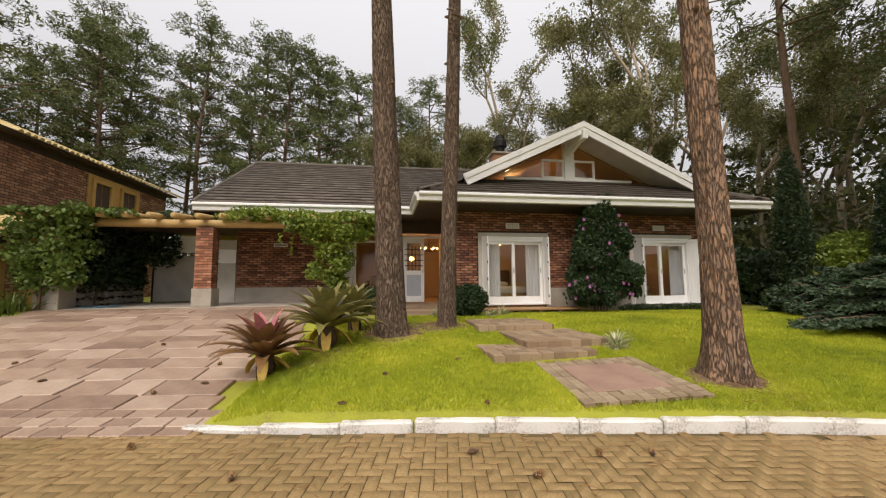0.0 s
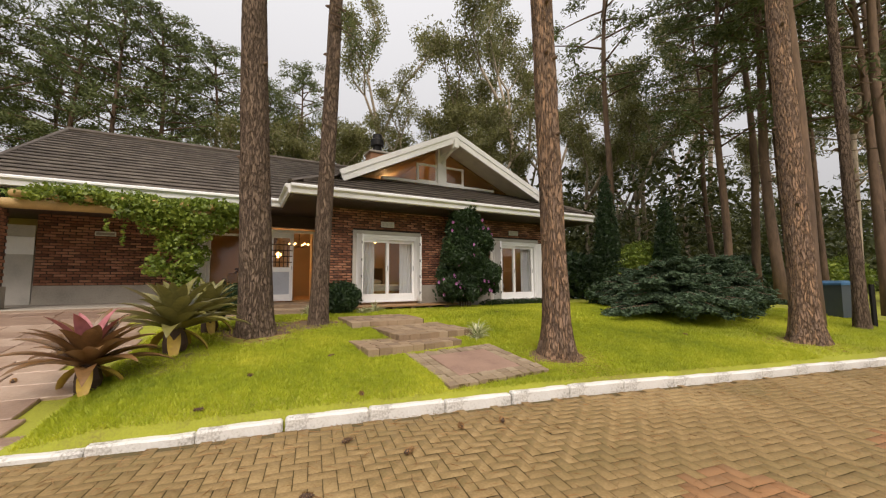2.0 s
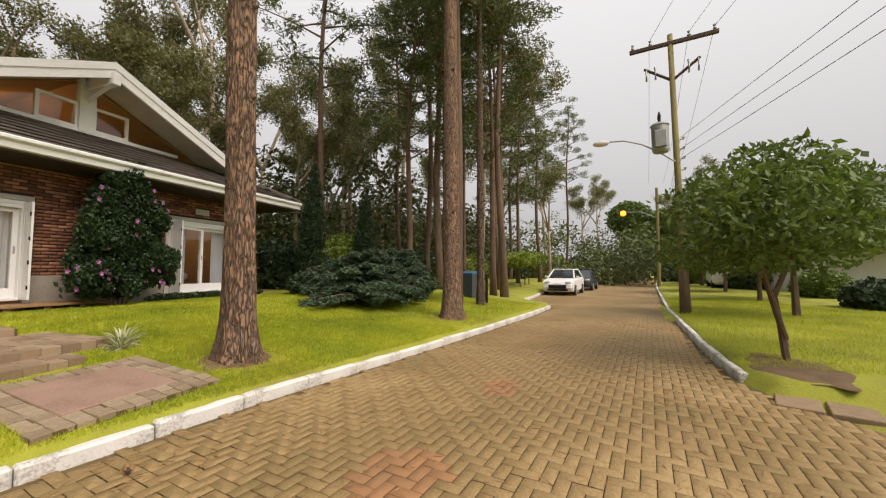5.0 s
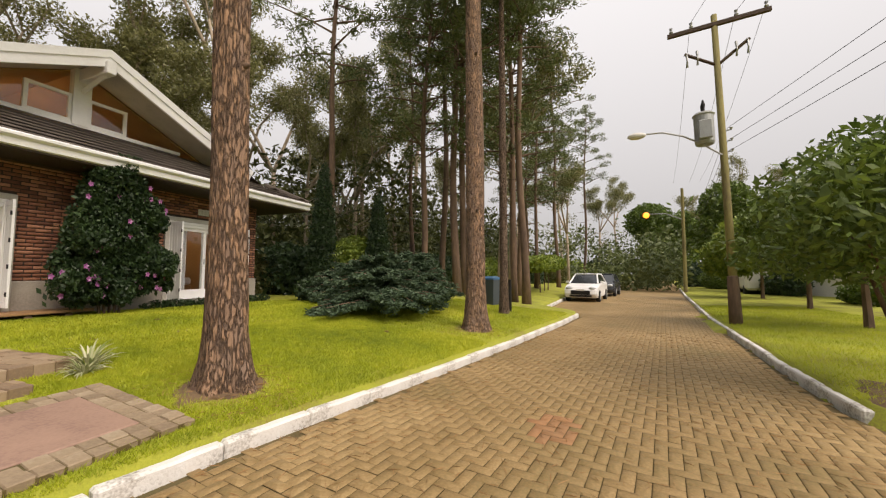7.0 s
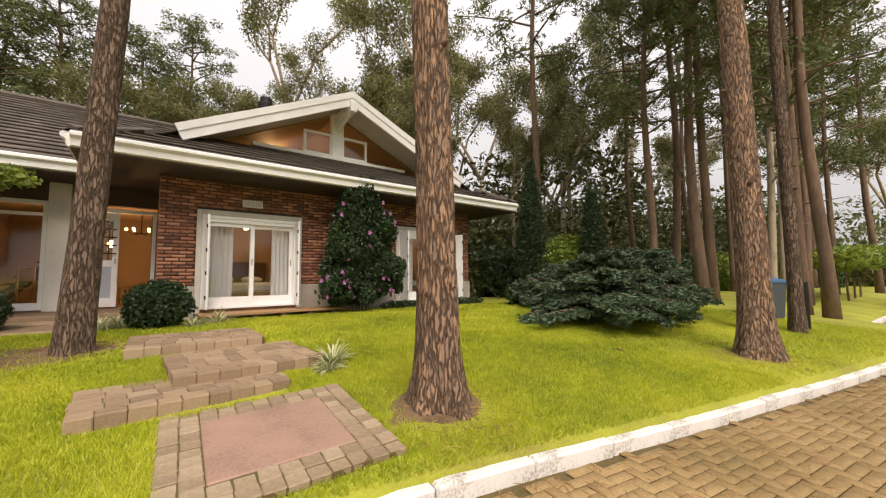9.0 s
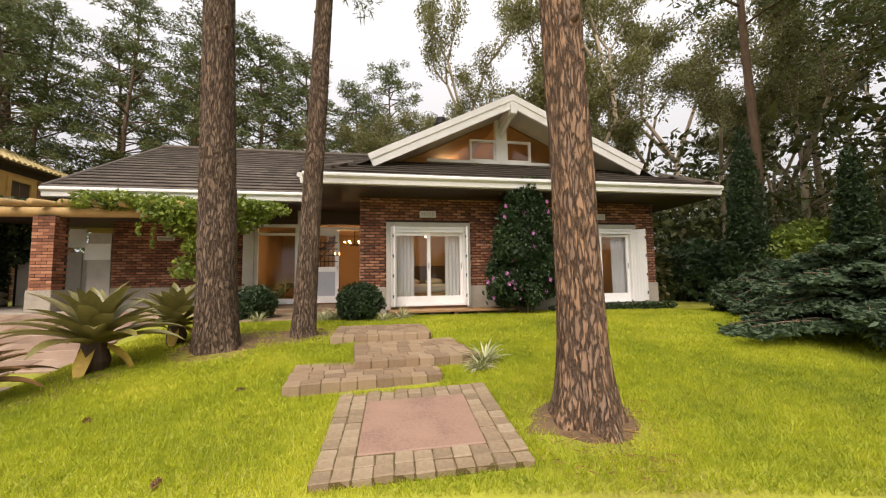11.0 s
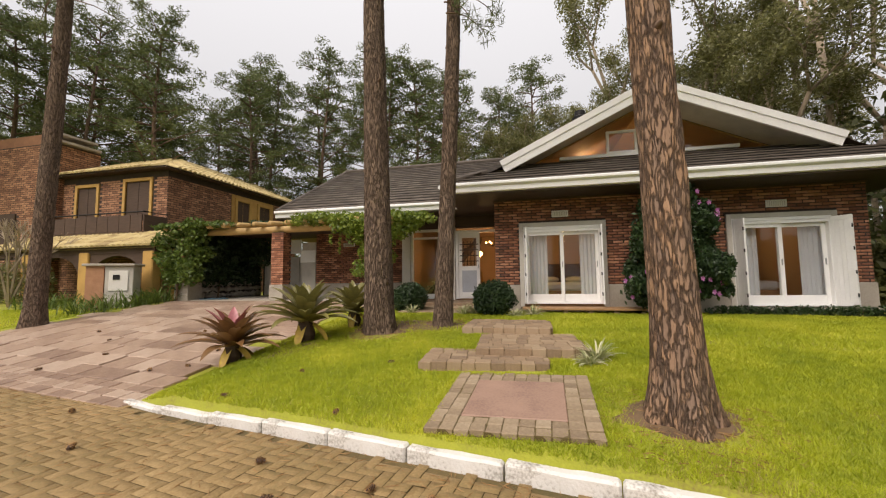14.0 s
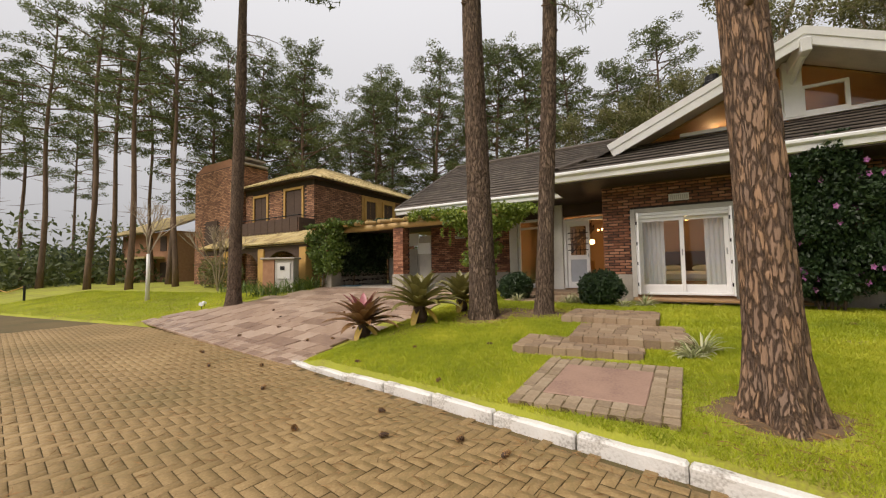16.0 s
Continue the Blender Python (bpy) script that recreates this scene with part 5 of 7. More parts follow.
tagged(part("garden_hose", hose, mat("blue_hose", (0.07, 0.16, 0.22), 0.5, 0.1, 3, 30, 0), smooth=True), "coiled blue garden hose on the carport floor", "hose")

# ---- stone path and steps ----
def stone_block(L, D, H, seed, material, shared={}):
    key = (round(L, 2), round(D, 2), round(H, 2), seed % 3)
    if key not in shared:
        r = random.Random(seed % 3 + 40)
        bm = bmesh.new()
        box(bm, 0, L, 0, D, -H, 0, 0.008)
        for v in bm.verts:
            v.co += Vector((r.uniform(-1, 1), r.uniform(-1, 1), r.uniform(-1, 1))) * 0.0035
        me = bpy.data.meshes.new("stone_block")
        bm.to_mesh(me)
        bm.free()
        me.materials.append(material)
        shared[key] = me
    return shared[key]


def stone_step(label, x0, x1, y0, y1, z, ang, h=0.16):
    t = thing("stone_step", label, "step", pose(x0, y0, z, 0, 0, ang), group="stone steps to the entrance")
    part("bedding", boxes((0.02, x1 - x0 - 0.02, 0.03, y1 - y0, -0.3, -0.01)), M_SAND, t)
    r = random.Random(int(x0 * 50))
    y, k = 0.0, 0
    while y < y1 - y0 - 0.05:
        d = 0.17 if k == 0 else r.choice((0.19, 0.22))
        x = -r.uniform(0, 0.02)
        while x < x1 - x0 - 0.06:
            L = r.choice((0.16, 0.19, 0.22)) if k else r.choice((0.17, 0.19, 0.2))
            L = min(L, x1 - x0 - x)
            ob = new("block", stone_block(L - 0.004, d - 0.004, h if k == 0 or x < 0.1 or x > x1 - x0 - 0.3 else 0.06, len(t.children), M_COB))
            ob.parent = t
            ob.matrix_basis = pose(x, y + r.uniform(-0.004, 0.004), r.uniform(-0.005, 0.004), r.uniform(-0.6, 0.6), r.uniform(-0.6, 0.6), 0)
            x += L
        y += d
        k += 1


stone_step("low step of squared sandstone blocks, lowest of three", 1.38, 3.03, 5.62, 6.5, 0.45, 4)
stone_step("low step of squared sandstone blocks, middle of three", 2.06, 3.58, 6.12, 7.55, 0.545, 4)
stone_step("low step of squared sandstone blocks, highest of three", 1.62, 3.16, 7.50, 8.75, 0.645, 0)

pad = thing("stone_pad", "red sandstone slab framed by small square setts in the lawn", "paving", pose(1.86, 4.12, 0.236, 4.3, -1.6, -3))
part("slab", boxes((0.27, 1.20, 0.275, 1.21, -0.08, 0.005), bevel=0.008), M_SLAB, pad)
part("bedding", boxes((0.0, 1.46, 0.0, 1.48, -0.12, -0.008)), M_SAND, pad)
rs = random.Random(3)
for i in range(11):
    for j in range(11):
        x, y = i * 0.1335, j * 0.135
        if 0.25 < x + 0.066 < 1.22 and 0.26 < y + 0.068 < 1.22:
            continue
        ob = new("sett", stone_block(0.129, 0.13, 0.09, i * 7 + j, M_SETT))
        ob.parent = pad
        ob.matrix_basis = pose(x, y, rs.uniform(-0.006, 0.007), rs.uniform(-1.5, 1.5), rs.uniform(-1.5, 1.5), rs.uniform(-1, 1))

# ---- driveway ----
drive = thing("driveway", "driveway of large sandstone slabs in mixed pinks and greys", "driveway", kind="structure")
rs = random.Random(15)


def drive_piece(name, x, y, L, D):
    sh = -0.13 * (x + 2.3) * max(0.0, 1 - (y - 4.7) / 5)
    yy = y + sh
    if x < float(drive_left(yy)) - 0.3 or x + L > float(drive_edge(yy)) + 0.25:
        return
    za, zb = float(drive_z(yy)), float(drive_z(yy + D))
    tilt = math.degrees(math.atan2(zb - za, D))
    bm = boxes((0.004, L - 0.004, 0.004, D - 0.004, -0.06, 0), bevel=0.008)
    ob = part(name, bm, M_DRIVE, drive)
    ob.matrix_basis = pose(x, yy, za + rs.uniform(-0.004, 0.004), tilt, 0, -7.4 * max(0.0, 1 - (y - 4.7) / 5))


for k in range(-1, 2):
    x = -10.6
    while x < -2.0:
        L = rs.choice((0.26, 0.3, 0.34))
        drive_piece("border_sett", x, 4.78 + k * 0.2, L, 0.2)
        x += L
y = 5.19
while y < 11.0:
    D = rs.choice((0.38, 0.42, 0.46))
    x = -10.8 - rs.uniform(0, 0.8)
    while x < -1.4:
        L = rs.choice((0.45, 0.6, 0.75, 0.9))
        drive_piece("slab", x, y, min(L, 1.2), D)
        x += L
    y += D

# ---- garden plants ----
M_BROM = mat("bromeliad_leaf_bronze", (0.27, 0.145, 0.06), 0.3, 0.4, 3, 20, 0.1, dark=(0.08, 0.05, 0.022), hue=(0.48, 0.27, 0.13), island=0.6, trans=0.2)
M_BROMG = mat("bromeliad_leaf_olive", (0.25, 0.22, 0.07), 0.3, 0.4, 3, 20, 0.1, dark=(0.07, 0.075, 0.025), hue=(0.46, 0.38, 0.15), island=0.6, trans=0.2)
M_DEADL = mat("yellowed_leaf", (0.55, 0.38, 0.06), 0.6, 0.3, 4, 20, 0.1, dark=(0.36, 0.20, 0.06), hue=(0.66, 0.50, 0.12), island=0.4)
M_HEART = mat("pink_heart_leaf", (0.42, 0.15, 0.16), 0.4, 0.3, 4, 20, 0.1)
M_STRIPE = mat("striped_leaf", (0.50, 0.50, 0.28), 0.5, 0.4, 8, 30, 0, dark=(0.18, 0.26, 0.06), hue=(0.78, 0.74, 0.54), island=0.8, trans=0.3)


def strap_leaf(bm, az, up, ln, w, curl, n=8, tipw=0.1):
    """An arching channelled strap leaf from the origin."""
    d = Vector((math.cos(az), math.sin(az), 0))
    side = Vector((-math.sin(az), math.cos(az), 0))
    p, e = d * 0.04, up
    rows = []
    for i in range(n + 1):
        t = i / n
        ww = w * (0.75 + 0.5 * t if t < 0.35 else 0.93 - 0.93 * ((t - 0.35) / 0.65) ** 2.2) + 0.002
        fwd = d * math.cos(e) + Vector((0, 0, math.sin(e)))
        nrm = -d * math.sin(e) + Vector((0, 0, math.cos(e)))
        rows.append([bm.verts.new(p - side * ww + nrm * ww * 0.45), bm.verts.new(p), bm.verts.new(p + side * ww + nrm * ww * 0.45)])
        p = p + fwd * (ln / n)
        e -= curl / n * (0.4 + 1.2 * t)
    for a, b in zip(rows, rows[1:]):
        bm.faces.new((a[0], a[1], b[1], b[0]))
        bm.faces.new((a[1], a[2], b[2], b[1]))


def bromeliad(x, y, size, seed, leafmat, label, heart=False, dead=3):
    t = thing("bromeliad", label, "plant", Matrix.Translation((x, y, float(ground_z(x, y)) - 0.02)), group="giant bromeliads beside the driveway")
    r = random.Random(seed)
    bm = bmesh.new()
    tube(bm, [(0, 0, -0.05), (0.02, 0, 0.15), (0, 0, 0.36 * size)], [0.10 * size, 0.13 * size, 0.09 * size], 12)
    part("stem", bm, M_DARKW, t, "dark fibrous stem")
    crown_z = 0.27 * size
    n = 38
    for k in range(n):
        f = k / n
        bm = bmesh.new()
        up = radians(16 + 66 * f ** 1.1) + r.uniform(-0.1, 0.1)
        ln = size * (0.78 - 0.22 * f) * r.uniform(0.88, 1.1)
        strap_leaf(bm, k * 2.399 + r.uniform(-0.15, 0.15), up, ln, 0.092 * size, radians(58 - 20 * f), 8)
        m = M_HEART if heart and f > 0.86 else leafmat
        ob = part("leaf", bm, m, t, smooth=True)
        ob.location = (0, 0, crown_z + 0.12 * size * f)
    for k in range(dead):
        bm = bmesh.new()
        strap_leaf(bm, -1.5 + k * 1.3 + r.uniform(-0.2, 0.2), radians(-25 if k else -50), size * (0.5 if k else 0.42), 0.07 * size, radians(70 if k else 30))
        ob = part("dead_leaf", bm, M_DEADL, t, "yellowed drooping leaf", smooth=True)
        ob.location = (0, 0, crown_z + 0.02)
    return t


bromeliad(-1.80, 6.02, 1.0, 5, M_BROM, "large bronze-red bromeliad with a pink heart beside the driveway", True, 4)
bromeliad(-1.12, 6.95, 1.22, 6, M_BROMG, "large olive-bronze bromeliad with drooping outer leaves", False, 4)
bromeliad(-0.78, 8.15, 1.05, 8, M_BROMG, "olive green bromeliad close to a pine trunk", False, 2)


def tuft(x, y, s, seed, m, label, n=64, name="spider_plant", wide=0.011):
    t = thing(name, label, "plant", Matrix.Translation((x, y, float(ground_z(x, y)) - 0.01)), group="striped edging plants")
    r = random.Random(seed)
    bm = bmesh.new()
    for k in range(n):
        strap_leaf(bm, r.uniform(0, 6.28), radians(r.uniform(30, 85)), s * r.uniform(0.6, 1.1), wide, radians(r.uniform(60, 130)), 5)
    tagged(part("foliage", bm, m, t, smooth=True), kind="stuff")
    return t


for k, (x, y, s) in enumerate(((3.62, 6.2, 0.34), (3.5, 6.0, 0.22), (2.85, 10.05, 0.36), (1.45, 10.2, 0.42), (1.2, 10.0, 0.36), (-0.2, 10.35, 0.3), (2.45, 9.7, 0.26))):
    tuft(x, y, s, 60 + k, M_STRIPE, "cream-striped spider plant at the edge of the steps")


def leafy_mass(name, label, cat, m, blobs, seed, leafmat, per, size, stems=None, aspect=2.0, group="", flat=0.0):
    """A shrub: woody stems and thousands of small leaves in uneven lobes."""
    t = thing(name, label, cat, m, group)
    rng = np.random.default_rng(seed)
    lists = []
    for c, s in blobs:
        n = int(per * s[0] * s[1] ** 0.5 * s[2] ** 0.5 * 4)
        v = rng.normal(size=(n, 3))
        v /= np.linalg.norm(v, axis=1, keepdims=True)
        rad = (0.72 + 0.28 * rng.random((n, 1)) ** 0.7)
        bump = np.array([[1 + 0.18 * noise.noise(Vector(p * 2.5) + Vector((seed, 0, 0)))] for p in v])
        lists.append(leaf_cards(np.array(c) + v * rad * bump * np.array(s), (0.02,) * 3, 1, size, rng, flat, aspect))
        k = max(30, n // 6)
        inner = rng.normal(size=(k, 3)) * 0.33 * np.array(s) + np.array(c)
        lists.append(leaf_cards(inner, (0.05,) * 3, 1, size * 1.6, rng, flat, aspect))
    crown("foliage", t, leafmat, lists)
    for a, b, r in stems or [((0, 0, -0.05), (0, 0, max(0.2, blobs[0][0][2])), 0.03)]:
        bm = bmesh.new()
        limb(bm, a, b, r, r * 0.5, 0, 6)
        part("woody_stem", bm, M_BARKF, t)
    return t


for x, y, s in ((1.95, 10.0, 0.47), (-0.45, 10.9, 0.45)):
    leafy_mass("boxwood_ball", "clipped round dark green boxwood shrub by the entrance", "shrub", Matrix.Translation((x, y, float(ground_z(x, y)))), [((0, 0, s * 0.85), (s * 1.1, s * 1.05, s * 0.92)), ((s * 0.3, -s * 0.2, s * 1.0), (s * 0.75, s * 0.75, s * 0.72)), ((-s * 0.35, -s * 0.1, s * 0.8), (s * 0.75, s * 0.8, s * 0.75))], int(x * 10) + 20, M_LEAFD, 3600, 0.034, group="boxwood balls at the entrance")

gb = float(ground_z(6.1, 10.5))
rb = random.Random(4)
blobs = [((0, 0, 0.95), (0.95, 0.5, 0.75)), ((-0.35, -0.1, 1.75), (0.75, 0.5, 0.7)), ((0.4, 0, 1.9), (0.7, 0.5, 0.75)), ((0.0, 0, 2.6), (0.75, 0.5, 0.65)), ((-0.75, -0.1, 0.7), (0.55, 0.4, 0.5)), ((0.85, -0.1, 1.0), (0.5, 0.4, 0.6)), ((0.75, 0, 2.25), (0.45, 0.35, 0.45)), ((0.05, 0, 3.0), (0.35, 0.3, 0.3)), ((-0.4, 0, 2.5), (0.4, 0.4, 0.4))]
for k in range(34):
    c0, s0 = blobs[rb.randrange(9)]
    a, b = rb.uniform(2.9, 6.5), rb.uniform(-0.8, 1.3)
    q = [c0[i] + s0[i] * w * rb.uniform(0.85, 1.15) for i, w in enumerate((math.cos(a) * math.cos(b), math.sin(a) * math.cos(b), math.sin(b)))]
    k2 = rb.uniform(0.12, 0.26)
    blobs.append((tuple(q), (k2, k2 * 0.9, k2 * 1.1)))
bush = leafy_mass("flowering_bush", "tall dark green bush with mauve flowers against the brick wall", "shrub", Matrix.Translation((5.98, 10.5, gb)) @ Matrix.Diagonal((0.8, 1, 1, 1)), blobs, 44, M_LEAFD, 2000, 0.05, [((0.1 * k, 0, -0.05), (0.3 * k, 0, 2.2), 0.03) for k in (-2, -1, 0, 1, 2)])
for k in range(60):
    c, s = rb.choice(blobs[:9] if k % 3 == 0 else blobs[4:5] + blobs[6:7] + blobs[5:6] + blobs[1:2])
    a, b = rb.uniform(3.3, 6.1), rb.uniform(-0.9, 0.7)
    p = Vector(c) + Vector((math.cos(a) * math.cos(b) * s[0], math.sin(a) * math.cos(b) * s[1], math.sin(b) * s[2])) * 1.04
    bm = bmesh.new()
    az = rb.uniform(0, 6.28)
    for j in range(5):
        u = j * 1.2566 + az
        o, q = Vector((math.cos(u), -0.35, math.sin(u))), Vector((-math.sin(u), 0, math.cos(u)))
        vs = [bm.verts.new(w) for w in ((0, 0, 0), o * 0.034 + q * 0.026, o * 0.066, o * 0.034 - q * 0.026)]
        bm.faces.new(vs)
    ob = part("flower", bm, M_PETAL, bush)
    ob.location = p


def juniper(x, y, R, h, seed, label, tiers=9):
    """A spreading juniper: tiers of feathery branches that droop at the tips."""
    t = thing("juniper", label, "shrub", Matrix.Translation((x, y, float(ground_z(x, y)) - 0.03)), group="spreading junipers on the lawn")
    rng = np.random.default_rng(seed)
    bm = bmesh.new()
    cs, vs, fs, o = [], [], [], 0
    for k in range(tiers * 13):
        f = rng.random() ** 0.8
        az = rng.uniform(0, 6.28)
        ln = R * (1.0 - 0.72 * f) * rng.uniform(0.7, 1.12)
        z0 = h * (0.12 + 0.75 * f)
        a = Vector((0, 0, z0 * 0.7))
        b = Vector((math.cos(az) * ln, math.sin(az) * ln, z0 * (0.95 if f > 0.5 else 0.7) + rng.uniform(-0.05, 0.2)))
        limb(bm, a, b, 0.02, 0.006, 0.12, 4)
        side = Vector((-math.sin(az), math.cos(az), 0))
        m = 9
        for j in range(m):
            u = 0.30 + 0.72 * j / (m - 1)
            w = ln * 0.22 * (1.15 - u) + 0.05
            p = a.lerp(b, u) + Vector((0, 0, 0.12 * math.sin(u * 3.14) - 0.05 * u))
            for s in np.linspace(-1, 1, 5):
                cs.append(tuple(p + side * float(s) * w + Vector((0, 0, -abs(s) * 0.06))))
    tagged(part("branchwood", bm, M_BARKF, t), kind="stuff")
    crown("sprays", t, M_JUN, [leaf_cards(cs, (0.10, 0.10, 0.05), 13, 0.055, rng, 0.55, 3.0)])
    return t


juniper(9.1, 5.8, 1.75, 1.65, 70, "wide spreading blue-green juniper on the lawn", 10)
juniper(11.1, 5.9, 1.7, 1.8, 71, "dense dark green juniper behind the pine trunks", 8)
juniper(10.8, 8.0, 1.5, 1.4, 72, "dark juniper filling the back of the lawn", 7)


def cypress(x, y, h, seed):
    blobs = [((0, 0, h * (0.1 + 0.82 * k / 8)), (0.62 * (1 - k / 9.2) ** 0.7 + 0.06, 0.62 * (1 - k / 9.2) ** 0.7 + 0.06, h * 0.10)) for k in range(9)]
    return leafy_mass("cypress_tree", "narrow dark green cypress behind the lawn", "tree", Matrix.Translation((x, y, float(ground_z(x, y)))), blobs, seed, M_LEAFD, 1500, 0.06, [((0, 0, -0.05), (0, 0, h * 0.9), 0.07)], 3.0, "cypresses behind the lawn")


cypress(12.5, 10.3, 5.0, 81)
cypress(14.1, 8.9, 4.0, 82)
leafy_mass("garden_shrub", "fresh green rounded shrub behind the juniper", "shrub", Matrix.Translation((13.4, 10.0, 0.65)), [((0, 0, 1.1), (1.1, 1.0, 1.0)), ((0.8, 0, 1.6), (0.8, 0.8, 0.8))], 83, M_LEAFG, 900, 0.07)
leafy_mass("low_hedge", "low dark hedge at the corner of the house", "hedge", Matrix.Translation((11.9, 9.3, 0.62)), [((x, 0.1 * math.sin(x * 5), 0.32), (0.5, 0.4, 0.38)) for x in (-1.2, -0.6, 0.0, 0.6, 1.2)], 84, M_LEAFD, 1500, 0.05)
leafy_mass("low_hedge", "low dark planting along the foot of the wall", "hedge", Matrix.Translation((8.6, 10.75, 0.60)), [((x, 0, 0.08), (0.4, 0.14, 0.12)) for x in np.arange(-1.5, 1.6, 0.5)], 85, M_LEAFD, 1500, 0.035)
rng = np.random.default_rng(9)
# brushwood under the forest trees
for k, (x, y, s) in enumerate(((13.5, 12.5, 1.6), (16.5, 10.5, 1.3), (19, 9, 1.4), (22, 9.5, 1.6), (12.0, 13.5, 1.3), (26, 8.5, 1.5), (15.5, 15, 1.8), (20, 14.5, 1.8), (30, 8.5, 1.6), (35, 6, 1.6), (40, 4.5, 1.7), (46, 2.5, 1.8), (53, 0.5, 2.0))):
    leafy_mass("undergrowth", "dark green undergrowth between the forest trunks", "shrub", Matrix.Translation((x, y, 0.6)), [((0, 0, s * 0.5), (s, s * 0.8, s * 0.8)), ((s * 0.8, 0.3, s * 0.4), (s * 0.7, s * 0.6, s * 0.6))], 300 + k, (M_LEAFD, M_EUC, M_LEAFG)[k % 3 if k > 3 else 0], 420, 0.10, group="undergrowth of the wood")
leafy_mass("roadside_shrub", "bright green leafy shrub overhanging the parking bay", "shrub", Matrix.Translation((24.5, 3.6, 0.5)), [((0, 0, 1.6), (2.0, 0.9, 0.5)), ((2.5, -0.3, 1.7), (1.6, 0.8, 0.5)), ((-2.4, 0.2, 1.5), (1.4, 0.8, 0.45))], 90, M_LEAFG, 380, 0.11, [((k, 0, -0.05), (k * 1.3, 0, 1.5), 0.04) for k in (-2, 0, 2)])

# vines
def vine(label, m, clumps, seed, per, size, stems):
    t = thing("climbing_vine", label, "vine", m, group="vines over the pergola")
    rng = np.random.default_rng(seed)
    crown("foliage", t, M_LEAFG if seed < 95 else M_VINE, [leaf_cards([c], s, int(per * n), size, rng, 0.2, 1.6) for c, s, n in clumps])
    for a, b, r in stems:
        bm = bmesh.new()
        limb(bm, a, b, r, r * 0.6, 0.05, 6)
        part("stem", bm, M_BARKF, t)
    return t


M_VINE = mat("vine_leaf", (0.11, 0.16, 0.028), 0.5, 0.4, 1.5, 6, 0, dark=(0.035, 0.08, 0.015), hue=(0.19, 0.29, 0.05), island=0.6, trans=0.3)
vr = random.Random(21)
cl = [((x, 11.35 + vr.uniform(-0.3, 0.3), 3.30 + vr.uniform(-0.06, 0.14)), (0.42, 0.5, 0.20), 1.0) for x in np.arange(-3.9, -0.2, 0.28)]
cl += [((x, 11.1 + vr.uniform(-0.2, 0.2), 3.0 + vr.uniform(-0.15, 0.1)), (0.32, 0.3, 0.26), 0.9) for x in np.arange(-2.6, -0.3, 0.3)]
cl += [((-1.75 + vr.uniform(-0.4, 0.5), 11.2 + vr.uniform(-0.2, 0.2), z), (0.34, 0.3, 0.28), 0.9) for z in np.arange(1.5, 3.0, 0.16)]
cl += [((x, 11.9 + vr.uniform(-0.3, 0.25), 3.42 + vr.uniform(-0.04, 0.06)), (0.4, 0.4, 0.12), 1.0) for x in np.arange(-4.6, -0.6, 0.28)]
cl += [((-4.4, 11.3, 3.28), (0.3, 0.3, 0.08), 0.35), ((-3.0, 11.1, 2.7), (0.05, 0.05, 0.25), 0.08), ((-2.7, 11.1, 2.5), (0.04, 0.04, 0.3), 0.08)]
vine("bright green climbing vine spilling over the log pergola", None, cl, 94, 330, 0.055, [((-1.7, 11.4, 0.7), (-1.6, 11.45, 3.1), 0.04), ((-1.6, 11.5, 3.2), (-4.2, 11.5, 3.28), 0.03)])
cl = [((-8.55 + vr.uniform(-0.6, 0.75), 11.15 + vr.uniform(-0.2, 0.3), z), (0.42, 0.35, 0.32), 1.0) for z in np.arange(1.55, 3.4, 0.11)]
cl += [((x, 11.3, 3.35), (0.35, 0.45, 0.12), 0.8) for x in np.arange(-9.4, -7.0, 0.3)]
vine("dense green vine covering the carport pier", None, cl, 96, 330, 0.065, [((-8.6, 11.1, 0.7), (-8.5, 11.15, 3.3), 0.04)])
cl = [((-8.30 + vr.uniform(-0.1, 0.15), y, z), (0.22, 0.4, 0.4), 1.0) for y in np.arange(11.9, 14.6, 0.4) for z in np.arange(1.7, 3.3, 0.4)]
cl += [((x, 14.1 + vr.uniform(-0.2, 0.1), z), (0.4, 0.25, 0.4), 1.0) for x in np.arange(-8.1, -6.9, 0.4) for z in (2.4, 2.8, 3.2)]
cl += [((x, 12.6 + vr.uniform(-0.8, 0.9), 3.4), (0.5, 0.6, 0.1), 1.0) for x in np.arange(-9, -4.5, 0.3)]
ivy = vine("dark ivy lining the inside of the carport", None, cl, 97, 210, 0.07, [((-8.3, 12.5, 0.9), (-8.3, 12.8, 3.3), 0.03)])
for o in ivy.children:
    if o.name.startswith("foliage"):
        o.data.materials[0] = M_LEAFD


def strap_bed(x0, x1, y0, y1, n, seed, label):
    r = random.Random(seed)
    t = thing("strap_leaf_bed", label, "plants", kind="stuff")
    bm = bmesh.new()
    for k in range(n):
        x, y = r.uniform(x0, x1), r.uniform(y0, y1)
        st = len(bm.verts)
        bm.verts.ensure_lookup_table()
        strap_leaf(bm, r.uniform(0, 6.28), radians(r.uniform(40, 85)), r.uniform(0.35, 0.75), 0.016, radians(r.uniform(40, 110)), 5)
        bm.verts.ensure_lookup_table()
        o = Vector((x, y, float(ground_z(x, y))))
        for v in bm.verts[st:]:
            v.co += o
    part("leaves", bm, M_VINE, t, smooth=True)


strap_bed(-10.6, -8.9, 9.1, 10.6, 260, 31, "bed of arching green strap leaves by the meter cabinet")
strap_bed(-13.6, -11.4, 9.6, 10.8, 180, 32, "bed of arching green strap leaves below the tower")
strap_bed(-9.6, -8.6, 10.3, 11.2, 160, 33, "green strap leaves at the foot of the vine")

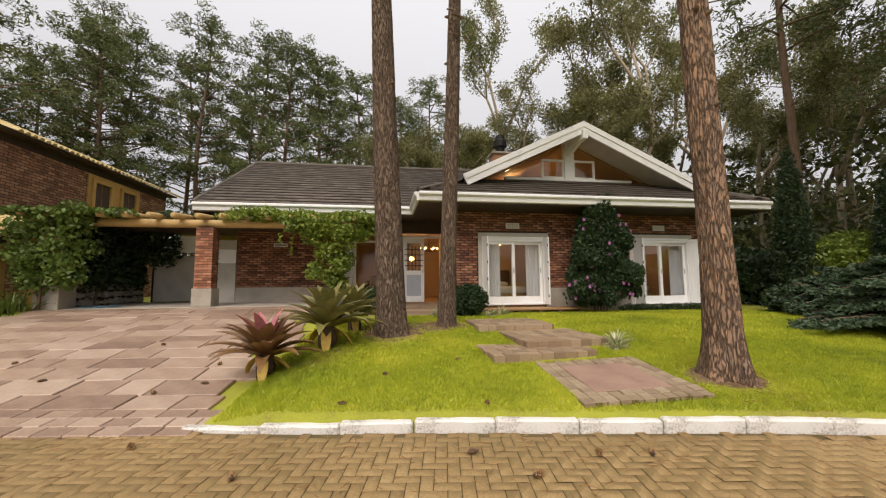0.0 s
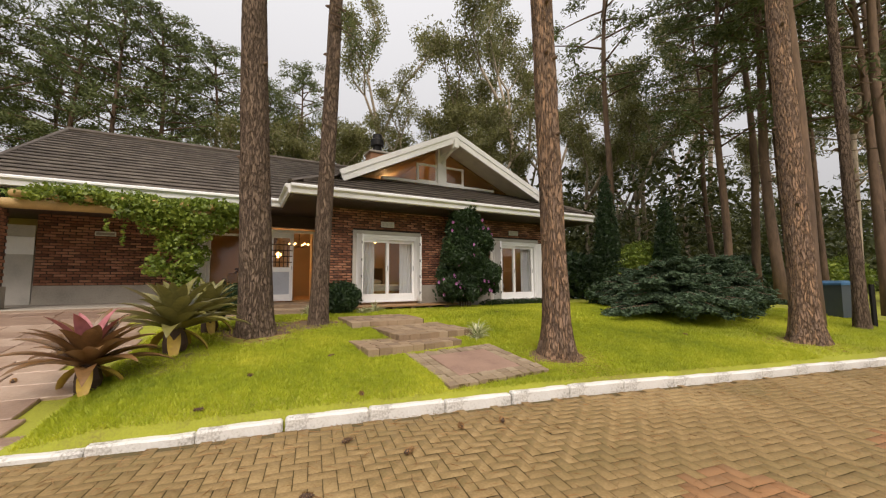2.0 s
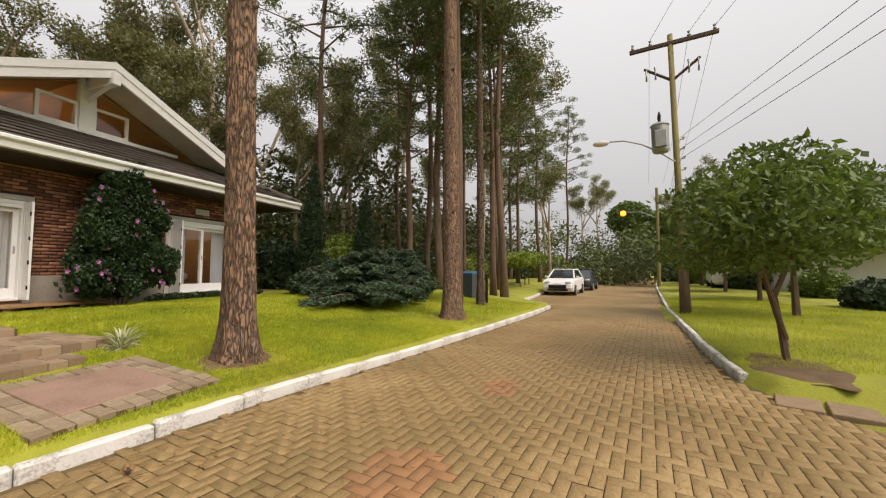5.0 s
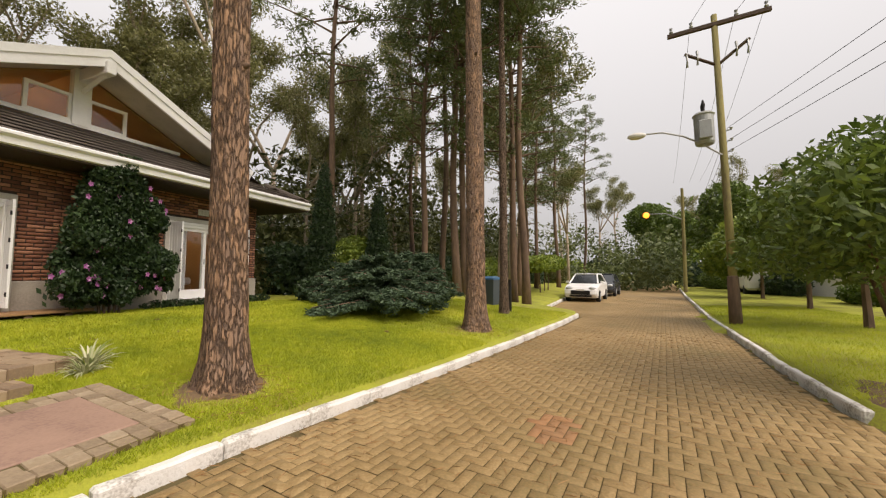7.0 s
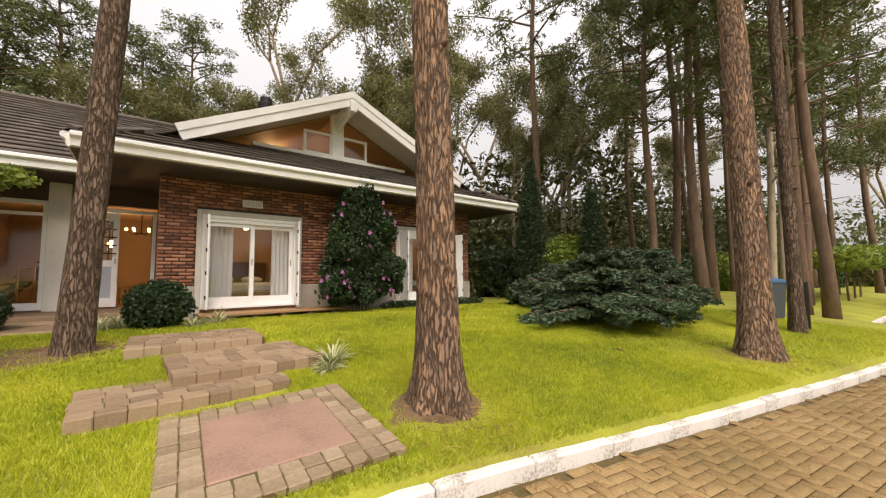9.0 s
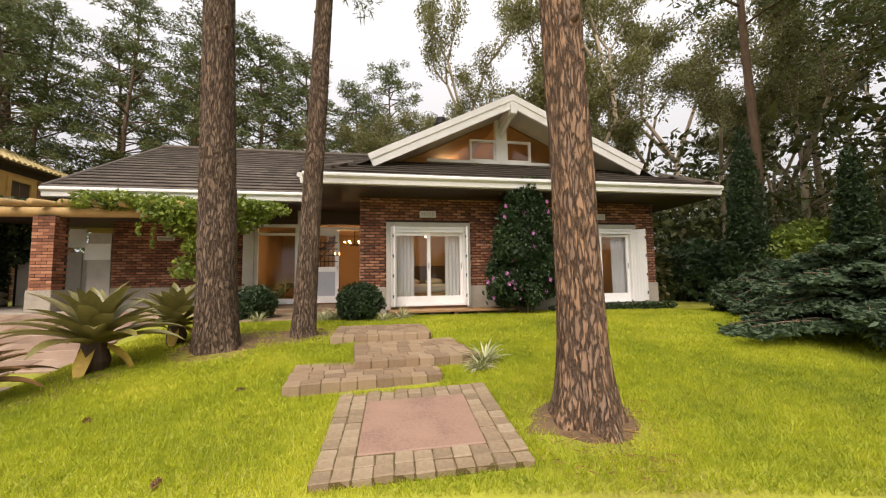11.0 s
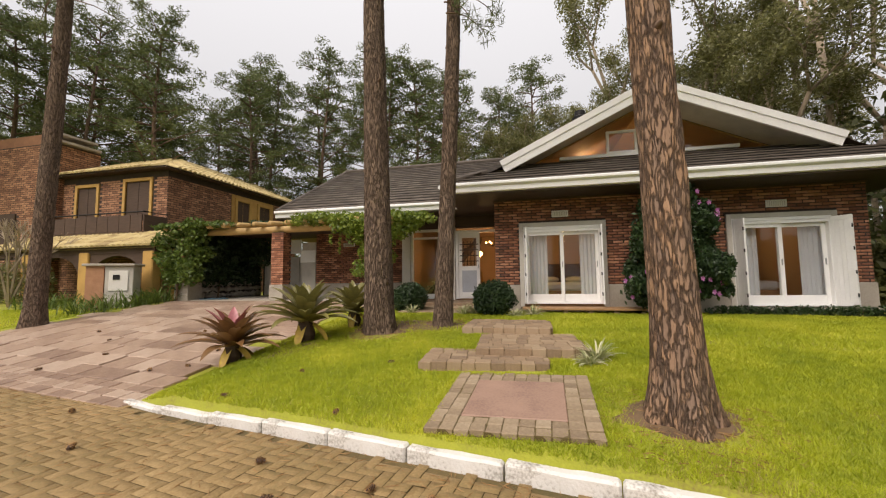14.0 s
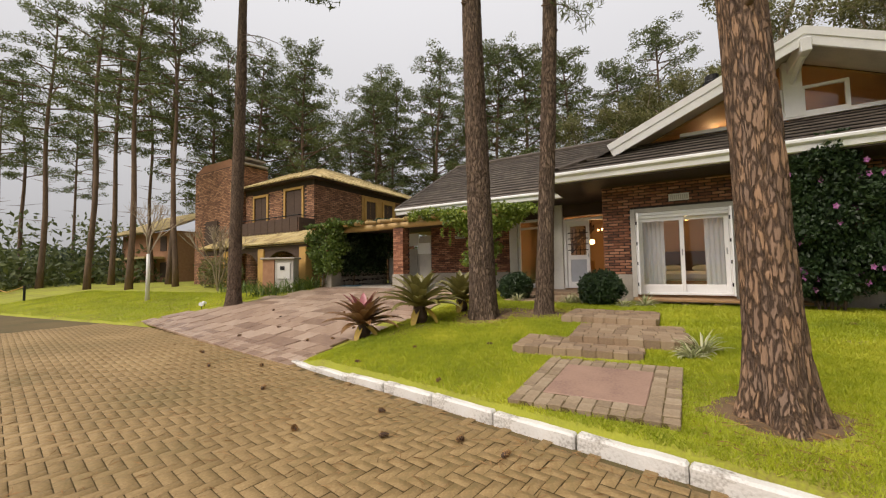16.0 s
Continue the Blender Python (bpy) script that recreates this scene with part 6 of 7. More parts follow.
# ---- grass ----
def grass(name, label, xr, dr, n, seed, h=0.045):
    rng = np.random.default_rng(seed)
    x = rng.uniform(*xr, n)
    y = kerb_y(x) + rng.uniform(*dr, n)
    ok = (x > drive_edge(y) + 0.1) | (x < drive_left(y) - 0.3)
    ok &= (y > kerb_y(x)) | (y < far_kerb_y(x) - 0.15)
    for a, b, c, d in ((1.9, 3.3, 4.12, 5.5), (1.42, 2.95, 5.6, 6.3), (2.1, 3.5, 6.2, 7.6), (1.65, 3.1, 7.5, 8.8), (-1.5, 10.3, 11.1, 20), (-0.7, 1.75, 10.2, 12)):
        ok &= ~((x > a) & (x < b) & (y > c) & (y < d))
    for a, b, r in ((3.99, 4.54, 0.42), (-0.05, 7.55, 0.55), (1.1, 8.55, 0.45), (8.95, 3.38, 0.4)):
        ok &= (np.hypot(x - a, y - b) > r * rng.uniform(0.8, 1.5, n))
    bare = np.exp(-((x - 0.3) ** 2 / 1.6 + (y - 8.2) ** 2 / 0.9))
    ok &= rng.random(n) > bare * 0.85
    x, y = x[ok], y[ok]
    z = ground_z(x, y) - 0.004
    n = len(x)
    az = rng.uniform(0, 2 * np.pi, n)
    hh = h * rng.uniform(0.5, 1.25, n)
    w = 0.0035 + 0.0012 * rng.random(n) + 0.0016 * np.clip(y - 5, 0, 5)
    dx, dy = np.cos(az), np.sin(az)
    lx, ly = rng.normal(size=n) * hh * 0.55, rng.normal(size=n) * hh * 0.55
    a = np.stack([x - dx * w, y - dy * w, z], -1)
    b = np.stack([x + dx * w, y + dy * w, z], -1)
    c = np.stack([x + lx, y + ly, z + hh], -1)
    v = np.stack([a, b, c], 1).reshape(-1, 3)
    return tagged(raw(name, v, np.arange(n * 3).reshape(n, 3), M_BLADE), label, "grass", kind="stuff")


grass("grass_near", "short yellow-green lawn grass by the kerb", (-2.0, 8.0), (0.12, 3.6), 330000, 1)
grass("grass_back", "short green lawn grass before the house", (-1.8, 12.0), (3.4, 8.0), 160000, 2, 0.055)
grass("grass_side", "short green lawn grass along the kerb", (8.0, 14.0), (0.14, 4.0), 60000, 3, 0.05)
grass("grass_left", "short lawn grass beyond the driveway", (-24.0, -9.0), (0.1, 4.5), 60000, 4, 0.06)
grass("grass_opposite", "short lawn grass across the road", (6.4, 20.0), (-9.5, -3.2), 90000, 5, 0.06)

def earth_patch(label, cx, cy, rx, ry, seed):
    """Bare earth with a ragged rim, following the lawn."""
    v, f, n, m = [], [], 48, 6
    for i in range(m + 1):
        for k in range(n):
            a = k * 2 * math.pi / n
            w = 1 + 0.35 * noise.noise(Vector((math.cos(a) * 2.2 + seed, math.sin(a) * 2.2, 0)))
            x, y = cx + math.cos(a) * rx * w * i / m, cy + math.sin(a) * ry * w * i / m
            v.append((x, y, float(ground_z(x, y)) + (0.014 if i < m else -0.01) + 0.012 * noise.noise(Vector((x * 5, y * 5, seed)))))
    for i in range(m):
        for k in range(n):
            f.append((i * n + k, (i + 1) * n + k, (i + 1) * n + (k + 1) % n, i * n + (k + 1) % n))
    return tagged(raw("earth_patch", v, f, M_SOIL, smooth=True), label, "soil", kind="structure")


earth_patch("bare brown earth between the pine trunks", 0.35, 8.25, 1.25, 0.75, 3)
earth_patch("bare brown earth under the bromeliads", -1.2, 6.9, 0.55, 1.1, 7)
earth_patch("needle-strewn earth at the foot of the stout pine", 4.0, 4.6, 0.5, 0.42, 11)
earth_patch("bare earth and leaf litter beside the opposite kerb", 6.6, -2.25, 0.9, 0.5, 5)
M_LITTER = mat("dry_needle", (0.30, 0.16, 0.06), 0.9, 0.4, 4, 20, 0, dark=(0.15, 0.08, 0.035), hue=(0.42, 0.26, 0.12), island=0.7)
rng = np.random.default_rng(12)
cs = []
for x, y, r, n in ((3.99, 4.54, 0.8, 900), (-0.05, 7.7, 1.1, 900), (1.1, 8.6, 0.8, 600), (0.6, 8.2, 1.4, 900), (8.9, 3.4, 0.8, 400), (-1.2, 6.6, 0.9, 500)):
    for k in range(n):
        a, d = rng.uniform(0, 6.28), r * rng.random() ** 0.7
        px, py = x + math.cos(a) * d, y + math.sin(a) * d
        if py > kerb_y(px) + 0.2:
            cs.append((px, py, float(ground_z(px, py)) + 0.012))
tagged(crown("needle_litter", None, M_LITTER, [leaf_cards(cs, (0.02, 0.02, 0.004), 1, 0.05, rng, 0.95, 14.0)]), "dry brown pine needles under the trees", "litter", kind="stuff")


def pine_cone(x, y, z, s, seed):
    t = thing("pine_cone", "fallen brown pine cone lying on the ground", "pine cone", pose(x, y, z + s * 0.42, 80, 0, seed * 47), group="fallen pine cones")
    bm = bmesh.new()
    tube(bm, [(0, 0, -s), (0, 0, -s * 0.5), (0, 0, s * 0.2), (0, 0, s)], [s * 0.25, s * 0.42, s * 0.36, s * 0.05], 8)
    part("core", bm, M_DARKW, t)
    bm = bmesh.new()
    for k in range(40):
        f = k / 40
        a = k * 2.4
        r = s * (0.55 - 0.4 * f) * (0.6 + 0.4 * min(1, f * 6))
        c = Vector((math.cos(a) * r, math.sin(a) * r, s * (-0.8 + 1.6 * f)))
        o = Vector((math.cos(a), math.sin(a), 0.5)) * s * 0.28
        q = Vector((-math.sin(a), math.cos(a), 0)) * s * 0.16
        bm.faces.new([bm.verts.new(w) for w in (c - q, c + o, c + q)])
        bm.faces.new([bm.verts.new(w) for w in (c - q + o * 0.1 - Vector((0, 0, s * 0.06)), c + q + o * 0.1 - Vector((0, 0, s * 0.06)), c + o)])
    tagged(part("scale_cover", bm, M_LITTER, t), kind="stuff")


for k, (x, y) in enumerate(((0.91, 4.36), (-0.15, 5.4), (0.9, 5.9), (2.85, 6.0), (7.4, 4.6), (5.6, 8.3), (-0.6, 4.6))):
    pine_cone(x, y, float(ground_z(x, y)), 0.05, k)
for k, (x, y) in enumerate(((0.15, 2.95), (1.0, 3.25), (2.1, 3.45), (-1.3, 3.6), (-3.2, 3.9), (-4.4, 4.4), (1.65, 3.5), (-2.4, 4.3), (0.6, 3.7))):
    pine_cone(x, y, 0.012, 0.05, k + 9)
for k, (x, y) in enumerate(((-3.0, 5.7), (-2.5, 5.9), (-4.6, 6.2), (-5.5, 6.9), (-3.9, 7.6), (-6.5, 7.4), (-5.0, 5.5), (-2.6, 6.6))):
    pine_cone(x, y, float(drive_z(y)), 0.05, k + 20)

# ---- neighbour's house ----
NG = 0.75
nb = thing("neighbour_house", "two-storey brick house with ochre window frames and clay tile roofs", "house")
NX, NY, NEZ = -11.7, 13.3, 6.25


def nwall(name, boxes_rows):
    return part(name, boxes(*boxes_rows), M_MORTAR, nb)


fw = wall_boxes(-18.0, NX, NG, NEZ - 0.1, NY, NY + 0.3, [(-13.9, -12.6, 4.25, 5.75), (-16.6, -15.5, 4.25, 5.65)])
nwall("wall", fw)
nwall("wall", [(NX - 0.3, NX, NY + 0.3, 22.0, NG, NEZ - 0.1)])


def brick_skin(parent, cells):
    v, f = [], []
    for c in cells:
        i = len(v)
        v += [tuple(p) for p in c]
        f += [(i, i + 1, i + 2, i + 3)]
    return tagged(raw("brickwork", v, f, M_NBRICK, parent), kind="stuff")


def skin_rows(o, ux, w, z0, z1, nrm, holes=(), L=0.26, H=0.075, J=0.02):
    """Brick faces on a far wall, a little proud of the mortar."""
    o, ux, nrm = np.array(o, float), np.array(ux, float), np.array(nrm, float)
    out, k, z = [], 0, z0
    r = random.Random(3)
    up = np.array((0, 0, 1.0))
    while z + H < z1:
        u = -0.5 * (L + J) if k % 2 else 0.0
        while u < w:
            a, b = max(u, 0), min(u + L, w)
            if b - a > 0.04 and not any(h[0] < b and h[1] > a and h[2] < z + H and h[3] > z for h in holes):
                q = o + nrm * (0.006 + r.uniform(0, 0.008))
                out.append((q + ux * a + up * z, q + ux * b + up * z, q + ux * b + up * (z + H), q + ux * a + up * (z + H)))
            u += L + J
        z += H + J
        k += 1
    return out


cells = skin_rows((-18.0, NY, 0), (1, 0, 0), 6.3, NG, NEZ - 0.3, (0, -1, 0), [(4.0, 5.5, 4.1, 5.9), (1.3, 2.6, 4.1, 5.8)])
cells += skin_rows((NX, NY, 0), (0, 1, 0), 8.7, NG, NEZ - 0.3, (1, 0, 0), [(3.6, 4.7, 4.4, 5.8), (5.2, 6.3, 4.4, 5.8)])
brick_skin(nb, cells)


def n_window(m, w, h, shutters=True):
    t = thing("house_window", "", "", m)
    t.parent = nb
    part("frame", boxes((-0.14, 0, -0.06, 0.1, -0.1, h + 0.14), (w, w + 0.14, -0.06, 0.1, -0.1, h + 0.14), (0, w, -0.06, 0.1, h, h + 0.14), bevel=0.01), M_OCHRE, t, "ochre painted frame")
    part("shutter_leaf", boxes((0, w / 2 - 0.01, 0.02, 0.06, 0, h), (w / 2 + 0.01, w, 0.02, 0.06, 0, h)), M_DARKW, t, "dark closed blind")
    return t


n_window(pose(-13.9, NY, 4.25), 1.3, 1.5)
n_window(pose(-16.6, NY, 4.25), 1.1, 1.4)
for y in (17.0, 18.6):
    n_window(pose(NX + 0.075, y, 4.5, 0, 0, 90), 0.85, 1.05)
part("window_bay", boxes((NX - 0.02, NX + 0.05, 16.7, 19.8, 4.25, 5.85)), M_OCHRE, nb, "ochre plaster band round the small windows")
# balcony
bal = thing("balcony", "", "", None)
bal.parent = nb
part("slab", boxes((-17.4, NX + 0.05, 12.3, NY, 3.25, 3.42)), M_DARKW, bal)
for k in range(10):
    part("panel", boxes((-17.35 + k * 0.565, -17.35 + k * 0.565 + 0.54, 12.3, 12.34, 3.45, 4.1)), M_DARKW, bal)
part("side_panel", boxes((NX - 0.0, NX + 0.05, 12.34, NY, 3.45, 4.1)), M_DARKW, bal)
bm = bmesh.new()
tube(bm, [(-17.4, 12.32, 4.22), (NX + 0.05, 12.32, 4.22), (NX + 0.05, NY, 4.22)], [0.03] * 3, 8)
part("rail", bm, M_STEEL, bal)


def pan_tiles(parent, p0, ux, up, w, h, name="roof", hip=0):
    """Clay barrel tiles: rows of half-round covers down the slope."""
    p0, ux, up = Vector(p0), Vector(ux), Vector(up)
    n = ux.cross(up).normalized()
    bm = bmesh.new()
    run = h * Vector((up.x, up.y)).length
    u0, u1 = (run if hip < 0 else 0.0), (w - run if hip > 0 else w)
    bm.faces.new([bm.verts.new(q) for q in (p0, p0 + ux * w, p0 + ux * u1 + up * h, p0 + ux * u0 + up * h)])
    bm.faces.new([bm.verts.new(q - n * 0.08) for q in (p0, p0 + ux * u0 + up * h, p0 + ux * u1 + up * h, p0 + ux * w)])
    k = 0.0
    while k < w - 0.05:
        steps = max(2, int(h / 0.42))
        for s in range(steps):
            a0, a1 = h * s / steps - 0.05, h * (s + 1) / steps
            far = a1 * Vector((up.x, up.y)).length
            if (hip > 0 and k + 0.2 > w - far) or (hip < 0 and k < far):
                continue
            ring0, ring1 = [], []
            for j in range(5):
                a = math.pi * j / 4
                off = ux * (k + 0.11 + 0.10 * -math.cos(a)) + n * (0.085 * math.sin(a))
                ring0.append(bm.verts.new(p0 + off + up * a0 + n * 0.02))
                ring1.append(bm.verts.new(p0 + off * 1.0 + up * a1))
            for j in range(4):
                bm.faces.new((ring0[j], ring0[j + 1], ring1[j + 1], ring1[j]))
            bm.faces.new(ring0[::-1])
        k += 0.24
    return tagged(part(name, bm, M_CLAY, parent), kind="stuff")


t30 = radians(24)
pan_tiles(nb, (-18.2, 12.85, NEZ - 0.05), (1, 0, 0), (0, math.cos(t30), math.sin(t30)), 6.85, 4.6, hip=1)
pan_tiles(nb, (NX + 0.35, 12.85, NEZ - 0.05), (0, 1, 0), (-math.cos(t30), 0, math.sin(t30)), 10.0, 4.6, hip=-1)
part("eave_board", boxes((-18.2, NX + 0.32, 12.9, 12.94, NEZ - 0.12, NEZ - 0.06), (NX + 0.28, NX + 0.32, 12.94, 22.4, NEZ - 0.12, NEZ - 0.06), (-18.2, NX + 0.28, 12.94, NY, NEZ - 0.12, NEZ - 0.1), (NX, NX + 0.28, NY, 22.4, NEZ - 0.12, NEZ - 0.1)), M_DARKW, nb)
# veranda
pan_tiles(nb, (-17.6, 10.9, 2.72), (1, 0, 0), (0, 0.92, 0.39), 8.2, 1.75, "veranda_roof")
part("veranda_beam", boxes((-17.5, -9.5, 11.05, 11.25, 2.5, 2.7)), M_DARKW, nb)
for x in (-9.75, -12.6, -15.4):
    part("column", boxes((x - 0.22, x + 0.22, 11.0, 11.35, NG - 0.3, 2.55), bevel=0.03), M_OCHRE, nb, "ochre plastered column")
for x0, x1 in ((-12.38, -9.97), (-15.18, -12.82)):
    bm = bmesh.new()
    xm, rad = (x0 + x1) / 2, (x1 - x0) / 2
    pts = [(x0, 2.52)] + [(x1, 2.52)] + [(x1, 1.5)] + [(xm + rad * math.cos(a), 1.5 + 0.92 * math.sin(a)) for a in np.linspace(0.05, math.pi - 0.05, 14)] + [(x0, 1.5)]
    prism(bm, pts, 11.08, 11.3)
    part("arch", bm, M_DARKW, nb)
part("column", boxes((-9.45, -9.05, 11.6, 12.6, NG - 0.3, 3.3), bevel=0.02), M_OCHRE, nb, "ochre plastered end wall")
# chimney tower
tw = thing("tower", "", "", None)
tw.parent = nb
part("tower_wall", boxes((-22.2, -17.5, 12.9, 14.7, NG - 0.3, 7.7)), M_MORTAR, tw)
brick_skin(tw, skin_rows((-22.2, 12.9, 0), (1, 0, 0), 4.7, NG - 0.3, 7.7, (0, -1, 0), [(1.3, 2.6, 2.6, 4.6)]) + skin_rows((-17.5, 12.9, 0), (0, 1, 0), 1.8, NG - 0.3, 7.7, (1, 0, 0)))
bm = bmesh.new()
prism(bm, [(-22.2, 7.7), (-17.5, 7.7), (-18.4, 8.15), (-21.3, 8.15)], 12.9, 14.7)
part("shoulder", bm, M_NBRICK, tw)
part("cap", boxes((-19.6, -17.3, 13.0, 14.6, 7.75, 7.86), (-19.5, -17.4, 13.1, 14.5, 8.1, 8.2)), M_PLINTH, tw)
part("tower_window", boxes((-20.9, -19.6, 12.85, 12.9, 2.6, 4.6)), M_DARKW, tw)

# far house to the left
fh = thing("far_house", "distant brick house with a hipped clay tile roof", "house", pose(-34, 17, 0.3))
part("wall", boxes((-5, 4, -2, 6, 0, 4.6)), M_NBRICK, fh)
for x, z in ((-3.5, 0.9), (-0.2, 0.9), (2.2, 0.9), (-3.5, 3.0), (-0.2, 3.0), (2.2, 3.0)):
    part("window", boxes((x, x + 1.0, -2.04, -2.0, z, z + 1.2)), M_DARKW, fh)
pan_tiles(fh, (-5.8, -2.9, 4.5), (1, 0, 0), (0, 0.9, 0.43), 10.6, 5.0)
part("porch_roof", boxes((-4, 3, -3.4, -2.05, 2.4, 2.55)), M_CLAY, fh)

# meter cabinet
mbx = thing("meter_cabinet", "brick pillar with a grey utility meter box by the driveway", "meter box", pose(-10.05, 10.2, 0.78, 0, 0, 28))
part("pillar", boxes((-0.62, -0.15, -0.22, 0.28, -0.3, 1.22)), M_NBRICK, mbx)
part("box", boxes((-0.14, 0.62, -0.20, 0.28, -0.3, 1.22), bevel=0.015), M_SURR, mbx)
part("box_door", boxes((-0.02, 0.5, -0.235, -0.2, 0.45, 1.08), bevel=0.012), M_WHITED, mbx, "pale metal meter door")
part("dial", boxes((0.10, 0.28, -0.25, -0.235, 0.8, 0.95)), M_STEEL, mbx)
part("cap", boxes((-0.7, 0.7, -0.3, 0.36, 1.22, 1.3), bevel=0.02), M_PLINTH, mbx)

# young pale tree and bare shrubs by the road
yt = thing("young_tree", "slender young tree with a whitewashed trunk and bare twigs", "tree", Matrix.Translation((-15.2, 7.7, 0.35)))
bm = bmesh.new()
tube(bm, [(0, 0, -0.2), (0.03, 0, 1.2), (0, 0, 2.0)], [0.09, 0.07, 0.06], 10)
part("trunk", bm, M_WHITED, yt, smooth=True)
ry = random.Random(8)
bm = bmesh.new()


def twigs(p, d, ln, r, k):
    q = p + d * ln
    limb(bm, p, q, r, r * 0.6, 0, 4)
    if k:
        for j in range(3):
            nd = (d + Vector((ry.uniform(-0.7, 0.7), ry.uniform(-0.7, 0.7), ry.uniform(0, 0.4)))).normalized()
            twigs(q, nd, ln * 0.72, r * 0.6, k - 1)


for j in range(4):
    twigs(Vector((0, 0, 1.9)), Vector((ry.uniform(-0.6, 0.6), ry.uniform(-0.6, 0.6), 1)).normalized(), 0.9, 0.035, 3)
part("twig_crown", bm, M_PALEB, yt)
bt = thing("bare_shrub", "leafless brown shrub before the brick tower", "shrub", Matrix.Translation((-14.6, 10.2, 0.7)))
bm = bmesh.new()
for j in range(5):
    twigs(Vector((0, 0, 0)), Vector((ry.uniform(-0.35, 0.35), ry.uniform(-0.35, 0.35), 1)).normalized(), 1.2, 0.05, 3)
part("twig_crown", bm, M_PALEB, bt)
leafy_mass("fence_hedge", "dry brownish hedge beside the brick tower", "hedge", Matrix.Translation((-15.5, 11.0, 0.7)), [((x, 0, 0.8), (0.6, 0.35, 0.8)) for x in (-1.5, -0.7, 0.1, 0.9)], 401, M_EUC, 500, 0.06)
for k, (x, y) in enumerate(((-10.6, 7.6), (-10.2, 7.3), (-9.9, 7.15))):
    g = thing("garden_light", "small white garden spotlight on a spike", "lamp", pose(x, y, float(ground_z(x, y)), 0, 0, 30 * k), group="garden lights by the driveway")
    bm = bmesh.new()
    tube(bm, [(0, 0, -0.05), (0, 0, 0.12)], [0.012, 0.012], 6)
    part("spike", bm, M_STEEL, g)
    bm = bmesh.new()
    tube(bm, [(0, 0.05, 0.14), (0, -0.06, 0.17)], [0.045, 0.06], 10)
    part("head", bm, M_WHITE, g)
bl = thing("barrier_post", "short black barrier post with a yellow chain on a kerb", "post", pose(-24.0, 6.0, 0.15))
bm = bmesh.new()
tube(bm, [(0, 0, -0.1), (0, 0, 0.9)], [0.05, 0.05], 8)
part("post", bm, M_STEEL, bl)
bm = bmesh.new()
tube(bm, [(0, 0, 0.85), (-1.5, -0.3, 0.55), (-3.0, -0.6, 0.8)], [0.025] * 3, 6)
part("chain", bm, M_OCHRE, bl, "yellow chain")
part("kerb_block", boxes((-1.6, 0.4, -0.2, 0.0, -0.15, 0.06), bevel=0.02), M_KERB, bl)

# ---- street furniture ----
pole = thing("utility_pole", "mossy timber utility pole with a crossarm and transformer", "utility pole", pose(13.4, -2.6, 0.15, -1.2, 0, -8))
bm = bmesh.new()
tube(bm, [(0, 0, -0.3), (0, 0, 3), (0.03, 0, 8.7)], [0.11, 0.095, 0.075], 14)
part("shaft", bm, M_POLE, pole, smooth=True)
bm = bmesh.new()
tube(bm, [(0, 0, -0.2), (0, 0, 0.5), (0, 0, 1.25), (0, 0, 1.3)], [0.16, 0.145, 0.13, 0.1], 12)
part("butt", bm, M_BARKF, pole, "thick weathered timber butt", smooth=True)
part("crossarm", boxes((-0.05, 0.05, -1.25, 1.15, 8.35, 8.47), bevel=0.01), M_DARKW, pole)
for s in (-0.75, 0.75):
    bm = bmesh.new()
    tube(bm, [(0, 0, 7.2), (0, s, 7.75)], [0.045, 0.045], 4)
    part("brace", bm, M_DARKW, pole)
for y in (-1.15, -0.5, 0.0, 0.55, 1.05):
    bm = bmesh.new()
    tube(bm, [(0, y, 8.47), (0, y, 8.52), (0, y, 8.57), (0, y, 8.64)], [0.03, 0.055, 0.03, 0.045], 10)
    part("insulator", bm, M_GREY, pole)
for y in (-0.7, -0.45, 0.45, 0.7):
    bm = bmesh.new()
    tube(bm, [(0.03, y, 7.35), (-0.06, y, 7.5), (0.0, y, 7.75)], [0.03, 0.02, 0.035], 8)
    part("fuse_cutout", bm, M_GREY, pole)
tf = thing("transformer", "", "", pose(-0.12, 0.42, 4.95))
tf.parent = pole
bm = bmesh.new()
tube(bm, [(0, 0, 0), (0, 0, 0.06), (0, 0, 0.8), (0, 0, 0.84), (0, 0, 0.9)], [0.21, 0.24, 0.24, 0.27, 0.22], 20)
part("tank", bm, M_GREY, tf)
part("radiator", boxes((-0.34, -0.22, -0.16, 0.16, 0.1, 0.62), bevel=0.02), M_GREY, tf)
for s in (-0.1, 0.1):
    bm = bmesh.new()
    tube(bm, [(s, 0, 0.88), (s, 0, 1.0), (s, 0, 1.12), (s, 0, 1.25)], [0.05, 0.035, 0.05, 0.02], 10)
    part("bushing", bm, M_STEEL, tf)
for z in (4.0, 4.35, 4.7, 5.0, 5.3):
    bm = bmesh.new()
    tube(bm, [(0, -0.10, z), (0, -0.2, z), (0, -0.2, z + 0.06)], [0.02, 0.02, 0.045], 8)
    part("spool", bm, M_GREY, pole)
lamp = thing("street_lamp", "curved street lamp arm with a round head on the pole", "street lamp", pose(13.4, -2.55, 4.75, 0, 0, -8))
bm = bmesh.new()
pts = [(-0.1, 0.1, 0), (-0.2, 0.55, 0.35), (-0.3, 1.0, 0.62), (-0.4, 1.5, 0.78), (-0.5, 2.0, 0.78)]
tube(bm, pts, [0.025] * 5, 8)
part("arm", bm, M_GREY, lamp)
bm = bmesh.new()
bmesh.ops.create_uvsphere(bm, u_segments=14, v_segments=10, radius=0.5, matrix=Matrix.Translation((-0.55, 2.15, 0.74)) @ Matrix.Diagonal((0.22, 0.5, 0.2, 1)))
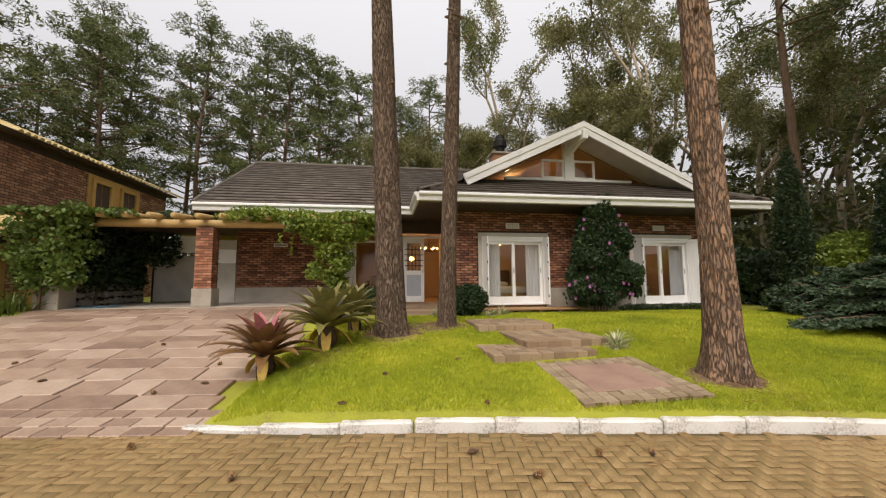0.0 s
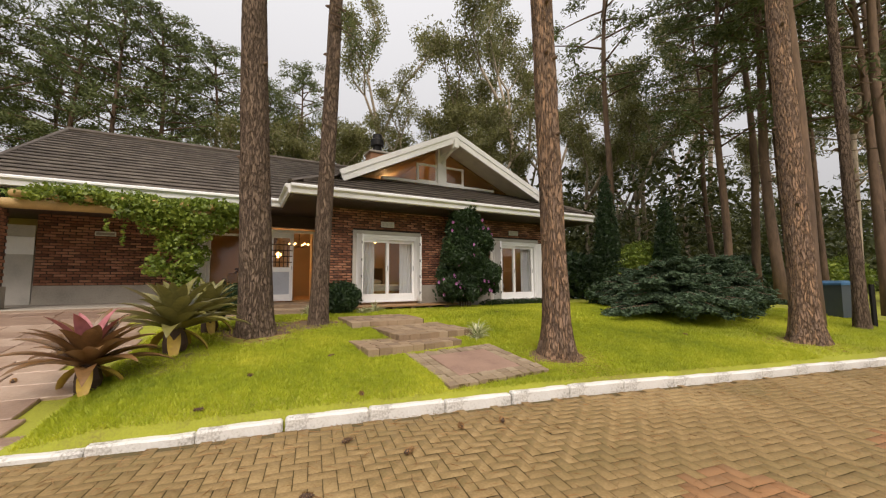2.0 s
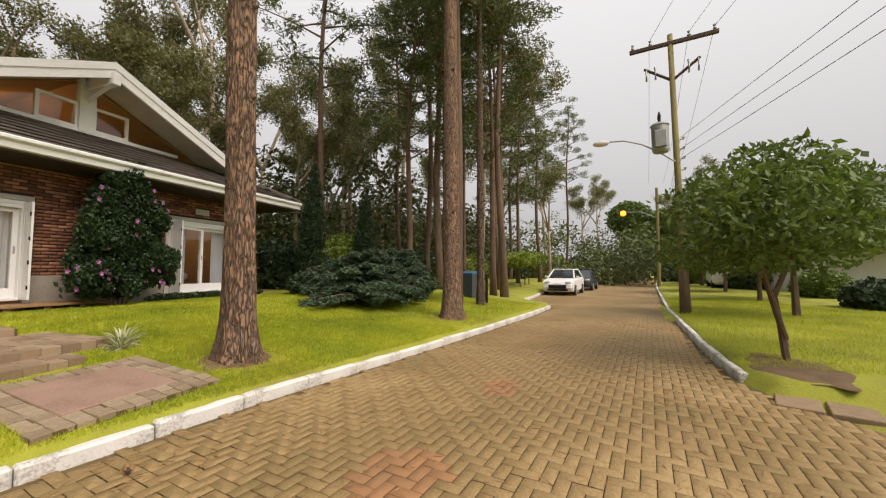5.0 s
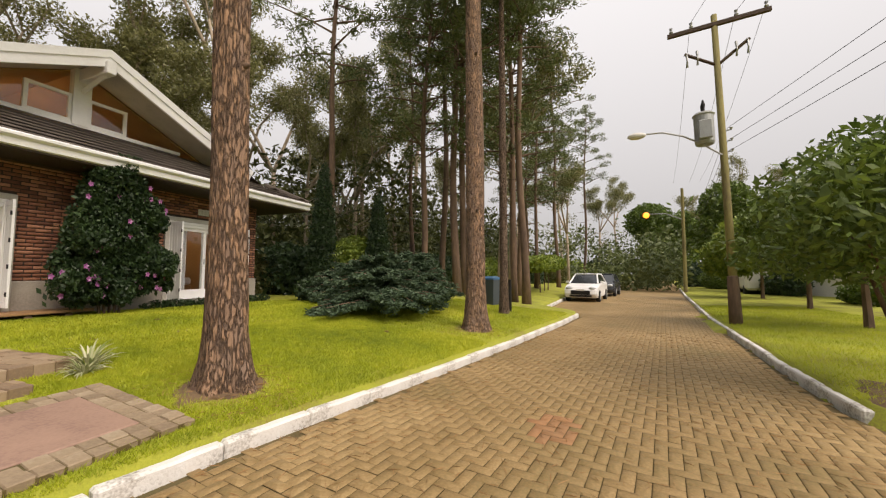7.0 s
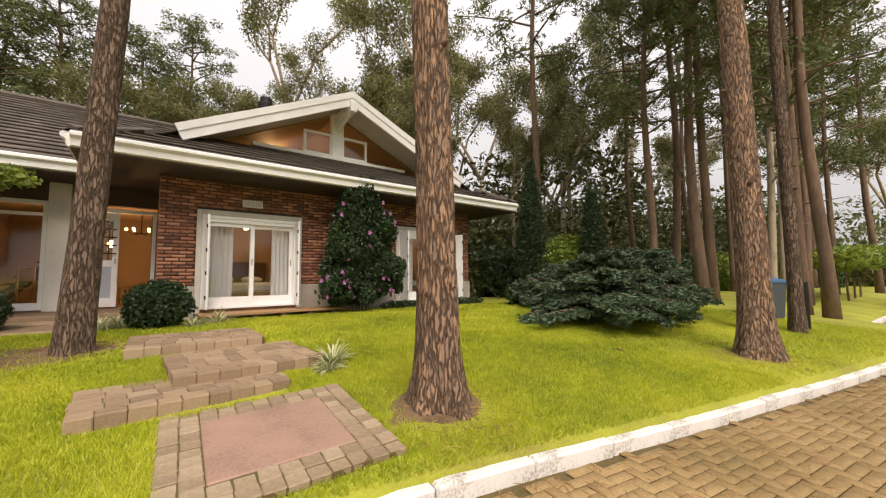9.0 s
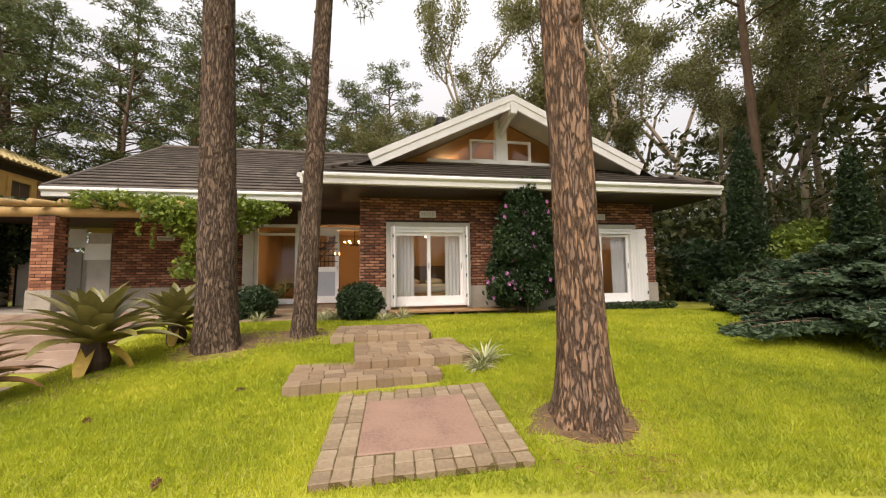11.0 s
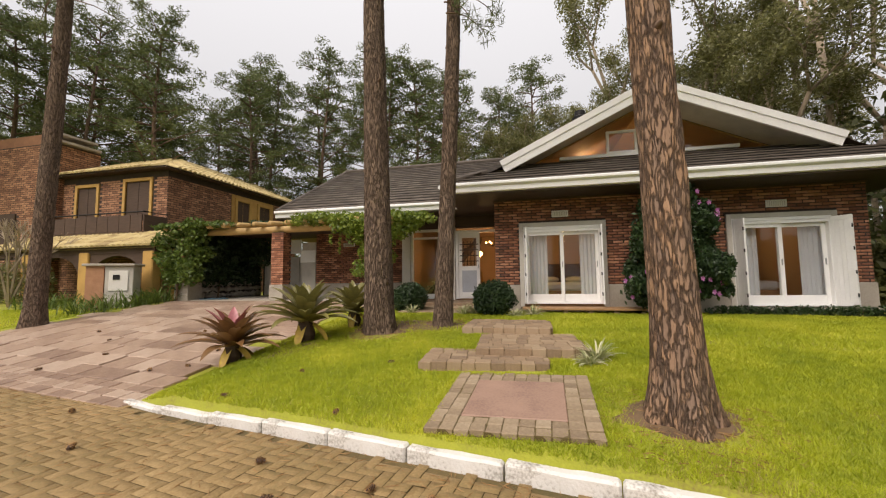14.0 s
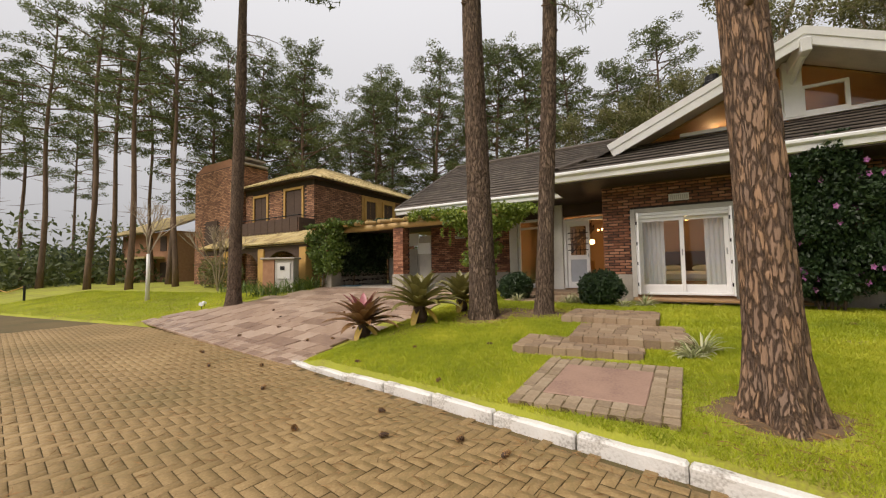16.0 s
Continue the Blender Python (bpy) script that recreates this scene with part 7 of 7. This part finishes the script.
part("lamp_head", bm, M_WHITED, lamp, smooth=True)
lamp2 = thing("street_lamp", "distant street lamp with a lit orange bulb", "street lamp", pose(34, -5.6, 0))
bm = bmesh.new()
tube(bm, [(0, 0, 0), (0, 0, 8)], [0.14, 0.1], 10)
part("post", bm, M_POLE, lamp2)
bm = bmesh.new()
tube(bm, [(0, 0, 5.6), (-0.2, 1.2, 6.1), (-0.3, 2.3, 6.1)], [0.03] * 3, 6)
part("arm", bm, M_GREY, lamp2)
bm = bmesh.new()
bmesh.ops.create_uvsphere(bm, u_segments=12, v_segments=8, radius=0.22, matrix=Matrix.Translation((-0.3, 2.5, 6.02)))
part("bulb", bm, glow("sodium_bulb", (1.0, 0.28, 0.03), 3), lamp2, smooth=True)
wires = thing("overhead_wires", "black power lines strung along the road", "power lines", group="")
for y0, z0 in ((-1.15, 8.75), (-0.5, 8.75), (0.55, 8.75), (-0.2, 5.5), (-0.2, 5.15), (-0.2, 4.85)):
    bm = bmesh.new()
    a = Vector((13.4 + 0.14 * y0, -2.4 + y0, z0))
    for b in (Vector((-20, -6.5 + y0, z0 + 0.2)), Vector((34, -5.6 + y0, z0 - 0.3))):
        pts = [a.lerp(b, t) - Vector((0, 0, 0.5 * math.sin(t * math.pi))) for t in np.linspace(0, 1, 13)]
        tube(bm, pts, [0.006] * 13, 5)
    part("wire", bm, M_STEEL, wires)


# ---- parked cars ----
M_CARW = mat("white_car_paint", (0.84, 0.84, 0.83), 0.3, 0.04, 2, 20, 0)
M_CARD = mat("dark_car_paint", (0.05, 0.055, 0.06), 0.2, 0.1, 2, 20, 0)
M_RUB = mat("tyre_rubber", (0.02, 0.02, 0.02), 0.85, 0.2, 10, 60, 0.2)
M_LENS = mat("headlight_lens", (0.55, 0.57, 0.58), 0.15, 0.1, 5, 20, 0)


def parked_car(paint, label, m):
    c = thing("parked_car", label, "car", m, group="cars in the parking bay")
    prof = [(-1.98, 0.28), (-2.06, 0.46), (-2.03, 0.64), (-1.9, 0.78), (-1.6, 0.88), (-1.0, 0.98), (0.5, 1.0), (1.85, 1.02), (1.98, 0.9), (2.04, 0.6), (2.0, 0.35), (1.9, 0.25), (-1.85, 0.22)]
    bm = bmesh.new()
    cols = []
    for y, s in ((-0.83, 0.86), (-0.80, 0.95), (-0.62, 1.0), (0.62, 1.0), (0.80, 0.95), (0.83, 0.86)):
        cols.append([bm.verts.new((x * (0.95 if s < 0.9 else 0.985 if s < 1 else 1), y, 0.55 + (z - 0.55) * s)) for x, z in prof])
    for a, b in zip(cols, cols[1:]):
        for i in range(len(prof)):
            j = (i + 1) % len(prof)
            bm.faces.new((a[i], a[j], b[j], b[i]))
    bm.faces.new(cols[0][::-1])
    bm.faces.new(cols[-1])
    bmesh.ops.recalc_face_normals(bm, faces=bm.faces)
    bmesh.ops.bevel(bm, geom=[e for e in bm.edges if e.calc_face_angle(0) > 0.6], offset=0.05, segments=2, affect="EDGES")
    part("body", bm, paint, c)
    bm = bmesh.new()
    lo = [(-1.1, -0.74, 0.96), (1.85, -0.74, 1.0), (1.85, 0.74, 1.0), (-1.1, 0.74, 0.96)]
    hi = [(-0.25, -0.58, 1.45), (1.35, -0.58, 1.47), (1.35, 0.58, 1.47), (-0.25, 0.58, 1.45)]
    vl, vh = [bm.verts.new(p) for p in lo], [bm.verts.new(p) for p in hi]
    for i in range(4):
        bm.faces.new((vl[i], vl[(i + 1) % 4], vh[(i + 1) % 4], vh[i]))
    bm.faces.new(vh)
    part("cabin_glass", bm, mat("dark_car_window", (0.03, 0.035, 0.04), 0.08, 0.1, 2, 20, 0), c)
    bm = bmesh.new()
    box(bm, -0.28, 1.38, -0.61, 0.61, 1.44, 1.51, 0.03)
    part("roof", bm, paint, c)
    for a, b in ((0, 0), (1, 1), (2, 2), (3, 3)):
        bm = bmesh.new()
        tube(bm, [lo[a], hi[b]], [0.045, 0.04], 6)
        part("roof_pillar", bm, paint, c)
    for x in (-1.25, 1.25):
        for y in (-0.78, 0.78):
            w = thing("wheel", "", "", pose(x, y, 0.31, 90, 0, 0))
            w.parent = c
            bm = bmesh.new()
            tube(bm, [(0, 0, -0.1), (0, 0, -0.08), (0, 0, 0.08), (0, 0, 0.1)], [0.27, 0.31, 0.31, 0.27], 24)
            part("tyre", bm, M_RUB, w)
            bm = bmesh.new()
            tube(bm, [(0, 0, -0.11), (0, 0, 0.11)], [0.19, 0.19], 16)
            part("rim", bm, M_GREY, w)
    for s in (-1, 1):
        bm = bmesh.new()
        bmesh.ops.create_uvsphere(bm, u_segments=12, v_segments=8, radius=0.5, matrix=Matrix.Translation((-1.93, s * 0.58, 0.74)) @ Matrix.Diagonal((0.22, 0.36, 0.17, 1)))
        part("headlight", bm, M_LENS, c, "clear headlight", smooth=True)
        part("wing_mirror", boxes((-0.85, -0.72, s * 0.9 - 0.08, s * 0.9 + 0.08, 0.98, 1.1), bevel=0.02), paint, c)
    part("grille", boxes((-2.085, -2.02, -0.48, 0.48, 0.40, 0.62), bevel=0.02), M_STEEL, c, "black front grille")
    part("lower_grille", boxes((-2.06, -2.0, -0.55, 0.55, 0.28, 0.38), bevel=0.01), M_STEEL, c)
    part("number_plate", boxes((-2.085, -2.07, -0.2, 0.2, 0.60, 0.69)), M_WHITED, c)
    return c


parked_car(M_CARW, "white hatchback with black grille parked beside the road", pose(24.2, 1.2, -0.01, 0, 0, -9))
parked_car(M_CARD, "dark grey car parked behind the white one", pose(30.2, 0.1, -0.01, 0, 0, -9))

# bins
for k, (x, y) in enumerate(((13.6, 4.1), (14.1, 4.3))):
    b = thing("rubbish_bin", "dark grey wheeled bin with a blue lid among the trees", "bin", pose(x, y, float(ground_z(x, y)), 0, 0, 20 + 15 * k), group="bins among the trees")
    bm = bmesh.new()
    tube(bm, [(0, 0, 0.02), (0, 0, 0.85)], [0.27, 0.34], 4)
    part("body", bm, mat("bin_grey", (0.06, 0.075, 0.09), 0.5, 0.1, 3, 30, 0), b)
    bm = bmesh.new()
    tube(bm, [(0, 0, 0.85), (0, 0, 0.9), (0, 0, 0.94)], [0.37, 0.36, 0.25], 4)
    part("lid", bm, mat("bin_blue", (0.04, 0.12, 0.22), 0.4, 0.1, 3, 30, 0), b, "blue plastic lid")
pst = thing("marker_post", "blue topped marker post at the lawn's end", "post", pose(12.6, 3.3, 0.3))
bm = bmesh.new()
tube(bm, [(0, 0, -0.1), (0, 0, 1.0)], [0.05, 0.05], 8)
part("post", bm, M_STEEL, pst)

# ---- across the road ----
def leafy_tree(x, y, label, trunks, blobs, seed, per, size, leafm):
    return leafy_mass("garden_tree", label, "tree", Matrix.Translation((x, y, float(ground_z(x, y)))), blobs, seed, leafm, per, size, trunks, 2.6, "trees across the road")


leafy_tree(7.0, -2.35, "small multi-stemmed tree with feathery green foliage by the kerb", [((0, 0, -0.05), (0.05, 0.1, 1.0), 0.055), ((0.05, 0.1, 0.9), (0.3, -0.5, 2.2), 0.04), ((0, 0, 0.3), (-0.3, 0.5, 1.9), 0.035), ((0, 0, 0.2), (0.6, 0.2, 2.0), 0.035)],
           [((0, 0, 2.1), (1.2, 1.2, 0.75)), ((0.7, -0.5, 2.5), (1.0, 1.0, 0.6)), ((-0.7, 0.7, 2.15), (0.9, 0.9, 0.6)), ((0.2, 0.3, 1.6), (1.3, 1.3, 0.4)), ((0.9, -1.2, 2.2), (1.0, 1.0, 0.6)), ((-0.1, 0.1, 2.75), (0.7, 0.7, 0.4))], 501, 480, 0.06, M_VINE)
leafy_tree(13.3, -5.2, "broad leafy tree across the road", [((0, 0, -0.05), (0.1, 0, 1.6), 0.11), ((0.1, 0, 1.5), (0.8, 0.5, 2.8), 0.06), ((0.1, 0, 1.5), (-0.7, -0.2, 2.8), 0.06)],
           [((0, 0, 2.9), (1.9, 1.9, 1.1)), ((1.2, 0.8, 2.6), (1.4, 1.4, 0.9)), ((-1.3, 0.3, 2.5), (1.2, 1.2, 0.8))], 502, 600, 0.085, M_VINE)
leafy_tree(19, -6.5, "dark leafy tree across the road", [((0, 0, -0.05), (0, 0, 1.6), 0.1)], [((0, 0, 2.6), (2.0, 2.0, 1.2)), ((1.5, -1, 2.2), (1.5, 1.5, 1.0))], 503, 260, 0.13, M_LEAFD)
leafy_tree(26, -7.5, "green leafy tree across the road", [((0, 0, -0.05), (0, 0, 1.8), 0.1)], [((0, 0, 2.9), (2.2, 2.2, 1.6)), ((1.5, 1, 2.2), (1.5, 1.5, 1.2))], 504, 220, 0.15, M_LEAFG)
leafy_tree(36, -9.0, "tall rounded tree at the end of the road", [((0, 0, -0.05), (0, 0, 3), 0.15)], [((0, 0, 4.0), (2.4, 2.4, 2.6)), ((0, 0, 6.6), (2.0, 2.0, 1.8))], 505, 200, 0.18, M_VINE)
leafy_tree(58, -8.6, "tall rounded tree closing the road's far end", [((0, 0, -0.05), (0, 0, 4), 0.2)], [((0, 0, 5.0), (3.6, 3.6, 3.5)), ((1, 2, 8.6), (3.0, 3.0, 2.6)), ((-1, -2, 7.4), (2.6, 2.6, 2.2))], 506, 130, 0.25, M_VINE)
for k, (x, y, s) in enumerate(((16, -8.5, 0.7), (22, -10, 0.9), (30, -10, 1.1), (41, -10, 1.6), (48, -9.5, 1.8), (13, -11, 0.6))):
    leafy_mass("border_shrub", "rounded green shrub bordering the lawn across the road", "shrub", Matrix.Translation((x, y, 0.2)), [((0, 0, s * 0.6), (s * 1.4, s, s * 0.8)), ((s, 0, s * 0.5), (s, s, s * 0.6))], 520 + k, (M_LEAFD, M_VINE)[k % 2], 420, 0.09, group="shrubs across the road")
rh = thing("far_bungalow", "low white bungalow with a shaded veranda across the lawn", "house", pose(30, -17, 0.2, 0, 0, 30))
part("wall", boxes((-5, 5, 0, 5, 0, 2.7)), M_WHITED, rh)
part("roof", prism(bmesh.new(), [(-6, 2.7), (6, 2.7), (4, 4.0), (-4, 4.0)], -1.2, 6), M_TILE, rh)
for x in (-4.5, -1.5, 1.5, 4.5):
    part("post", boxes((x - 0.12, x + 0.12, -1.0, -0.78, 0, 2.7)), M_WHITED, rh)
for x in (-3.2, 0, 3.0):
    part("window", boxes((x - 0.6, x + 0.6, -0.04, 0.0, 0.8, 2.1)), M_DARKW, rh)
van = thing("white_van", "white van parked far off behind the trees", "van", pose(33, -9.6, 0.1, 0, 0, -10))
bm = bmesh.new()
box(bm, -2.2, 2.2, -0.9, 0.9, 0.35, 2.0, 0.15)
part("body", bm, M_WHITED, van)
for x in (-1.4, 1.4):
    bm = bmesh.new()
    tube(bm, [(x, -0.92, 0.33), (x, 0.92, 0.33)], [0.33, 0.33], 16)
    part("wheel", bm, M_RUB, van)
fs = thing("stone_slabs", "broken dark paving slabs at the edge of the lawn", "paving", pose(5.2, -1.9, 0.01, 0, 0, -20))
rq = random.Random(6)
for i in range(5):
    for j in range(3):
        ob = part("slab", boxes((i * 0.5, i * 0.5 + 0.46, -j * 0.42, -j * 0.42 + 0.38, -0.06, rq.uniform(0.0, 0.02)), bevel=0.01), M_COB, fs)

# ---- road paving: herringbone blocks ----
def road_blocks():
    """Blocks of 0.20 x 0.10 m in herringbone bond between the kerbs."""
    A = radians(-9)
    ca, sa = math.cos(A), math.sin(A)
    r = random.Random(2)
    W = 0.102
    cells = []
    for i in range(-130, 310):
        for j in range(-90, 100):
            k = (i - j) % 4
            if k not in (0, 3):
                continue
            cx, cy = ((i + 1.0) * W, (j + 0.5) * W) if k == 0 else ((i + 0.5) * W, (j + 1.0) * W)
            x, y = ca * cx - sa * cy, sa * cx + ca * cy + 2.0
            if not (-12 < x < 28) or not (float(far_kerb_y(x)) + 0.06 < y < float(kerb_y(x)) - 0.06) or y < (-3.2 if x < 14 else -5):
                continue
            cells.append((x, y, A + (0 if k == 0 else math.pi / 2)))
    return cells


cells = road_blocks()
rk = random.Random(14)
near = [c for c in cells if 0.6 < c[0] < 3.4 and 2.55 < c[1] < 3.6][:300]
chosen = set(near)
rest = [c for c in cells if c not in chosen]
L2, W2b, E = 0.0985, 0.0475, 0.005
base = np.array([(-L2, -W2b, -0.006), (L2, -W2b, -0.006), (L2, W2b, -0.006), (-L2, W2b, -0.006), (-L2 + E, -W2b + E, 0), (L2 - E, -W2b + E, 0), (L2 - E, W2b - E, 0), (-L2 + E, W2b - E, 0)])
bf = np.array([(4, 5, 6, 7), (0, 1, 5, 4), (1, 2, 6, 5), (2, 3, 7, 6), (3, 0, 4, 7)])
n = len(rest)
P = np.array(rest)
c, s = np.cos(P[:, 2])[:, None], np.sin(P[:, 2])[:, None]
rngp = np.random.default_rng(3)
dz = rngp.uniform(-0.002, 0.002, (n, 1)) + 0.004
V = np.stack([base[None, :, 0] * c - base[None, :, 1] * s + P[:, 0:1], base[None, :, 0] * s + base[None, :, 1] * c + P[:, 1:2], base[None, :, 2] + dz + base[None, :, 0] * rngp.normal(size=(n, 1)) * 0.008], -1).reshape(-1, 3)
F = (bf[None] + (np.arange(n) * 8)[:, None, None]).reshape(-1, 4)
odd = ((P[:, 0] - 2.75) / 0.42) ** 2 + ((P[:, 1] - 1.62) / 0.30) ** 2 < 1
odd |= ((P[:, 0] - 4.97) / 0.34) ** 2 + ((P[:, 1] - 1.37) / 0.22) ** 2 < 1
odd = np.repeat(odd, 5)
tagged(raw("pavers", V, F[~odd], M_PAVER, road), kind="stuff")
tagged(raw("repair_pavers", V, F[odd], M_REDPAV, road), kind="stuff")
rngp = np.random.default_rng(8)
cs = []
for k in range(5200):
    x = rngp.uniform(-6, 12)
    y = float(kerb_y(x)) - (0.05 + 5.0 * rngp.random() ** 1.6)
    if y > float(far_kerb_y(x)) + 0.1:
        cs.append((x, y, 0.011))
tagged(crown("road_needles", None, M_LITTER, [leaf_cards(cs, (0.03, 0.03, 0.002), 1, 0.055, rngp, 0.985, 18.0)]), "dry pine needles strewn over the road", "litter", kind="stuff")
me = None
for x, y, a in near:
    if me is None:
        ob = raw("paver", base, bf, M_PAVER1, road)
        me = ob.data
    else:
        ob = new("paver", me)
        ob.parent = road
    ob.matrix_basis = pose(x, y, 0.004 + rk.uniform(-0.004, 0.004), 0, 0, math.degrees(a))
